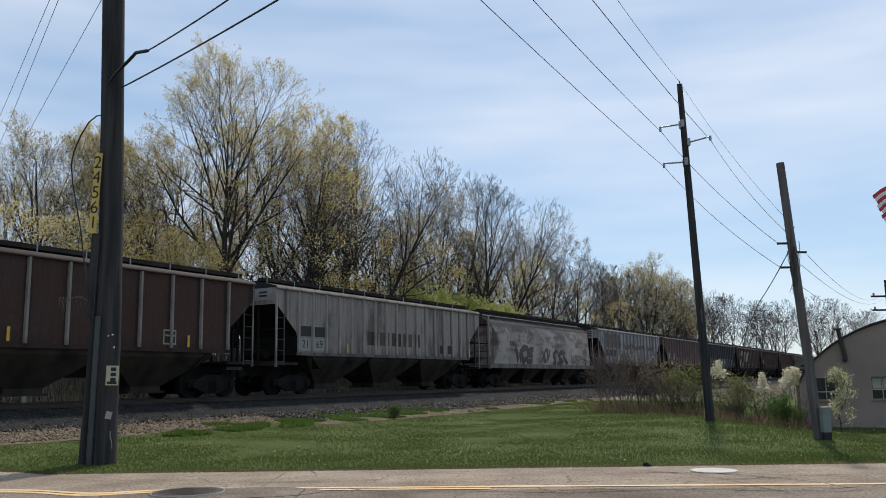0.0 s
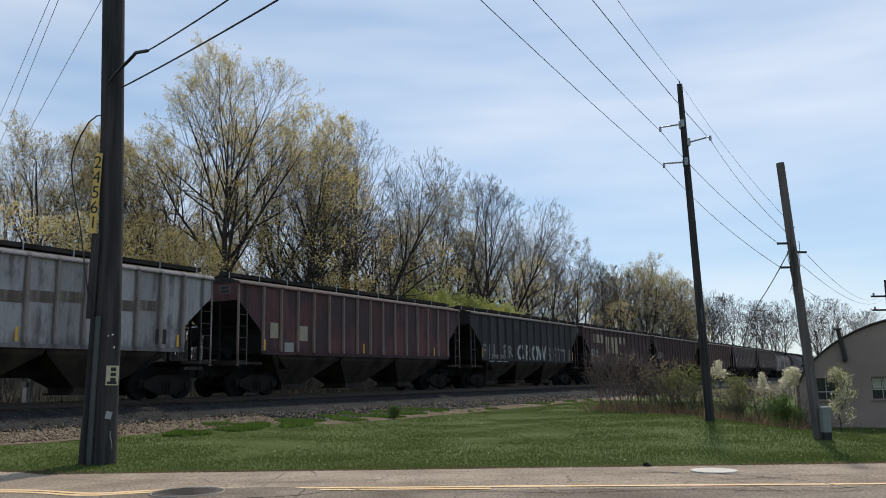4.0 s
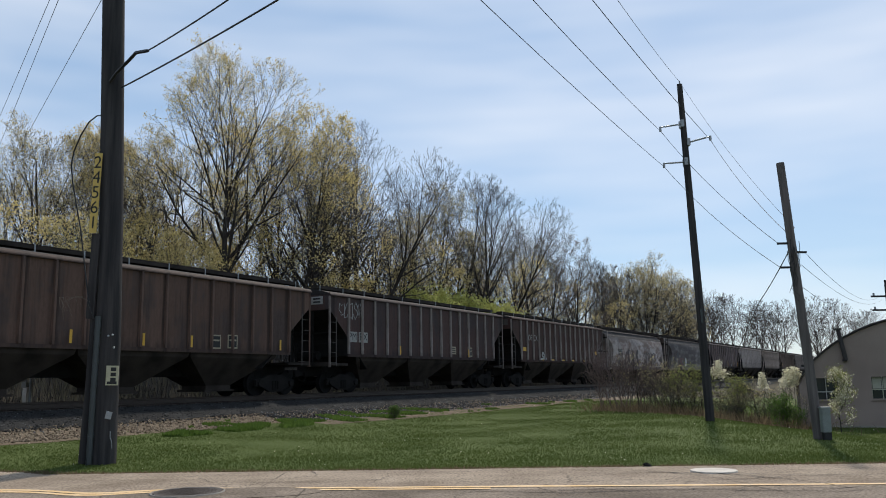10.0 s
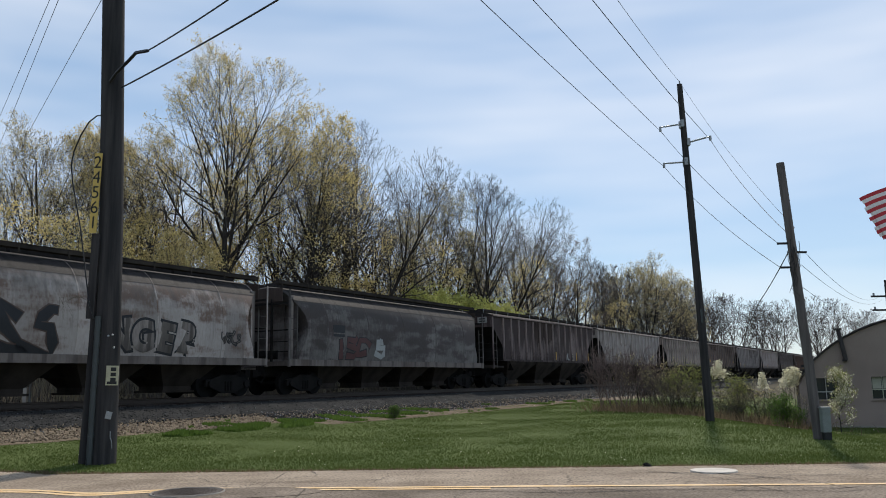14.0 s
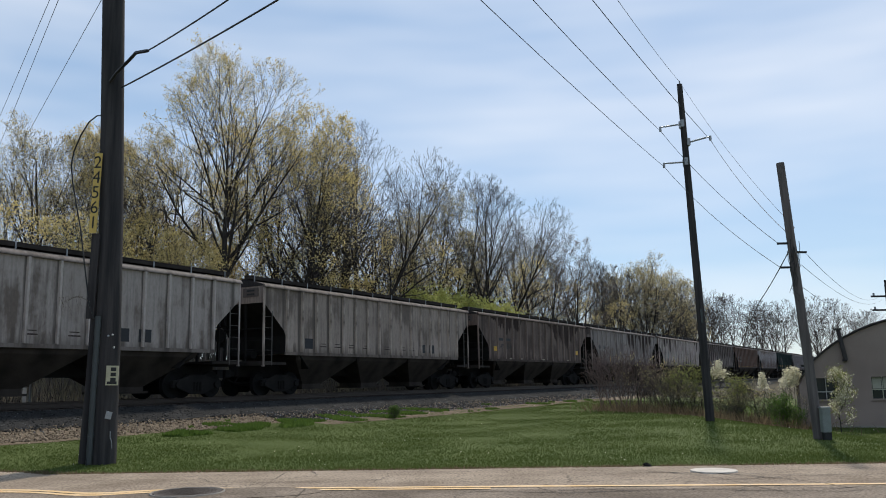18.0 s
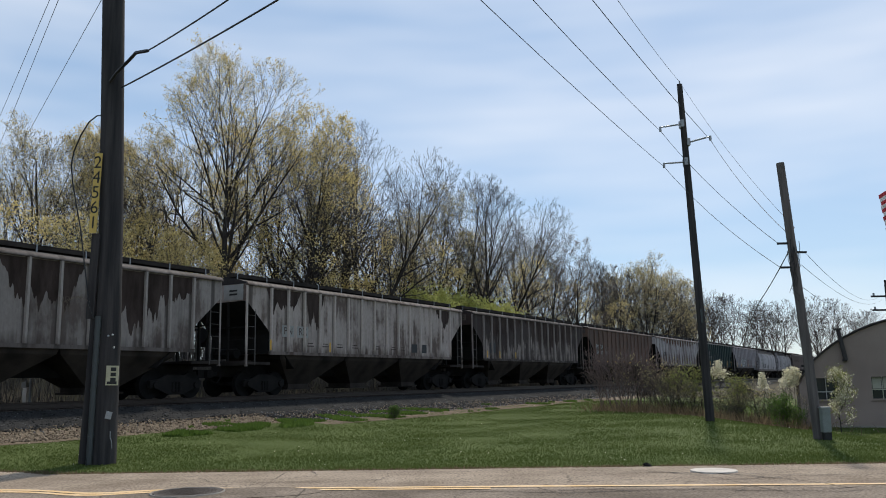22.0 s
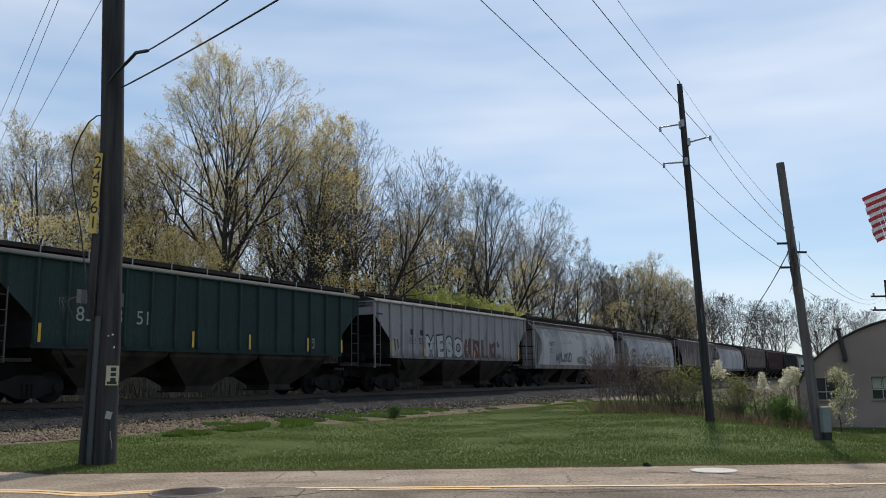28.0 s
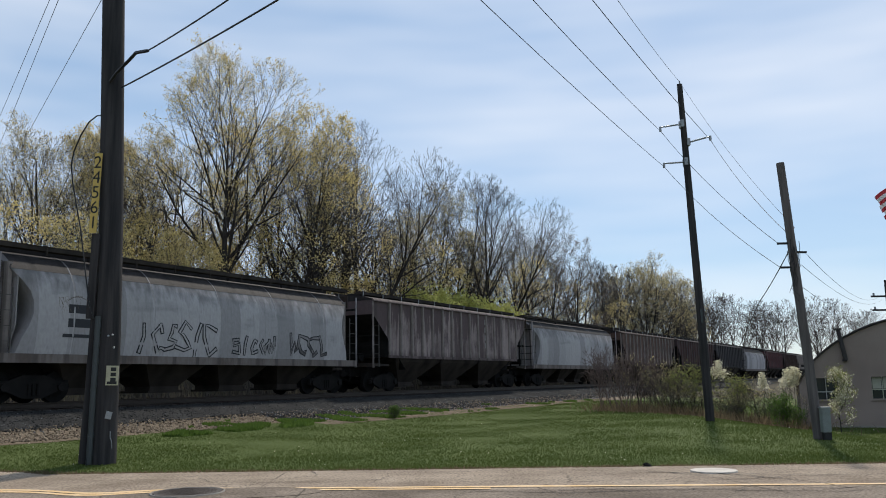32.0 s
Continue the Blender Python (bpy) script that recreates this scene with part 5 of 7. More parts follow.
for k, (proto, x, y, hgt) in enumerate(SHRUBS):
    hgt *= 1.0 if proto is b_dog else 1.5 if proto is b_red else 1.2
    plant(proto, x, y, hgt, 47 * k, HS[proto.name])
    if (proto is b_brn or proto is b_red) and k % 4 == 1:
        plant(b_brn, x + 0.55, y + 0.5, hgt * 0.8, 47 * k + 100, 2.4)
    elif proto is b_grn:
        plant(b_brn, x - 0.4, y - 0.3, hgt * 0.7, 47 * k + 200, 2.4)
def brush(count, seed):
    """Dead grass and stems round the feet of the shrubs."""
    rng = np.random.default_rng(seed)
    verts = []
    for _ in range(count):
        f = rng.random()
        x, y = 7.2 + 5.0 * f + rng.normal(0, 0.6), 37.6 - 8.9 * f + rng.normal(0, 1.1)
        h = 0.08 + 0.42 * rng.random() ** 2
        a, q = rng.random() * 6.283, 0.014
        z = land_z(x, y) - 0.02
        verts += [(x - q * math.cos(a), y - q * math.sin(a), z), (x + q * math.cos(a), y + q * math.sin(a), z), (x + rng.normal(0, 0.4) * h, y + rng.normal(0, 0.4) * h, z + h)]
    tagged(part("dead_grass", mesh_from("dead_grass", np.array(verts), np.arange(3 * count).reshape(-1, 3), M_STRAW), None), "dead brown grass and stems under the shrubs", "brush", kind="stuff")


brush(6500, 15)
for ob in (b_red, b_brn, b_grn, b_wht, b_dog, b_fresh):
    for o in (*ob.children_recursive, ob):
        bpy.data.objects.remove(o)


# ---- the freight train ----
BARREL = [(1.50, 1.36), (1.575, 1.8), (1.61, 2.2), (1.62, 2.55), (1.605, 2.9), (1.555, 3.22), (1.46, 3.52), (1.32, 3.80), (1.13, 4.04), (0.88, 4.23), (0.58, 4.36), (0.25, 4.42)]


def rounded_section():
    """The cross-section of a barrel-sided car, from one sill over the roof to the other."""
    return [(-y, z) for y, z in BARREL] + [(y, z) for y, z in BARREL[::-1]]


def mk_ribbed_body(h):
    bm = bmesh.new()
    e = h - 1.27
    prism(bm, [(-h, 4.22), (-h, 3.56), (-h + 0.12, 3.44), (-e - 0.1, 2.52), (-e, 2.34), (-e, 1.60), (e, 1.60), (e, 2.34), (e + 0.1, 2.52), (h - 0.12, 3.44), (h, 3.56), (h, 4.22)], -1.54, 1.54)
    # sloping end faces take the near-black slot: shade of the recess as colour
    for f in bm.faces:
        if abs(f.normal.x) > 0.2 and f.calc_center_median().z < 3.6:
            f.material_index = 1
    return bm


def end_inset(z):
    """How far the barrel's side sheets stop short of the car's end, by height."""
    return 0.30 + 0.80 * smooth_step(4.35, 2.9, z) - 0.45 * smooth_step(2.6, 1.36, z)


def mk_barrel_body(h):
    bm = bmesh.new()
    sec = rounded_section()
    rows = [[bm.verts.new((e * (h - end_inset(z) + d), y * q, 1.36 + (z - 1.36) * q)) for y, z in sec] for e, d, q in ((-1, 0.0, 0.985), (-1, -0.06, 1.0), (1, -0.06, 1.0), (1, 0.0, 0.985))]
    for a, b in zip(rows, rows[1:]):
        for i in range(len(sec) - 1):
            bm.faces.new((a[i], b[i], b[i + 1], a[i + 1]))
        bm.faces.new((a[-1], b[-1], b[0], a[0]))
    for e, row in ((-1, rows[0]), (1, rows[-1])):
        mid = bm.verts.new((e * (h - 1.2), 0, 2.6))
        for i in range(len(sec)):
            f = bm.faces.new((row[i], row[(i + 1) % len(sec)], mid))
            f.material_index = 0
    bmesh.ops.recalc_face_normals(bm, faces=bm.faces)
    return bm


def mk_barrel_roof(h):
    """The sooty top sheets of a barrel car, a little proud of its sides."""
    bm = bmesh.new()
    sec = [(y, z) for y, z in rounded_section() if z > 3.7]
    rows = [[bm.verts.new((x, y * 1.004, z + 0.008)) for y, z in sec] for x in (-h + 0.52, h - 0.52)]
    for i in range(len(sec) - 1):
        bm.faces.new((rows[0][i], rows[1][i], rows[1][i + 1], rows[0][i + 1]))
    return bm


def mk_band():
    """A weld band that follows the barrel's section."""
    bm = bmesh.new()
    sec = rounded_section()
    rows = [[bm.verts.new((x, y * q, 1.36 + (z - 1.36) * q)) for y, z in sec] for x, q in ((-0.035, 1.0), (-0.02, 1.006), (0.02, 1.006), (0.035, 1.0))]
    for a, b in zip(rows, rows[1:]):
        for i in range(len(sec) - 1):
            bm.faces.new((a[i], b[i], b[i + 1], a[i + 1]))
    return bm


def mk_roof(h):
    bm = bmesh.new()
    sec = [(-1.56, 4.22), (-1.56, 4.26), (-1.1, 4.40), (-0.45, 4.47), (0.45, 4.47), (1.1, 4.40), (1.56, 4.26), (1.56, 4.22)]
    rows = [[bm.verts.new((x, y, z)) for y, z in sec] for x in (-h - 0.02, h + 0.02)]
    for i in range(len(sec) - 1):
        bm.faces.new((rows[0][i], rows[1][i], rows[1][i + 1], rows[0][i + 1]))
    bm.faces.new(rows[0])
    bm.faces.new(rows[1][::-1])
    return bm


def mk_chord(h):
    """The top chord: an angle whose upper edge is turned over on to the roof."""
    bm = bmesh.new()
    sec = [(0.06, -0.05), (-0.055, -0.05), (-0.055, -0.015), (-0.03, 0.03), (0.035, 0.10), (0.06, 0.105)]
    rows = [[bm.verts.new((x, y, z)) for y, z in sec] for x in (-h - 0.03, h + 0.03)]
    for i in range(len(sec)):
        j = (i + 1) % len(sec)
        bm.faces.new((rows[0][i], rows[0][j], rows[1][j], rows[1][i]))
    bm.faces.new(rows[0][::-1])
    bm.faces.new(rows[1])
    bmesh.ops.recalc_face_normals(bm, faces=bm.faces)
    return bm


def mk_rib(top, bottom):
    """A hat-section side post, standing on the side sheet and facing -y."""
    bm = bmesh.new()
    sec = [(-0.055, 0), (-0.036, -0.085), (0.036, -0.085), (0.055, 0)]
    a = [bm.verts.new((x, y, bottom)) for x, y in sec]
    b = [bm.verts.new((x, y, top)) for x, y in sec]
    for i in range(3):
        bm.faces.new((a[i], a[i + 1], b[i + 1], b[i]))
    bm.faces.new(a[::-1])
    bm.faces.new(b)
    return bm


def mk_bay(w):
    """A discharge bay: sheets that slope inwards down to the gate."""
    bm = bmesh.new()
    lv = [(w, 1.50, 1.60), (w * 0.97, 1.44, 1.40), (0.62, 0.62, 0.42), (0.62, 0.62, 0.26)]
    rows = [[bm.verts.new((sx * x, sy * y, z)) for sx, sy in ((-1, -1), (1, -1), (1, 1), (-1, 1))] for x, y, z in lv]
    for a, b in zip(rows, rows[1:]):
        for i in range(4):
            bm.faces.new((a[i], b[i], b[(i + 1) % 4], a[(i + 1) % 4]))
    bm.faces.new(rows[-1])
    bm.faces.new(rows[0][::-1])
    box(bm, -0.75, 0.75, -0.7, 0.7, 0.20, 0.27)
    return bm


def mk_ladder(top, width=0.46):
    """The inner stile and the rungs, in the plane y = 0, beside a corner post at x = 0."""
    bm = bmesh.new()
    box(bm, width - 0.018, width + 0.018, -0.016, 0.016, 1.14, min(top, 3.25))
    z = 1.30
    while z < min(top, 3.25):
        box(bm, 0.03, width, -0.009, 0.009, z - 0.009, z + 0.009)
        z += 0.43
    return bm


def mk_corner_stile(top):
    """A rolled angle up the car's corner, with a foot on the end sill."""
    bm = bmesh.new()
    box(bm, -0.032, 0.032, -0.03, -0.012, 1.14, top)
    box(bm, -0.032, -0.014, -0.012, 0.04, 1.14, top)
    box(bm, -0.05, 0.05, -0.036, 0.05, 1.10, 1.16)
    return bm


def mk_end_frame(h):
    bm = bmesh.new()
    for y in (-0.55, 0.55):
        box(bm, -0.04, 0.04, y - 0.04, y + 0.04, 1.20, 3.85)
    box(bm, -0.03, 0.03, -1.5, 1.5, 3.62, 3.70)
    box(bm, -0.03, 0.03, -1.5, 1.5, 2.55, 2.60)
    for z in (1.7, 2.1):
        box(bm, -0.02, 0.02, -1.45, -0.55, z, z + 0.03)
    return bm


def mk_end_sill():
    bm = bmesh.new()
    box(bm, -0.06, 0.06, -1.54, 1.54, 1.14, 1.32)
    box(bm, 0.06, 1.25, -1.54, -1.44, 1.17, 1.27)
    box(bm, 0.06, 1.25, 1.44, 1.54, 1.17, 1.27)
    box(bm, 0.06, 1.25, -1.44, 1.44, 1.19, 1.215)
    return bm


def mk_bulkhead():
    """The flat end sheet behind a barrel car's ladders, its lower corners cut away, stiffened by two flanges."""
    bm = bmesh.new()
    outline = [(-1.38, 3.55), (-1.38, 2.2), (-1.0, 1.32), (1.0, 1.32), (1.38, 2.2), (1.38, 3.55), (1.05, 4.08), (-1.05, 4.08)]
    a = [bm.verts.new((0.62, y, z)) for y, z in outline]
    b = [bm.verts.new((0.66, y, z)) for y, z in outline]
    bm.faces.new(a)
    bm.faces.new(b[::-1])
    for i in range(len(a)):
        j = (i + 1) % len(a)
        bm.faces.new((a[i], b[i], b[j], a[j]))
    for y in (-0.7, 0.7):
        box(bm, 0.54, 0.62, y - 0.02, y + 0.02, 1.34, 4.05)
    bmesh.ops.recalc_face_normals(bm, faces=bm.faces)
    return bm


def mk_slope():
    """The end slope sheet below the side sheets' cut."""
    bm = bmesh.new()
    prism(bm, [(1.18, 2.46), (1.22, 2.46), (2.75, 1.02), (2.70, 1.02)], -1.5, 1.5)
    return bm


def mk_brake_gear():
    bm = bmesh.new()
    tube(bm, [(0, 0.75, 2.35), (-0.08, 0.75, 2.35)], 0.28, 0.28, 14)
    box(bm, 0, 0.12, 0.6, 0.95, 1.9, 2.5)
    tube(bm, [(0.7, -0.35, 1.62), (0.7, 0.75, 1.62)], 0.2, 0.2, 10)
    box(bm, 0.45, 0.6, 0.72, 0.78, 1.22, 2.2)
    return bm


def mk_coupler():
    bm = bmesh.new()
    box(bm, -0.62, 0.3, -0.08, 0.08, 0.76, 0.94)
    box(bm, -0.64, -0.36, -0.17, 0.17, 0.70, 1.0)
    tube(bm, [(-0.05, -0.3, 0.74), (-0.32, -0.32, 0.5), (-0.62, -0.3, 0.62)], 0.03, 0.03, 6)
    return bm


def mk_side_frame():
    bm = bmesh.new()
    prism(bm, [(-1.12, 0.36), (-0.86, 0.36), (-0.62, 0.26), (-0.3, 0.13), (0.3, 0.13), (0.62, 0.26), (0.86, 0.36), (1.12, 0.36), (1.12, 0.60), (0.72, 0.66), (0.36, 0.80), (-0.36, 0.80), (-0.72, 0.66), (-1.12, 0.60)], -0.07, 0.07)
    for x in (-0.89, 0.89):
        tube(bm, [(x, -0.15, 0.457), (x, 0.05, 0.457)], 0.13, 0.13, 10)
    for x in (-0.14, 0.0, 0.14):
        tube(bm, [(x, -0.09, 0.22), (x, -0.09, 0.56)], 0.055, 0.055, 6)
    return bm


def mk_wheelset():
    bm = bmesh.new()
    tube(bm, [(0, -1.0, 0), (0, 1.0, 0)], 0.085, 0.085, 8)
    for y in (-0.755, 0.755):
        s = 1 if y > 0 else -1
        tube(bm, [(0, y - 0.06 * s, 0), (0, y - 0.055 * s, 0), (0, y + 0.07 * s, 0)], 0.457, 0.455, 28)
        tube(bm, [(0, y - 0.085 * s, 0), (0, y - 0.06 * s, 0)], 0.485, 0.485, 28)
        tube(bm, [(0, y + 0.07 * s, 0), (0, y + 0.10 * s, 0)], 0.30, 0.14, 14)
        for k in range(3):
            a = k * 2.094
            tube(bm, [(0.3 * math.cos(a), y + 0.07 * s, 0.3 * math.sin(a)), (0.3 * math.cos(a), y + 0.09 * s, 0.3 * math.sin(a))], 0.05, 0.05, 6)
    return bm


WHEELSETS, CARS = [], []


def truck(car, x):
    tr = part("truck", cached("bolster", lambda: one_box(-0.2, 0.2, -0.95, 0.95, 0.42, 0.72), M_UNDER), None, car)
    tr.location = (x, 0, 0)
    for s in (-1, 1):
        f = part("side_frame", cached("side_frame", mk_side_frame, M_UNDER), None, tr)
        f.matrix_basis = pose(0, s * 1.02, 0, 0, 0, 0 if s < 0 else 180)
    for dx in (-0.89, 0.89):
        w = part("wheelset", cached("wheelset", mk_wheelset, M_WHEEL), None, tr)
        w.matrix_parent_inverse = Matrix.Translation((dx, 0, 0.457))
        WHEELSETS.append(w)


def panel(car, name, x, z, w, h, material, label="", y=-1.545):
    """A flat painted or stencilled panel on the near side sheet."""
    key = (name, round(w, 2), round(h, 2))

    def make():
        bm = bmesh.new()
        box(bm, -w / 2, w / 2, -0.004, 0.004, -h / 2, h / 2)
        return bm
    ob = part(name, cached(key, make, material), None, car, label)
    ob.location = (x, y, z)
    return ob


def marks(car, x, z, text, size, material, y=-1.556, label=""):
    ob = part("lettering", lettering(text, size, material), None, car, label)
    ob.location = (x, y, z)


def barrel_y(z):
    for (ya, za), (yb, zb) in zip(BARREL, BARREL[1:]):
        if z <= zb:
            return -(ya + (yb - ya) * (z - za) / (zb - za)) - 0.010
    return -1.0


LETTER_PATHS = {"O": [(0, 1), (0.7, 0.85), (0.95, 0), (0.7, -0.85), (0, -1), (-0.7, -0.85), (-0.95, 0), (-0.7, 0.85), (-0.1, 1)],
                "C": [(0.8, 0.7), (0.2, 1), (-0.5, 0.9), (-0.9, 0), (-0.5, -0.9), (0.2, -1), (0.8, -0.7)],
                "L": [(-0.6, 1), (-0.65, 0), (-0.5, -0.8), (0.1, -0.95), (0.85, -0.85)], "I": [(-0.1, 1), (0.05, 0), (0.1, -1)],
                "V": [(-0.9, 1), (-0.65, 0), (-0.4, -0.95), (0.1, 0.3), (0.5, -0.95), (0.7, 0), (0.95, 1)],
                "S": [(0.8, 0.85), (0.1, 1), (-0.7, 0.75), (-0.55, 0.15), (0.5, -0.1), (0.75, -0.6), (0.1, -1), (-0.8, -0.85)]}


def graffiti(car, x, z, w, h, fill, line, seed, barrel=False, letters=5, label="spray-painted graffiti lettering", fat=0.17):
    """A row of loose, unreadable letter shapes, each a band of paint over a darker one."""
    rng = random.Random(seed)
    cw = w / letters
    for k in range(letters):
        cx = x - w / 2 + cw * (k + 0.5)
        hh = h * rng.uniform(0.8, 1.05)
        pts = [Vector((cx + px * cw * 0.5 + pz * cw * rng.uniform(-0.3, 0.3) + rng.uniform(-0.16, 0.16) * cw, z + pz * hh * 0.43 + rng.uniform(-0.13, 0.13) * h)) for px, pz in LETTER_PATHS[rng.choice("OCLIVSS")]]
        for mat, r, lift in ((line, cw * fat + 0.05, 0.0), (fill, cw * fat, 0.006)):
            if lift == 0.0 and line is fill:
                continue
            bm = bmesh.new()
            rows = []
            for i, p in enumerate(pts):
                d = (pts[min(i + 1, len(pts) - 1)] - pts[max(i - 1, 0)]).normalized()
                n = Vector((-d.y, d.x)) * r * (0.75 + 0.3 * ((i * 7 + k) % 3) / 2)
                if i in (0, len(pts) - 1):
                    p = p + d * r * (0.7 if i else -0.7)
                row = []
                for q in (p + n, p, p - n):
                    row.append(bm.verts.new((q.x, (barrel_y(q.y) if barrel else -1.548) - lift, q.y)))
                rows.append(row)
            for a, b in zip(rows, rows[1:]):
                for c in (0, 1):
                    bm.faces.new((a[c], a[c + 1], b[c + 1], b[c]))
            part("graffiti_letter", bm, mat, car, label)


def fat_letters(car, text, x, z, size, fill, line, barrel=False, label="spray-painted graffiti lettering", spacing=0.82, fat=0.05):
    """Fat hand-sprayed letters, each over a wider dark outline."""
    rng = random.Random(len(text) * 7 + int(x * 10))
    for k, ch in enumerate(text):
        cx = x + (k - (len(text) - 1) / 2) * size * spacing
        tilt, grow_by = rng.uniform(-9, 9), rng.uniform(0.92, 1.12)
        for mat, off, lift in ((line, fat * 2.1, 0.0), (fill, fat, 0.006)):
            cu = bpy.data.curves.new("graffiti_letter", "FONT")
            cu.body, cu.size, cu.align_x, cu.align_y, cu.offset = ch, size, "CENTER", "CENTER", off * size
            tmp = bpy.data.objects.new("graffiti_letter", cu)
            me = bpy.data.meshes.new_from_object(tmp)
            bpy.data.objects.remove(tmp)
            me.transform(pose(cx, 0, z, 0, tilt, 0) @ pose(0, 0, 0, 90) @ Matrix.Diagonal((0.95, grow_by, 1, 1)))
            for v in me.vertices:
                v.co.y = (barrel_y(v.co.z) if barrel else -1.550) - lift
            me.materials.clear()
            me.materials.append(mat)
            part("graffiti_letter", me, None, car, label)


def hopper_car(length, kind, paint, rib_paint, ribs, roof_paint, label, bays=3, walk_lift=0.0, tabs=(), sill_paint=None):
    """A covered hopper, its length between couplers' ends of the body; x along the train, z from the rail, near side at -y."""
    h = length / 2
    hk = round(h, 2)
    car = new("hopper_car")
    tagged(car, label, "freight car", "cars of the freight train")
    sill = sill_paint or paint
    if kind == "ribbed":
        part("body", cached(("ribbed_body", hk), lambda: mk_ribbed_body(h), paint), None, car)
        part("roof", cached(("roof", hk), lambda: mk_roof(h), P_ROOFGRIME), None, car)
        for s in (-1, 1):
            c = part("roof_chord", cached(("chord", hk), lambda: mk_chord(h), paint), None, car)
            c.matrix_basis = pose(0, s * 1.57, 4.20, 0, 0, 0 if s < 0 else 180)
            c = part("side_sill", cached(("sill", hk), lambda: one_box(-h + 1.25, h - 1.25, -0.03, 0.03, -0.06, 0.06), paint), None, car)
            c.location = (0, s * 1.55, 1.62)
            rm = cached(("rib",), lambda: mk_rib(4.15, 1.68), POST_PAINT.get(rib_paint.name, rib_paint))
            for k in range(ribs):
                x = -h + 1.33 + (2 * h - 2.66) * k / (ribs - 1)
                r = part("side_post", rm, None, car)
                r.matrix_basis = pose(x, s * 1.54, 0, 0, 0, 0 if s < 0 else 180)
        roof_z, walk_y, walk_z = 4.47, 0.72, 4.62
    else:
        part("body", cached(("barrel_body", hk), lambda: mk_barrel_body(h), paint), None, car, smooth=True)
        part("roof", cached(("barrel_roof", hk), lambda: mk_barrel_roof(h), P_ROOFGRIME), None, car, smooth=True)
        for k in range(5):
            b = part("weld_band", cached(("band",), mk_band, paint), None, car, smooth=True)
            b.location = (-h + 2.4 + (2 * h - 4.8) * k / 4, 0, 0)
        for s in (-1, 1):
            c = part("side_sill", cached(("long_sill", hk), lambda: one_box(-h, h, -0.04, 0.04, -0.13, 0.13), sill), None, car)
            c.location = (0, s * 1.53, 1.27)
        roof_z, walk_y, walk_z = 4.43, 0.85, 4.58
    # roof hatches and walkways
    n_h = 5
    for k in range(n_h):
        hl = (2 * h - 1.2) / n_h
        hm = cached(("hatch", round(hl, 2)), lambda: one_box(-hl / 2 + 0.06, hl / 2 - 0.06, -0.36, 0.36, 0, 0.20), P_ROOFGRIME)
        o = part("roof_hatch", hm, None, car)
        o.location = (-h + 0.6 + hl * (k + 0.5), 0, roof_z - 0.01)
    for s in (-1, 1):
        wb = part("running_board", cached(("walkway", hk), lambda: one_box(-h - 0.05, h + 0.05, -0.16, 0.16, -0.11, 0.035), M_HOPPER), None, car)
        wb.location = (0, s * walk_y, walk_z)
        for k in range(11):
            q = part("board_bracket", cached(("bracket",), lambda: one_box(-0.02, 0.02, -0.175, -0.145, -0.24, 0.045), M_GALV if kind == "ribbed" else M_HOPPER), None, car)
            q.location = (-h + 0.15 + (2 * h - 0.3) * k / 10, s * walk_y, walk_z)
    # below the body
    span = 2 * h - 3.9
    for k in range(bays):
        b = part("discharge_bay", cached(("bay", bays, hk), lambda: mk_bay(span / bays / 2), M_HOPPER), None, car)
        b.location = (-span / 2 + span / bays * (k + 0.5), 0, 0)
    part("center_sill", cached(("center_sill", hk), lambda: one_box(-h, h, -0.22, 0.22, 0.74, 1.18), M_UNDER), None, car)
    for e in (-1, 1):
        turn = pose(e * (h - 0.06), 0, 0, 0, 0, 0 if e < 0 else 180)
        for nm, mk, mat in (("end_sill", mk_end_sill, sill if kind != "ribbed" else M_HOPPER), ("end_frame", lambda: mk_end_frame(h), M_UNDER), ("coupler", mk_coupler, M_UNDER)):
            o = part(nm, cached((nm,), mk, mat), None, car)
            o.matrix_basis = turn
        if e < 0:
            o = part("brake_gear", cached(("brake_gear",), mk_brake_gear, M_BLACK), None, car)
            o.matrix_basis = turn
        if kind == "ribbed":
            # near-black again, so the open end's shade is in the sheet's colour
            o = part("slope_sheet", cached(("slope_sheet",), mk_slope, M_UNDER), None, car)
            o.matrix_basis = turn
        else:
            o = part("bulkhead", cached(("bulkhead",), mk_bulkhead, paint), None, car)
            o.matrix_basis = turn
            o = part("end_panel", cached(("end_panel",), lambda: one_box(-0.02, 0.02, -1.1, 1.1, 3.75, 4.30), P_TAUPE), None, car)
            o.matrix_basis = turn
            for s in (-1, 1):
                o = part("corner_post", cached(("corner_post",), lambda: one_box(0.0, 0.24, -0.03, 0.03, 1.3, 4.0), P_GREY), None, car)
                o.matrix_basis = turn @ Matrix.Translation((0.30, s * 1.2, 0))
        for s in (-1, 1):
            o = part("ladder", cached(("ladder", kind), lambda: mk_ladder(3.95 if kind == "ribbed" else 4.2), M_LADDER), None, car)
            o.matrix_basis = Matrix.Translation((e * (h - 0.02), s * 1.53, 0)) @ Matrix.Diagonal((-e, 1, 1, 1))
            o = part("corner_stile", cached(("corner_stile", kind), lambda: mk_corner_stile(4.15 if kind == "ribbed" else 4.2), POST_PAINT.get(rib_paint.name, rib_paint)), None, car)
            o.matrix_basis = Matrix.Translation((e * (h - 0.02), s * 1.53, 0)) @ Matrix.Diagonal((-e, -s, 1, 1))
        truck(car, e * (h - 1.55))
    for x, z in tabs:
        panel(car, "reflector", x, z, 0.09, 0.42, M_TAB, y=-1.64 if kind == "ribbed" else -1.6)
    CARS.append(car)
    return car


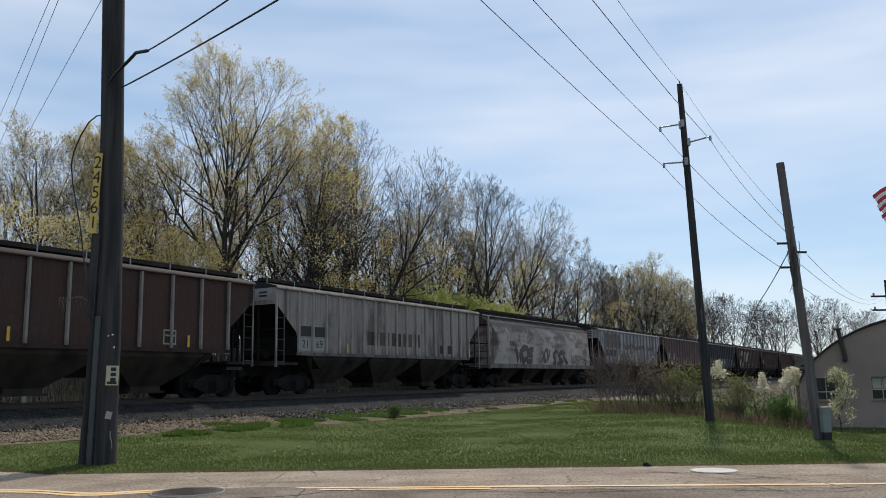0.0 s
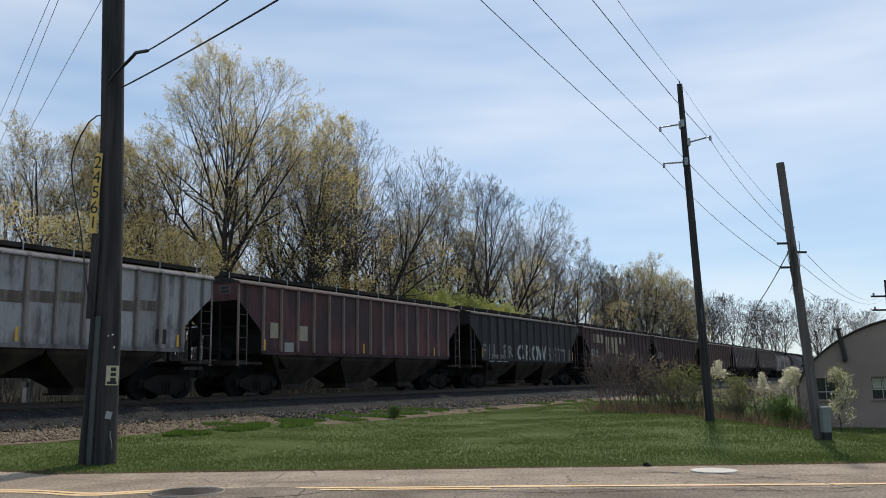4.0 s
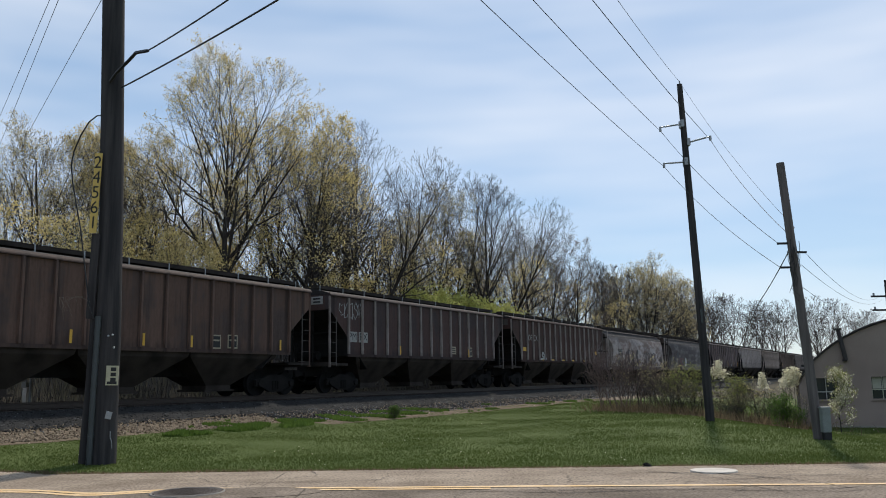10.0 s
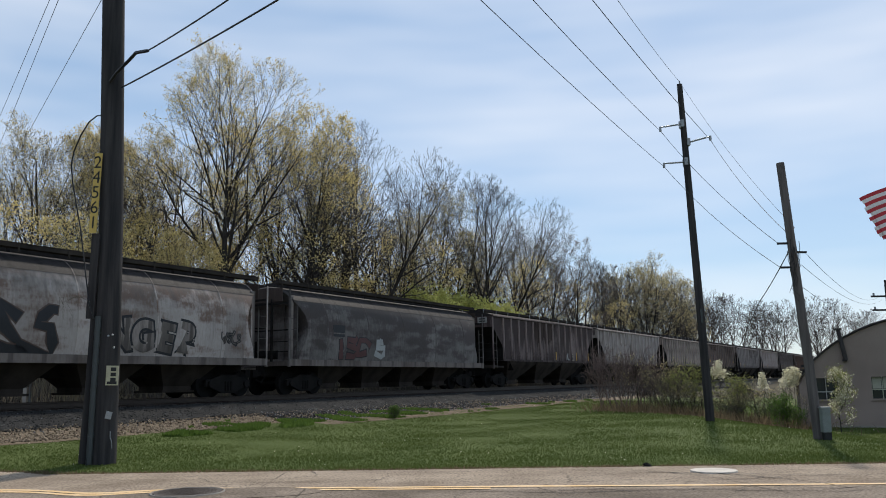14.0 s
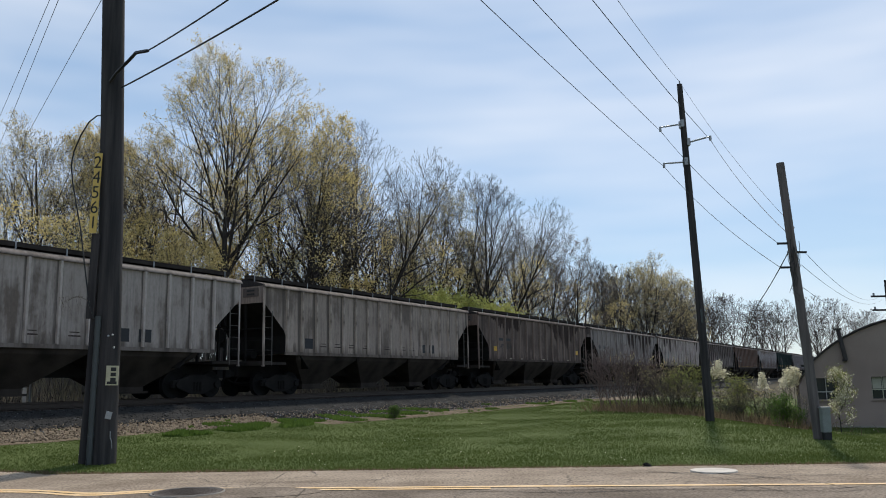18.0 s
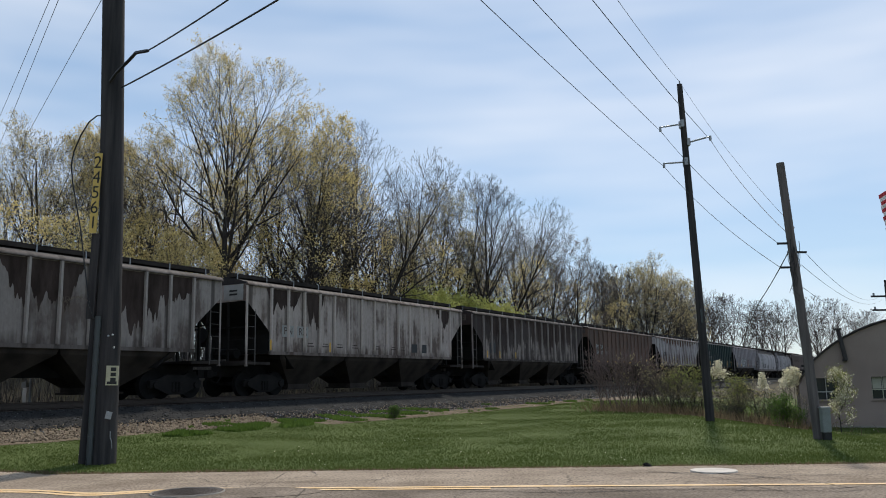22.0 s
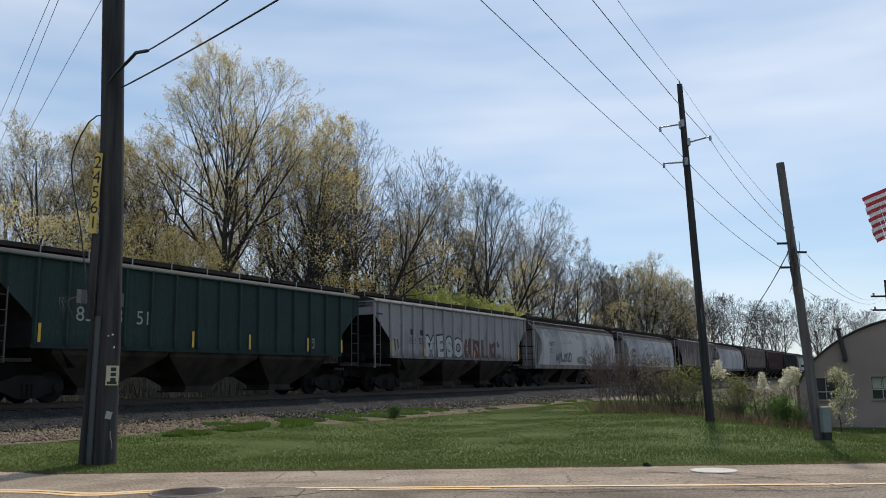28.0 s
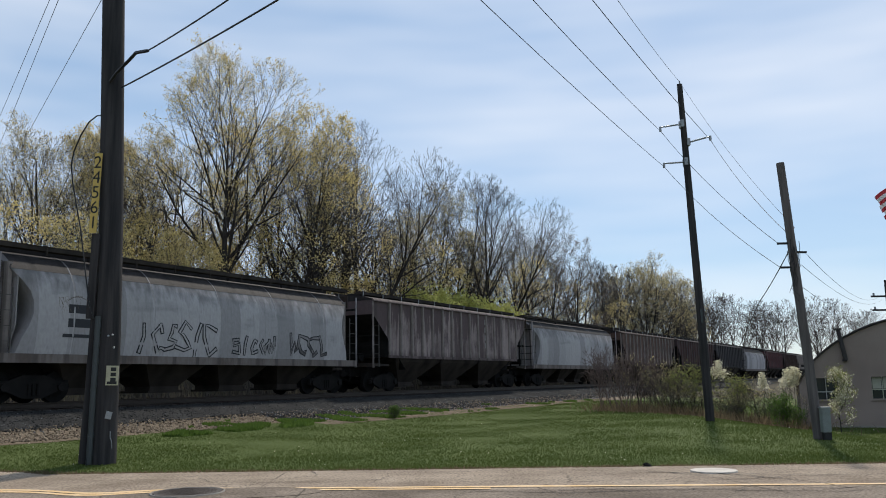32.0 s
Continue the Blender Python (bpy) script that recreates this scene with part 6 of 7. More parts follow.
P_STAIN = two_tone("dark_rust_run", (0.034, 0.024, 0.021), (0.072, 0.052, 0.046), 2.2, 0.9, 0.2, 0.005, 25, (1.5, 1, 0.4))
P_RUSTSTAIN = two_tone("reddish_rust_run", (0.085, 0.046, 0.034), (0.15, 0.092, 0.07), 2.2, 0.9, 0.2, 0.005, 25, (1.5, 1, 0.4))
P_ROOFGRIME = car_paint("sooty_roof_sheet", (0.040, 0.038, 0.037), (0.045, 0.037, 0.034), 0.4, 0.5, 30)
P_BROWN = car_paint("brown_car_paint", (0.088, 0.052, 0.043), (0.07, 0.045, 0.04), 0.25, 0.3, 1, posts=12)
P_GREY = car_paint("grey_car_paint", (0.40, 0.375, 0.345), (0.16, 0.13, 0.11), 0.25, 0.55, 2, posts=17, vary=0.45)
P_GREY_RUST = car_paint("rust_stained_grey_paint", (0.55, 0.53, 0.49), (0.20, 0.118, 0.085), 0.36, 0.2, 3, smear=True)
P_BLUEGREY = car_paint("blue_grey_car_paint", (0.43, 0.45, 0.46), (0.15, 0.12, 0.12), 0.12, 0.3, 4, posts=16, vary=0.5)
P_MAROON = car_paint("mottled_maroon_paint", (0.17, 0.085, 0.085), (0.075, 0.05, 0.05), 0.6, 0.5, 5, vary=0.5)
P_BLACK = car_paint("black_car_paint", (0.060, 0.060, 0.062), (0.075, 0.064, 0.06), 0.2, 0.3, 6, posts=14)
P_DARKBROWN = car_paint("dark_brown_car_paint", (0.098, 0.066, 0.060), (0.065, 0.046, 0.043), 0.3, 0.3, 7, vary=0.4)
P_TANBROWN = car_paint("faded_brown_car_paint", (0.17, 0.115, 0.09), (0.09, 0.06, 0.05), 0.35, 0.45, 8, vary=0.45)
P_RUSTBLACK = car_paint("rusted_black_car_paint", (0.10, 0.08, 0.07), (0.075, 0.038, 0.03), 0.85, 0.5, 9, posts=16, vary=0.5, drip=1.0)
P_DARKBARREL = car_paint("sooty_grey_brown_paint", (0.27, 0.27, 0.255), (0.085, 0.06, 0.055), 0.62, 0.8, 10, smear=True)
P_MOTTLED = car_paint("mottled_grey_brown_paint", (0.29, 0.245, 0.232), (0.065, 0.043, 0.039), 0.65, 0.7, 11, posts=14, vary=0.5, drip=0.85)
P_LIGHT = car_paint("pale_grey_car_paint", (0.49, 0.465, 0.43), (0.17, 0.125, 0.10), 0.28, 0.4, 12, vary=0.35)
P_LIGHTTAN = car_paint("pale_tan_grey_paint", (0.48, 0.43, 0.37), (0.17, 0.125, 0.1), 0.35, 0.5, 13, posts=16, vary=0.5)
P_TAUPE = car_paint("brownish_grey_paint", (0.25, 0.205, 0.175), (0.085, 0.056, 0.045), 0.45, 0.6, 14, vary=0.6, drip=1.0)
P_GREENGREY = car_paint("greenish_grey_paint", (0.36, 0.345, 0.32), (0.12, 0.085, 0.07), 0.35, 0.4, 15, vary=0.5)
P_WHITE_RUST = car_paint("white_paint_with_rust", (0.52, 0.485, 0.44), (0.12, 0.078, 0.06), 0.3, 0.35, 16, vary=0.4, drip=1.12)
P_DRIP = car_paint("white_paint_streaked_brown", (0.40, 0.37, 0.335), (0.046, 0.031, 0.027), 0.6, 0.7, 17, vary=0.6, drip=0.5)
P_OCHRE = car_paint("faded_ochre_brown_paint", (0.175, 0.122, 0.095), (0.11, 0.075, 0.06), 0.4, 0.4, 18, vary=0.4)
P_OFGREY = car_paint("grey_paint_rusted_from_the_top", (0.50, 0.51, 0.50), (0.15, 0.095, 0.08), 0.36, 0.35, 19, vary=0.35, drip=1.0)
P_GREEN = car_paint("dark_green_car_paint", (0.032, 0.060, 0.056), (0.028, 0.042, 0.040), 0.3, 0.3, 20)
P_SLATE = car_paint("slate_grey_car_paint", (0.35, 0.355, 0.365), (0.2, 0.17, 0.16), 0.15, 0.25, 21, vary=0.15)
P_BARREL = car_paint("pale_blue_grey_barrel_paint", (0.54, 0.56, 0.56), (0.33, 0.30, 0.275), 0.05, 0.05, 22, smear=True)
P_STRIPED = car_paint("brown_paint_streaked_white", (0.42, 0.37, 0.35), (0.12, 0.08, 0.075), 0.42, 0.6, 23, vary=0.6, drip=0.8)
P_RIBDARK = car_paint("grimy_post_paint", (0.20, 0.18, 0.165), (0.08, 0.06, 0.055), 0.4, 0.4, 25, vary=0.5)
P_RIBWHITE = car_paint("whitish_post_paint", (0.29, 0.27, 0.25), (0.14, 0.1, 0.08), 0.3, 0.4, 24)

# first place of the near left corner of each car along the track, and how it looks
TRAIN = [
    (6.40, "ribbed", P_BROWN, P_RIBWHITE, 12, P_BROWN, "dark brown covered hopper car with whitish side posts"),
    (24.80, "ribbed", P_GREY, P_GREY, 17, P_GREY, "dirty grey covered hopper car with faded lettering squares"),
    (43.18, "barrel", P_GREY_RUST, P_GREY, 0, P_GREY, "grey barrel-sided hopper car with rust patches and graffiti"),
    (61.92, "ribbed", P_BLUEGREY, P_RIBWHITE, 16, P_BLUEGREY, "blue-grey covered hopper car with a dark sign panel"),
    (80.35, "ribbed", P_MAROON, P_TAUPE, 15, P_MAROON, "mottled maroon covered hopper car, streaked with dirt"),
    (98.57, "ribbed", P_BLACK, P_BLACK, 14, P_BLACK, "black covered hopper car with pale graffiti along the side"),
    (116.27, "ribbed", P_DARKBROWN, P_DARKBROWN, 14, P_DARKBROWN, "dark brown hopper car with faded cream panels"),
    (134.92, "ribbed", P_DARKBROWN, P_DARKBROWN, 15, P_DARKBROWN, "dark brown covered hopper car with yellow reflectors"),
    (152.95, "ribbed", P_TANBROWN, P_TANBROWN, 15, P_TANBROWN, "faded brown covered hopper car with a pale roof edge"),
    (171.47, "ribbed", P_DARKBROWN, P_RIBWHITE, 15, P_DARKBROWN, "dark brown hopper car with tan side posts"),
    (189.53, "ribbed", P_RUSTBLACK, P_RIBWHITE, 16, P_RUSTBLACK, "rusted black hopper car with whitish side posts"),
    (207.43, "barrel", P_GREY_RUST, P_GREY, 0, P_GREY, "grey barrel-sided hopper car with brown rust clouds and black graffiti"),
    (225.43, "barrel", P_DARKBARREL, P_DARKBARREL, 0, P_DARKBARREL, "sooty barrel-sided hopper car with a skull-like white graffiti"),
    (243.55, "ribbed", P_MOTTLED, P_MOTTLED, 14, P_MOTTLED, "hopper car mottled grey and dark brown"),
    (261.74, "ribbed", P_LIGHT, P_LIGHT, 15, P_LIGHT, "pale grey covered hopper car with dark end sheets"),
    (280.05, "ribbed", P_LIGHTTAN, P_LIGHTTAN, 16, P_LIGHTTAN, "pale tan-grey covered hopper car, dusty along the sill"),
    (297.81, "ribbed", P_TAUPE, P_TAUPE, 15, P_TAUPE, "brownish grey covered hopper car with dirty panels"),
    (316.35, "ribbed", P_GREENGREY, P_GREENGREY, 15, P_GREENGREY, "greenish grey hopper car with a large dark stain"),
    (334.79, "ribbed", P_WHITE_RUST, P_WHITE_RUST, 15, P_WHITE_RUST, "whitish hopper car with rust patches at the ends"),
    (352.76, "ribbed", P_DRIP, P_RIBWHITE, 15, P_DRIP, "white hopper car streaked with brown rust runs"),
    (371.32, "ribbed", P_OCHRE, P_OCHRE, 15, P_OCHRE, "faded ochre-brown hopper car with yellow sill markers"),
    (389.46, "ribbed", P_OFGREY, P_OFGREY, 15, P_OFGREY, "grey hopper car rusted brown along the top"),
    (407.58, "ribbed", P_GREEN, P_GREEN, 15, P_GREEN, "dark green covered hopper car with white numbers"),
    (425.87, "ribbed", P_SLATE, P_SLATE, 15, P_SLATE, "slate grey hopper car with white and red graffiti"),
    (443.99, "barrel", P_BARREL, P_SLATE, 0, P_SLATE, "pale blue-grey barrel-sided hopper car with a white number plate panel"),
    (462.33, "barrel", P_BARREL, P_SLATE, 0, P_SLATE, "pale blue-grey barrel-sided hopper car with black graffiti"),
    (480.34, "ribbed", P_STRIPED, P_RIBWHITE, 15, P_STRIPED, "brown hopper car streaked white, with vertical lettering bars"),
    (498.31, "barrel", P_BARREL, P_SLATE, 0, P_SLATE, "light grey barrel-sided hopper car"),
    (516.40, "ribbed", P_TANBROWN, P_RIBWHITE, 15, P_TANBROWN, "brown covered hopper car with pale side posts"),
    (534.60, "ribbed", P_DARKBROWN, P_DARKBROWN, 15, P_DARKBROWN, "dark brown covered hopper car"),
    (552.80, "ribbed", P_BLACK, P_BLACK, 15, P_BLACK, "sooty black covered hopper car"),
    (571.00, "barrel", P_BARREL, P_SLATE, 0, P_SLATE, "light grey barrel-sided hopper car"),
    (589.20, "ribbed", P_MAROON, P_MAROON, 15, P_MAROON, "maroon covered hopper car"),
    (607.40, "ribbed", P_DARKBROWN, P_DARKBROWN, 15, P_DARKBROWN, "dark brown covered hopper car"),
    (625.60, "ribbed", P_GREY, P_GREY, 15, P_GREY, "dirty grey covered hopper car"),
]
CAR_START, CAR_LEN = [], []
for i, (s, kind, paint, rib, n, roof, label) in enumerate(TRAIN):
    gap = (TRAIN[i + 1][0] if i + 1 < len(TRAIN) else s + 18.2) - s
    length = round(gap - 1.3, 1)
    sill = P_LIGHT if kind == "barrel" else None
    hopper_car(length, kind, paint, rib, n, roof, label, sill_paint=sill, bays=4 if kind == "barrel" else 3)
    CAR_START.append(s + length / 2)
    CAR_LEN.append(length)


# ---- markings, stencils and graffiti, car by car ----
def end_sign(i, w=0.62, h=0.34, z=3.98, material=None):
    half = CAR_LEN[i] / 2
    ob = part("end_sign", cached(("end_sign", w, h), lambda: one_box(-0.006, 0.006, -w / 2, w / 2, -h / 2, h / 2), material or M_WHITE), None, CARS[i], "small pale stencil panel on the car end")
    ob.location = (-half - 0.012, -0.85, z)
    for k in (0.07, -0.07):
        o = part("stencil_bar", cached(("end_bar",), lambda: one_box(-0.004, 0.004, -0.2, 0.2, -0.035, 0.035), M_TAGBLK), None, ob)
        o.location = (-0.011, 0, k)


def data_box(i, x, z, w=0.5, h=0.42, material=None):
    """A stencilled data panel with rows of unreadable writing."""
    p = panel(CARS[i], "data_panel", x, z, w, h, material or M_PALE, "stencilled data panel")
    for k in range(3):
        o = part("stencil_bar", cached(("data_bar", w), lambda: one_box(-w * 0.38, w * 0.38, -0.003, 0.003, -0.025, 0.025), M_TAGBLK), None, p)
        o.location = (0, -0.008, h * (0.27 - 0.27 * k))


def outline_box(i, x, z, w=0.45, h=0.45):
    p = panel(CARS[i], "data_panel", x, z, w, h, M_PALE, "white-framed data panel")
    o = part("panel_field", cached(("field", w, h), lambda: one_box(-w / 2 + 0.05, w / 2 - 0.05, -0.003, 0.003, -h / 2 + 0.05, h / 2 - 0.05), M_TAGBLK), None, p)
    o.location = (0, -0.008, 0)
    o = part("stencil_bar", cached(("field_bar", w), lambda: one_box(-w / 2 + 0.08, w / 2 - 0.08, -0.003, 0.003, -0.03, 0.03), M_PALE), None, p)
    o.location = (0, -0.014, 0.05)


def faint(i, x, z, w, h, material=None):
    panel(CARS[i], "faded_patch", x, z, w, h, material or M_PALE, "faded paint patch")


def stain(i, x0, x1, low, material, seed, top=4.12):
    """A stain that has run down from the roof edge in ragged tongues."""
    bm = bmesh.new()
    n = max(10, int((x1 - x0) / 0.03))
    rows = []
    for k in range(n + 1):
        x = x0 + (x1 - x0) * k / n
        side = min(1.0, 5 * min(k, n - k) / n)
        tongue = 0.55 * noise.noise(Vector((x * 0.9, seed, 0.3))) + 0.5 * noise.noise(Vector((x * 4.0, seed, 1.7))) + 0.35 * noise.noise(Vector((x * 11.0, seed, 4.1)))
        bottom = top - (top - low) * side * max(0.1, 0.85 + tongue)
        rows.append((bm.verts.new((x, -1.546, top)), bm.verts.new((x, -1.546, max(bottom, 1.75)))))
    for a, b in zip(rows, rows[1:]):
        bm.faces.new((a[1], b[1], b[0], a[0]))
    part("stain", bm, material, CARS[i], "dark rust stain run down from the roof")


def tabs_at(i, places, h=0.4, z=1.93, w=0.09):
    for x in places:
        o = panel(CARS[i], "reflector", x, z, w, h, M_TAB, "yellow reflective strip", y=-1.632)


# brown car with posts
outline_box(0, 4.55, 2.05, 0.55, 0.5)
tabs_at(0, [-1.2, 5.3])
# dirty grey car
for k, x in enumerate([-2.0, -1.0, 0.0, 1.0, 1.9]):
    faint(1, x, 2.42, 0.8 if k < 4 else 0.45, 0.62, M_GRAF_B if k % 2 else P_TAUPE)
for x in (4.37, 5.19):
    panel(CARS[1], "data_panel", x, 2.06, 0.5, 0.42, M_TAGBLK, "black stencil square")
for x in (-6.77, -5.87):
    panel(CARS[1], "number_field", x, 2.55, 0.72, 0.42, M_GRAF_K, "dark blue-black field")
    faint(1, x, 2.0, 0.62, 0.5, M_WHITE)
for x, txt in ((-6.77, "21"), (-5.87, "69")):
    marks(CARS[1], x, 2.02, txt, 0.46, M_TAGBLK)
tabs_at(1, [-4.01, 7.2])
end_sign(1, 0.9, 0.5)
# rusted barrel car
graffiti(CARS[2], -3.9, 1.95, 2.6, 0.9, M_GRAF_B, M_GRAF_B, 3, True, 3, fat=0.24)
graffiti(CARS[2], 2.0, 1.85, 3.0, 0.95, M_GRAF_B, M_GRAF_B, 5, True, 3)
graffiti(CARS[2], -0.6, 2.0, 1.3, 0.9, M_GRAF_B, M_GRAF_B, 8, True, 3, fat=0.24)
graffiti(CARS[2], 5.0, 1.75, 1.8, 0.6, M_PALE, M_GRAF_B, 9, True, 4)
marks(CARS[2], -5.6, 2.62, "RRRX", 0.42, M_TAGBLK, y=-1.632)
marks(CARS[2], -5.5, 2.14, "171", 0.42, M_TAGBLK, y=-1.622)
# blue-grey car with dark sign
for x, w in ((-6.74, 0.84), (-5.78, 0.84), (-4.81, 0.84)):
    panel(CARS[3], "sign_field", x, 2.46, w, 0.52, M_GRAF_K, "dark sign field across the posts")
for x, txt in ((-3.85, "771"), (-2.88, "29")):
    marks(CARS[3], x, 2.48, txt, 0.40, M_TAGBLK)
for k, x in enumerate((-6.74, -5.78, -4.81, -3.85)):
    faint(3, x, 3.45 - 0.05 * (k % 2), 0.80, 1.15, P_LIGHTTAN)
for k, x in enumerate((-1.92, -0.96, 0.0, 0.96, 1.93, 2.89, 4.81, 5.78)):
    faint(3, x, 2.98 + 0.06 * (k % 3), 0.80, 0.34, P_LIGHT)
for x in (4.12, 6.3):
    panel(CARS[3], "data_panel", x, 2.05, 0.45, 0.5, M_GRAF_K)
outline_box(3, 4.2, 1.95, 0.4, 0.35)
tabs_at(3, [-2.5, 1.17, 3.7, 6.94])
graffiti(CARS[3], -2.2, 2.0, 1.2, 0.6, M_GRAF_K, M_GRAF_K, 12, False, 4)
end_sign(3)
# maroon car
faint(4, -5.58, 1.83, 0.55, 0.45, M_WHITE)
faint(4, -6.47, 2.5, 0.45, 0.6)
faint(4, -4.7, 2.45, 0.5, 0.6)
tabs_at(4, [-7.1, -0.6, 5.6])
end_sign(4, material=P_LIGHT)
# black car, long pale graffiti
fat_letters(CARS[5], "FILLER", -4.9, 2.1, 1.05, M_GRAF_F, M_GRAF_K, spacing=0.66, fat=0.03)
fat_letters(CARS[5], "CROW", 0.0, 2.05, 1.35, M_GRAF_W, M_GRAF_K, spacing=0.84, fat=0.03)
fat_letters(CARS[5], "SETTI", 4.7, 2.0, 1.2, M_GRAF_F, M_GRAF_K, spacing=0.74, fat=0.03)
for x in (-5.67, -4.69, -3.8):
    data_box(5, x, 1.72, 0.62, 0.45, M_WHITE)
for k, ch in enumerate("XTRA"):
    marks(CARS[5], 3.72, 3.75 - 0.45 * k, ch, 0.40, M_WHITE)
tabs_at(5, [-7.0, 6.9], 0.6, 2.0, 0.06)
# dark brown car with cream panels
for x in (-6.15, -5.40, -4.60):
    faint(6, x, 3.48, 0.60, 0.66)
for x in (-3.67, -2.87, -1.98, -1.10):
    faint(6, x, 3.06, 0.60, 1.30)
for x in (-0.12, 0.83):
    faint(6, x, 3.50, 0.62, 0.56)
for x, txt in ((-6.72, "PM"), (-5.95, "RX")):
    faint(6, x, 2.4, 0.72, 0.5, M_WHITE)
    marks(CARS[6], x, 2.4, txt, 0.46, M_TAGBLK)
for x in (-6.72, -5.95, -5.25):
    faint(6, x, 1.92, 0.64, 0.42, M_WHITE)
    panel(CARS[6], "stencil_bar", x, 1.92, 0.5, 0.24, M_TAGBLK, y=-1.552)
tabs_at(6, [-7.2, -4.9, -1.1, 1.9, 4.6])
end_sign(6)
# dark brown car
for x, txt in ((-6.85, "PM"), (-6.02, "RX")):
    faint(7, x, 2.52, 0.74, 0.48, M_WHITE)
    marks(CARS[7], x, 2.52, txt, 0.5, M_TAGBLK)
for x in (-5.2, -4.3, -3.5):
    faint(7, x, 2.5, 0.5, 0.4, P_TAUPE)
outline_box(7, 5.01, 2.2, 0.5, 0.45)
tabs_at(7, [-4.18, -1.56, 1.28, 3.87, 6.98])
end_sign(7, material=M_WHITE)
# faded brown car
faint(8, -5.85, 2.4, 0.42, 0.7, P_LIGHT)
faint(8, -5.1, 2.4, 0.42, 0.7, P_LIGHT)
tabs_at(8, [-6.9, -5.0, -2.56, 0.1, 2.14, 6.7])
outline_box(8, 3.34, 1.96, 0.5, 0.5)
outline_box(8, 4.18, 1.99, 0.5, 0.5)
end_sign(8, material=P_LIGHT)
# dark brown car with tan posts
for x, txt in ((-6.75, "PM"), (-5.95, "RX")):
    faint(9, x, 2.44, 0.68, 0.46, M_WHITE)
    marks(CARS[9], x, 2.44, txt, 0.46, M_TAGBLK)
data_box(9, 2.31, 2.05, 0.6, 0.4)
outline_box(9, 4.2, 2.0, 0.5, 0.5)
graffiti(CARS[9], -6.9, 3.6, 1.7, 0.8, M_GRAF_W, M_GRAF_W, 31, False, 5, fat=0.05)
tabs_at(9, [3.9, -3.0])
end_sign(9)
# rusted black car
marks(CARS[10], -5.55, 3.08, "OF", 0.5, M_WHITE)
marks(CARS[10], -4.75, 3.08, "CX", 0.5, M_WHITE)
graffiti(CARS[10], -3.4, 1.95, 0.9, 0.5, M_GRAF_W, M_GRAF_W, 33, False, 2)
for x in (-3.7, -1.89, -0.07, 1.78, 4.2):
    panel(CARS[10], "sill_marker", x, 1.72, 0.5, 0.09, M_TAB, "yellow sill marker")
for x in (-6.43, 6.65):
    panel(CARS[10], "sill_marker", x, 2.35, 0.45, 0.24, M_TAB, "yellow panel")
end_sign(10, 0.9, 0.36, material=P_GREENGREY)
# rusted barrel car with black graffiti
panel(CARS[11], "plate", -5.6, 2.56, 1.15, 0.46, M_TAGBLK, "black name panel", y=-1.615)
marks(CARS[11], -5.6, 2.56, "OFCX", 0.42, M_WHITE, y=-1.624)
graffiti(CARS[11], -2.6, 2.05, 3.9, 1.5, M_GRAF_K, M_GRAF_B, 41, True, 4)
fat_letters(CARS[11], "NGER", 2.9, 1.98, 1.25, P_GREY, M_GRAF_K, True, spacing=0.74, fat=0.06)
graffiti(CARS[11], 6.4, 2.1, 1.0, 0.5, P_GREY, M_GRAF_K, 44, True, 4, fat=0.07)
graffiti(CARS[11], -6.0, 1.75, 1.2, 0.5, P_GREENGREY, M_GRAF_K, 45, True, 3, fat=0.07)
# sooty barrel car
panel(CARS[12], "dark_patch", -5.23, 2.65, 0.8, 0.5, M_GRAF_K, "dark painted-over patch", y=-1.615)
graffiti(CARS[12], -4.3, 1.95, 2.4, 0.8, M_GRAF_R, M_GRAF_K, 47, True, 3)
graffiti(CARS[12], -2.1, 1.95, 0.9, 0.8, M_GRAF_W, M_GRAF_W, 2, True, 1, "white mask-like spray-painted face shape")
# mottled car
graffiti(CARS[13], 3.18, 1.93, 0.6, 0.5, M_GRAF_W, M_GRAF_W, 51, False, 2)
outline_box(13, 4.05, 1.95, 0.5, 0.45)
tabs_at(13, [0.9, 4.7, 7.1], 0.55, 2.0)
end_sign(13)
# pale cars
end_sign(14, 0.9, 0.4, material=P_LIGHT)
for i, xs in ((14, (3.32, 4.2)), (15, (-5.53, 3.4, 4.3)), (18, (3.46, 4.37)), (21, (-5.73, -4.99))):
    for x in xs:
        panel(CARS[i], "data_panel", x, 2.05, 0.5, 0.42, M_GRAF_B if i == 21 else M_GRAF_K, "dark stencil square")
for i in (14, 15, 18):
    for x in (-4.6, -3.6, -2.6, -1.5, 0.2, 1.6, 2.4):
        panel(CARS[i], "stencil_bar", x, 1.95, 0.42, 0.04, P_TAUPE)
        panel(CARS[i], "stencil_bar", x, 2.06, 0.34, 0.03, P_TAUPE)
end_sign(15, 0.8, 0.34, material=P_LIGHT)
for x in (-5.71, -4.67):
    panel(CARS[16], "stencil_bar", x, 2.85, 0.55, 0.16, M_GRAF_K)
for x, txt in ((-5.71, "349"), (-4.67, "848")):
    marks(CARS[16], x, 2.42, txt, 0.42, M_TAGBLK)
for x in (-6.46, 6.7):
    panel(CARS[16], "sill_marker", x, 2.28, 0.45, 0.26, M_TAB, "yellow panel")
for x in (-4.4, -2.9, -1.0, 0.6, 2.2, 5.0):
    panel(CARS[16], "sill_marker", x, 1.72, 0.35, 0.07, M_PALE)
end_sign(16, material=P_LIGHT)
for x in (-6.9, -5.9):
    panel(CARS[17], "stencil_bar", x, 2.85, 0.5, 0.28, M_GRAF_K)
    panel(CARS[17], "data_panel", x, 2.35, 0.5, 0.5, M_GRAF_B)
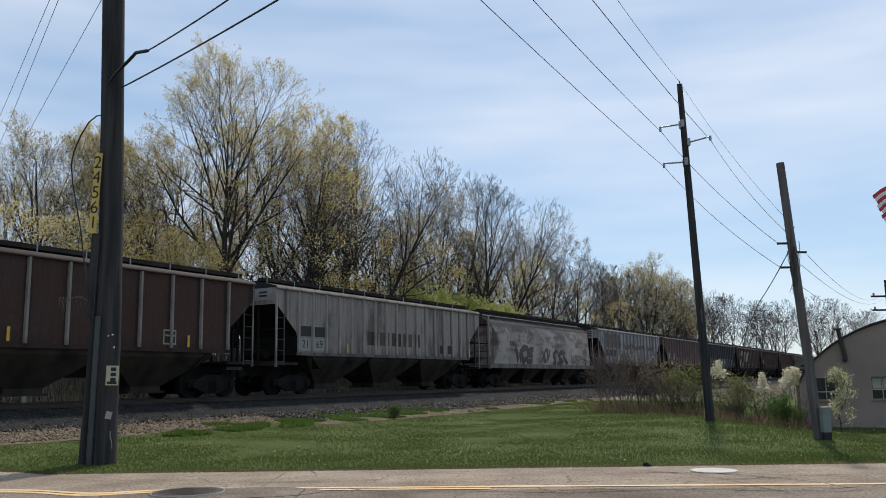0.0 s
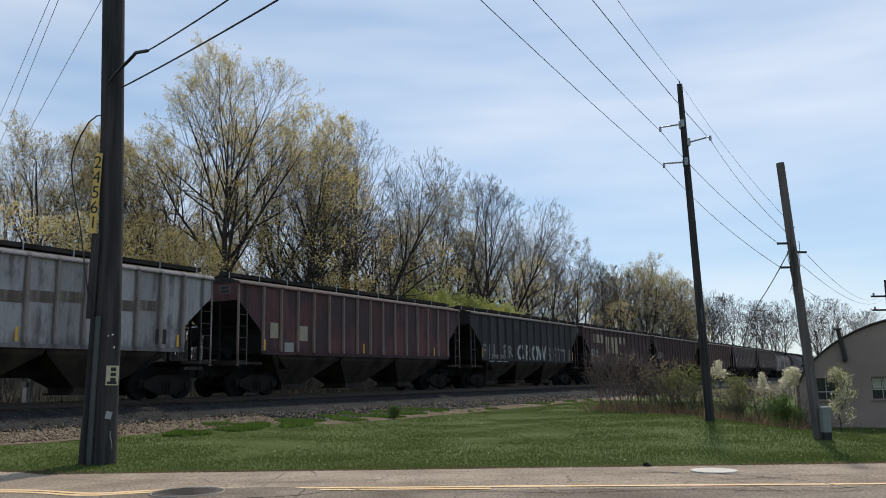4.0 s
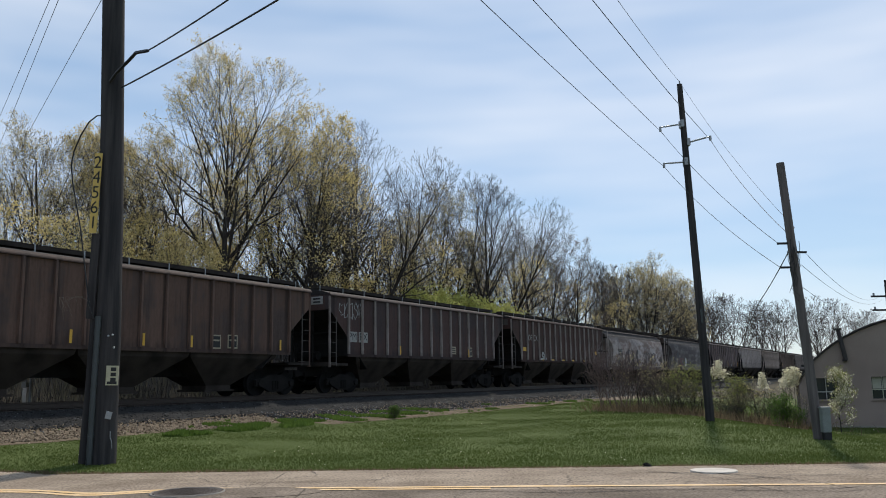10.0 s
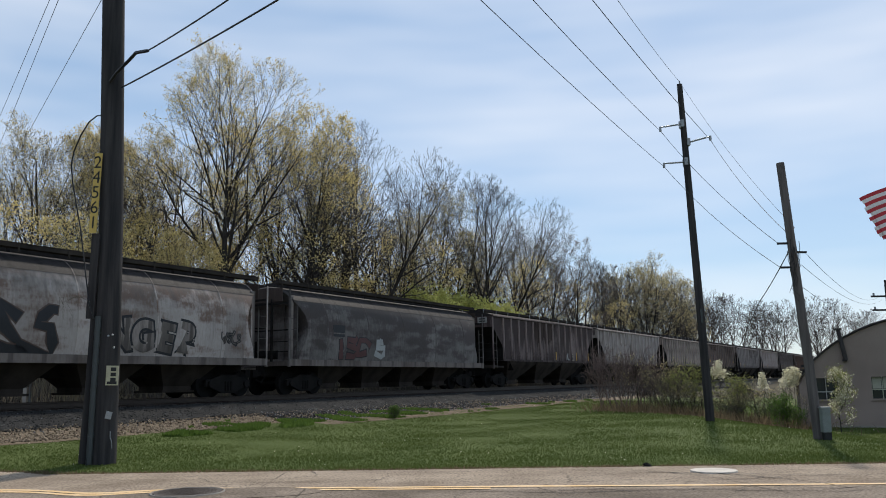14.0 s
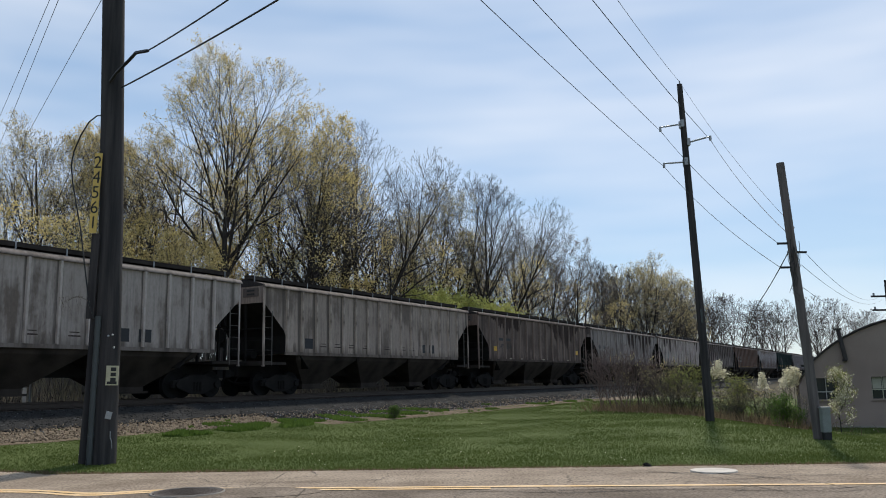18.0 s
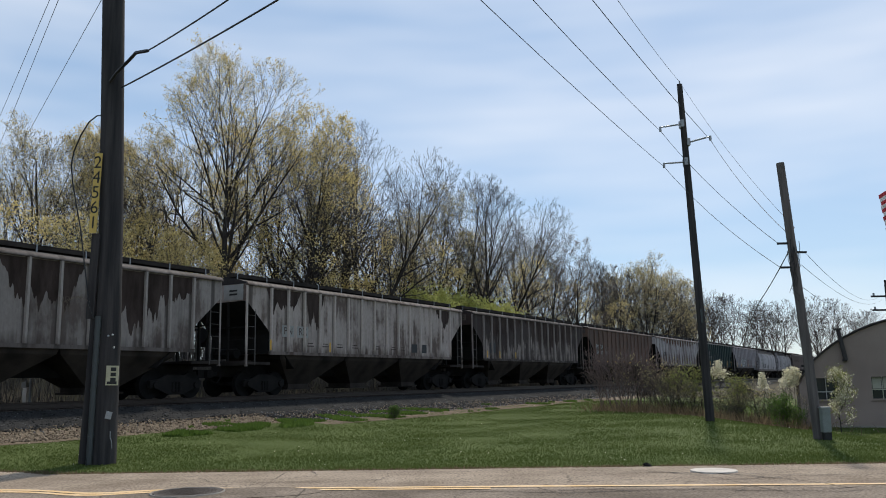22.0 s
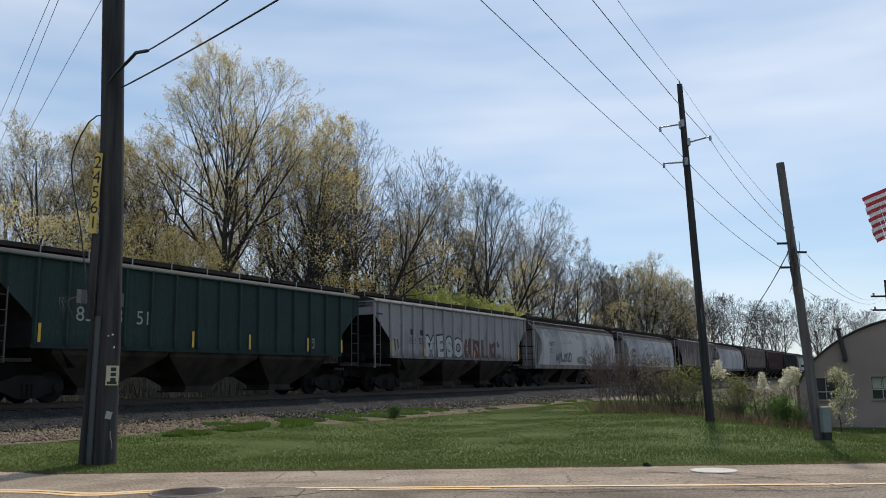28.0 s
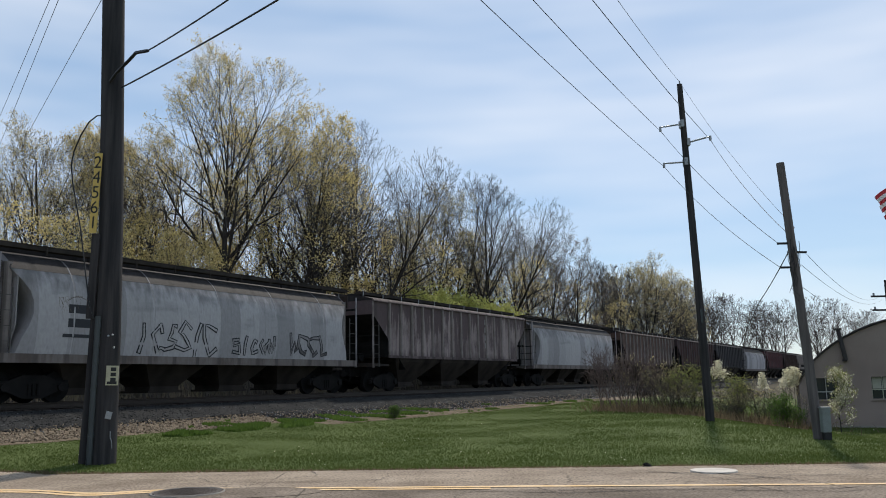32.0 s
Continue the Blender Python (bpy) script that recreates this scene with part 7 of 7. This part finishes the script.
stain(17, 0.1, 2.9, 3.0, P_STAIN, 3)
stain(17, 3.2, 7.4, 2.6, P_STAIN, 5)
stain(17, -3.2, -2.6, 2.2, P_STAIN, 8)
stain(18, -7.3, -5.2, 3.3, P_STAIN, 11)
stain(18, -4.9, -3.7, 2.7, P_STAIN, 12)
stain(18, 5.6, 7.2, 3.2, P_STAIN, 14)
stain(19, -7.2, -2.0, 3.0, P_STAIN, 17)
stain(19, -1.6, 7.2, 2.4, P_STAIN, 19)
stain(21, -7.4, 7.4, 3.6, P_RUSTSTAIN, 21)
stain(13, -3.0, 1.2, 2.8, P_STAIN, 23)
stain(16, -7.0, -2.6, 3.3, P_STAIN, 25)
stain(16, 1.5, 7.2, 2.9, P_STAIN, 27)
tabs_at(17, [-7.1, -4.6])
end_sign(17, 1.0, 0.42, material=P_LIGHT)
for x, txt in ((-6.0, "PN"), (-5.1, "RX")):
    panel(CARS[18], "plate", x, 2.5, 0.7, 0.46, M_WHITE)
    marks(CARS[18], x, 2.5, txt, 0.42, M_GRAF_B)
end_sign(18, 1.0, 0.6, 3.9)
tabs_at(18, [-7.1, -3.4])
panel(CARS[19], "dark_patch", -6.15, 2.3, 0.75, 0.6, M_GRAF_K, "dark painted-over patch")
tabs_at(19, [-7.0, -5.4, -3.2])
end_sign(19, material=P_GREENGREY)
for x, z, txt in ((-6.5, 2.86, "PM"), (-5.5, 2.86, "RX"), (-6.5, 2.43, "34"), (-5.5, 2.43, "80"), (-4.5, 2.43, "21")):
    panel(CARS[20], "number_field", x, z, 0.62, 0.4, P_TAUPE)
    marks(CARS[20], x, z, txt, 0.44, M_GRAF_W)
for x in (-6.3, -4.1, -2.21, -0.34, 1.56, 3.9):
    panel(CARS[20], "sill_marker", x, 1.74, 0.5, 0.11, M_TAB, "yellow sill marker")
outline_box(20, 4.94, 2.1, 0.45, 0.5)
panel(CARS[20], "sill_marker", 6.41, 1.98, 0.4, 0.22, M_TAB, "yellow panel")
end_sign(20, 0.9, 0.3, material=P_GREENGREY)
for x, txt in ((-5.75, "OF"), (-4.95, "CX")):
    panel(CARS[21], "plate", x, 2.67, 0.6, 0.36, M_TAGBLK, "black name panel")
    marks(CARS[21], x, 2.67, txt, 0.36, M_WHITE)
tabs_at(21, [-7.0], 0.7, 2.0)
end_sign(21, 0.7, 0.25, material=M_TAGBLK)
# dark green car
for x, txt in ((-5.55, "83"), (-4.45, "43"), (-3.35, "51")):
    marks(CARS[22], x, 2.60, txt, 0.62, M_WHITE)
for x in (-5.6, -4.4):
    panel(CARS[22], "stencil_bar", x, 3.15, 0.5, 0.42, P_SLATE)
tabs_at(22, [-7.06, -4.77, -1.28, 1.51, 4.9, 7.17], 0.55, 2.0)
outline_box(22, 5.2, 2.06, 0.42, 0.4)
end_sign(22, 0.8, 0.5, 3.9)
# slate car
marks(CARS[23], -5.15, 2.41, "152", 0.46, M_TAGBLK)
marks(CARS[23], -4.2, 2.41, "535", 0.46, M_TAGBLK)
for x in (-5.1, -4.2):
    panel(CARS[23], "stencil_bar", x, 2.86, 0.4, 0.28, M_TAGBLK)
fat_letters(CARS[23], "MESO", -1.95, 2.15, 1.3, M_GRAF_W, M_GRAF_K, spacing=0.74, fat=0.06)
graffiti(CARS[23], 2.3, 2.1, 4.2, 1.05, M_GRAF_R, M_GRAF_R, 63, False, 8, fat=0.3)
graffiti(CARS[23], 2.3, 2.1, 4.0, 0.8, M_GRAF_B, M_GRAF_B, 67, False, 8, fat=0.07)
graffiti(CARS[23], -6.7, 2.2, 0.8, 0.6, M_GRAF_K, M_GRAF_K, 64, False, 3)
tabs_at(23, [-7.0, 7.0], 0.8, 2.05)
tabs_at(23, [-4.1, 1.2], 0.4, 1.9)
panel(CARS[23], "dark_band", -8.0, 3.6, 0.5, 0.08, M_GRAF_K)
end_sign(23, 1.2, 0.2, 4.05, P_SLATE)
# pale barrel cars
panel(CARS[24], "plate", -5.73, 2.56, 1.05, 0.92, M_WHITE, "white panel with black letters", y=-1.615)
marks(CARS[24], -5.73, 2.78, "INTX", 0.40, M_TAGBLK, y=-1.624)
marks(CARS[24], -5.73, 2.34, "5521", 0.42, M_TAGBLK, y=-1.624)
graffiti(CARS[24], -3.6, 1.9, 2.8, 0.7, P_SLATE, M_GRAF_K, 71, True, 6, fat=0.07)
graffiti(CARS[24], -0.2, 1.8, 1.8, 0.5, P_BARREL, M_GRAF_K, 73, True, 6, fat=0.07)
panel(CARS[24], "data_panel", 4.82, 1.75, 0.75, 0.36, M_GRAF_K, "dark square", y=-1.57)
for k in range(2):
    panel(CARS[25], "stencil_bar", -5.7, 2.75 - 0.42 * k, 0.9, 0.26, M_GRAF_K, y=-1.615)
panel(CARS[25], "stencil_bar", -5.7, 1.95, 1.2, 0.1, M_GRAF_K, y=-1.59)
graffiti(CARS[25], -1.9, 2.0, 3.4, 1.05, P_BARREL, M_GRAF_K, 81, True, 6, fat=0.07)
graffiti(CARS[25], 1.8, 1.85, 2.4, 0.7, P_BARREL, M_GRAF_K, 83, True, 5, fat=0.07)
graffiti(CARS[25], 5.0, 1.95, 2.6, 0.9, P_SLATE, M_GRAF_K, 85, True, 4, fat=0.07)
for k in range(4):
    panel(CARS[26], "letter_bar", 2.97, 3.75 - 0.45 * k, 0.22, 0.30, M_WHITE, "white vertical lettering bar")


# ---- what moves ----
SPEED, SLOWING = 14.466, 0.013655


def travelled(t):
    return SPEED * t - SLOWING * t * t


def motions():
    for car, s in zip(CARS, CAR_START):
        rows = []
        for t in (0.0, 4.0, 8.0, 12.0, 16.0, 20.0, 24.0, 28.0, 32.0):
            w = along(s - travelled(t), MID_P, RAIL_Z)
            rows.append((t, Matrix.Translation(w) @ pose(0, 0, 0, 0, 0, 90 - TH)))
        walk(car, rows)
    # every wheelset rolls alike, so all share the keys of the first
    turning = [(k / FPS, pose(0, 0, 0, 0, -math.degrees(travelled(k / FPS) / 0.457), 0)) for k in range(int(32 * FPS) + 1)]
    walk(WHEELSETS[0], turning)
    keys = WHEELSETS[0].animation_data
    for w in WHEELSETS[1:]:
        w.rotation_mode = "QUATERNION"
        w.animation_data_create()
        w.animation_data.action = keys.action
        w.animation_data.action_slot = keys.action_slot
    move_flag()


motions()
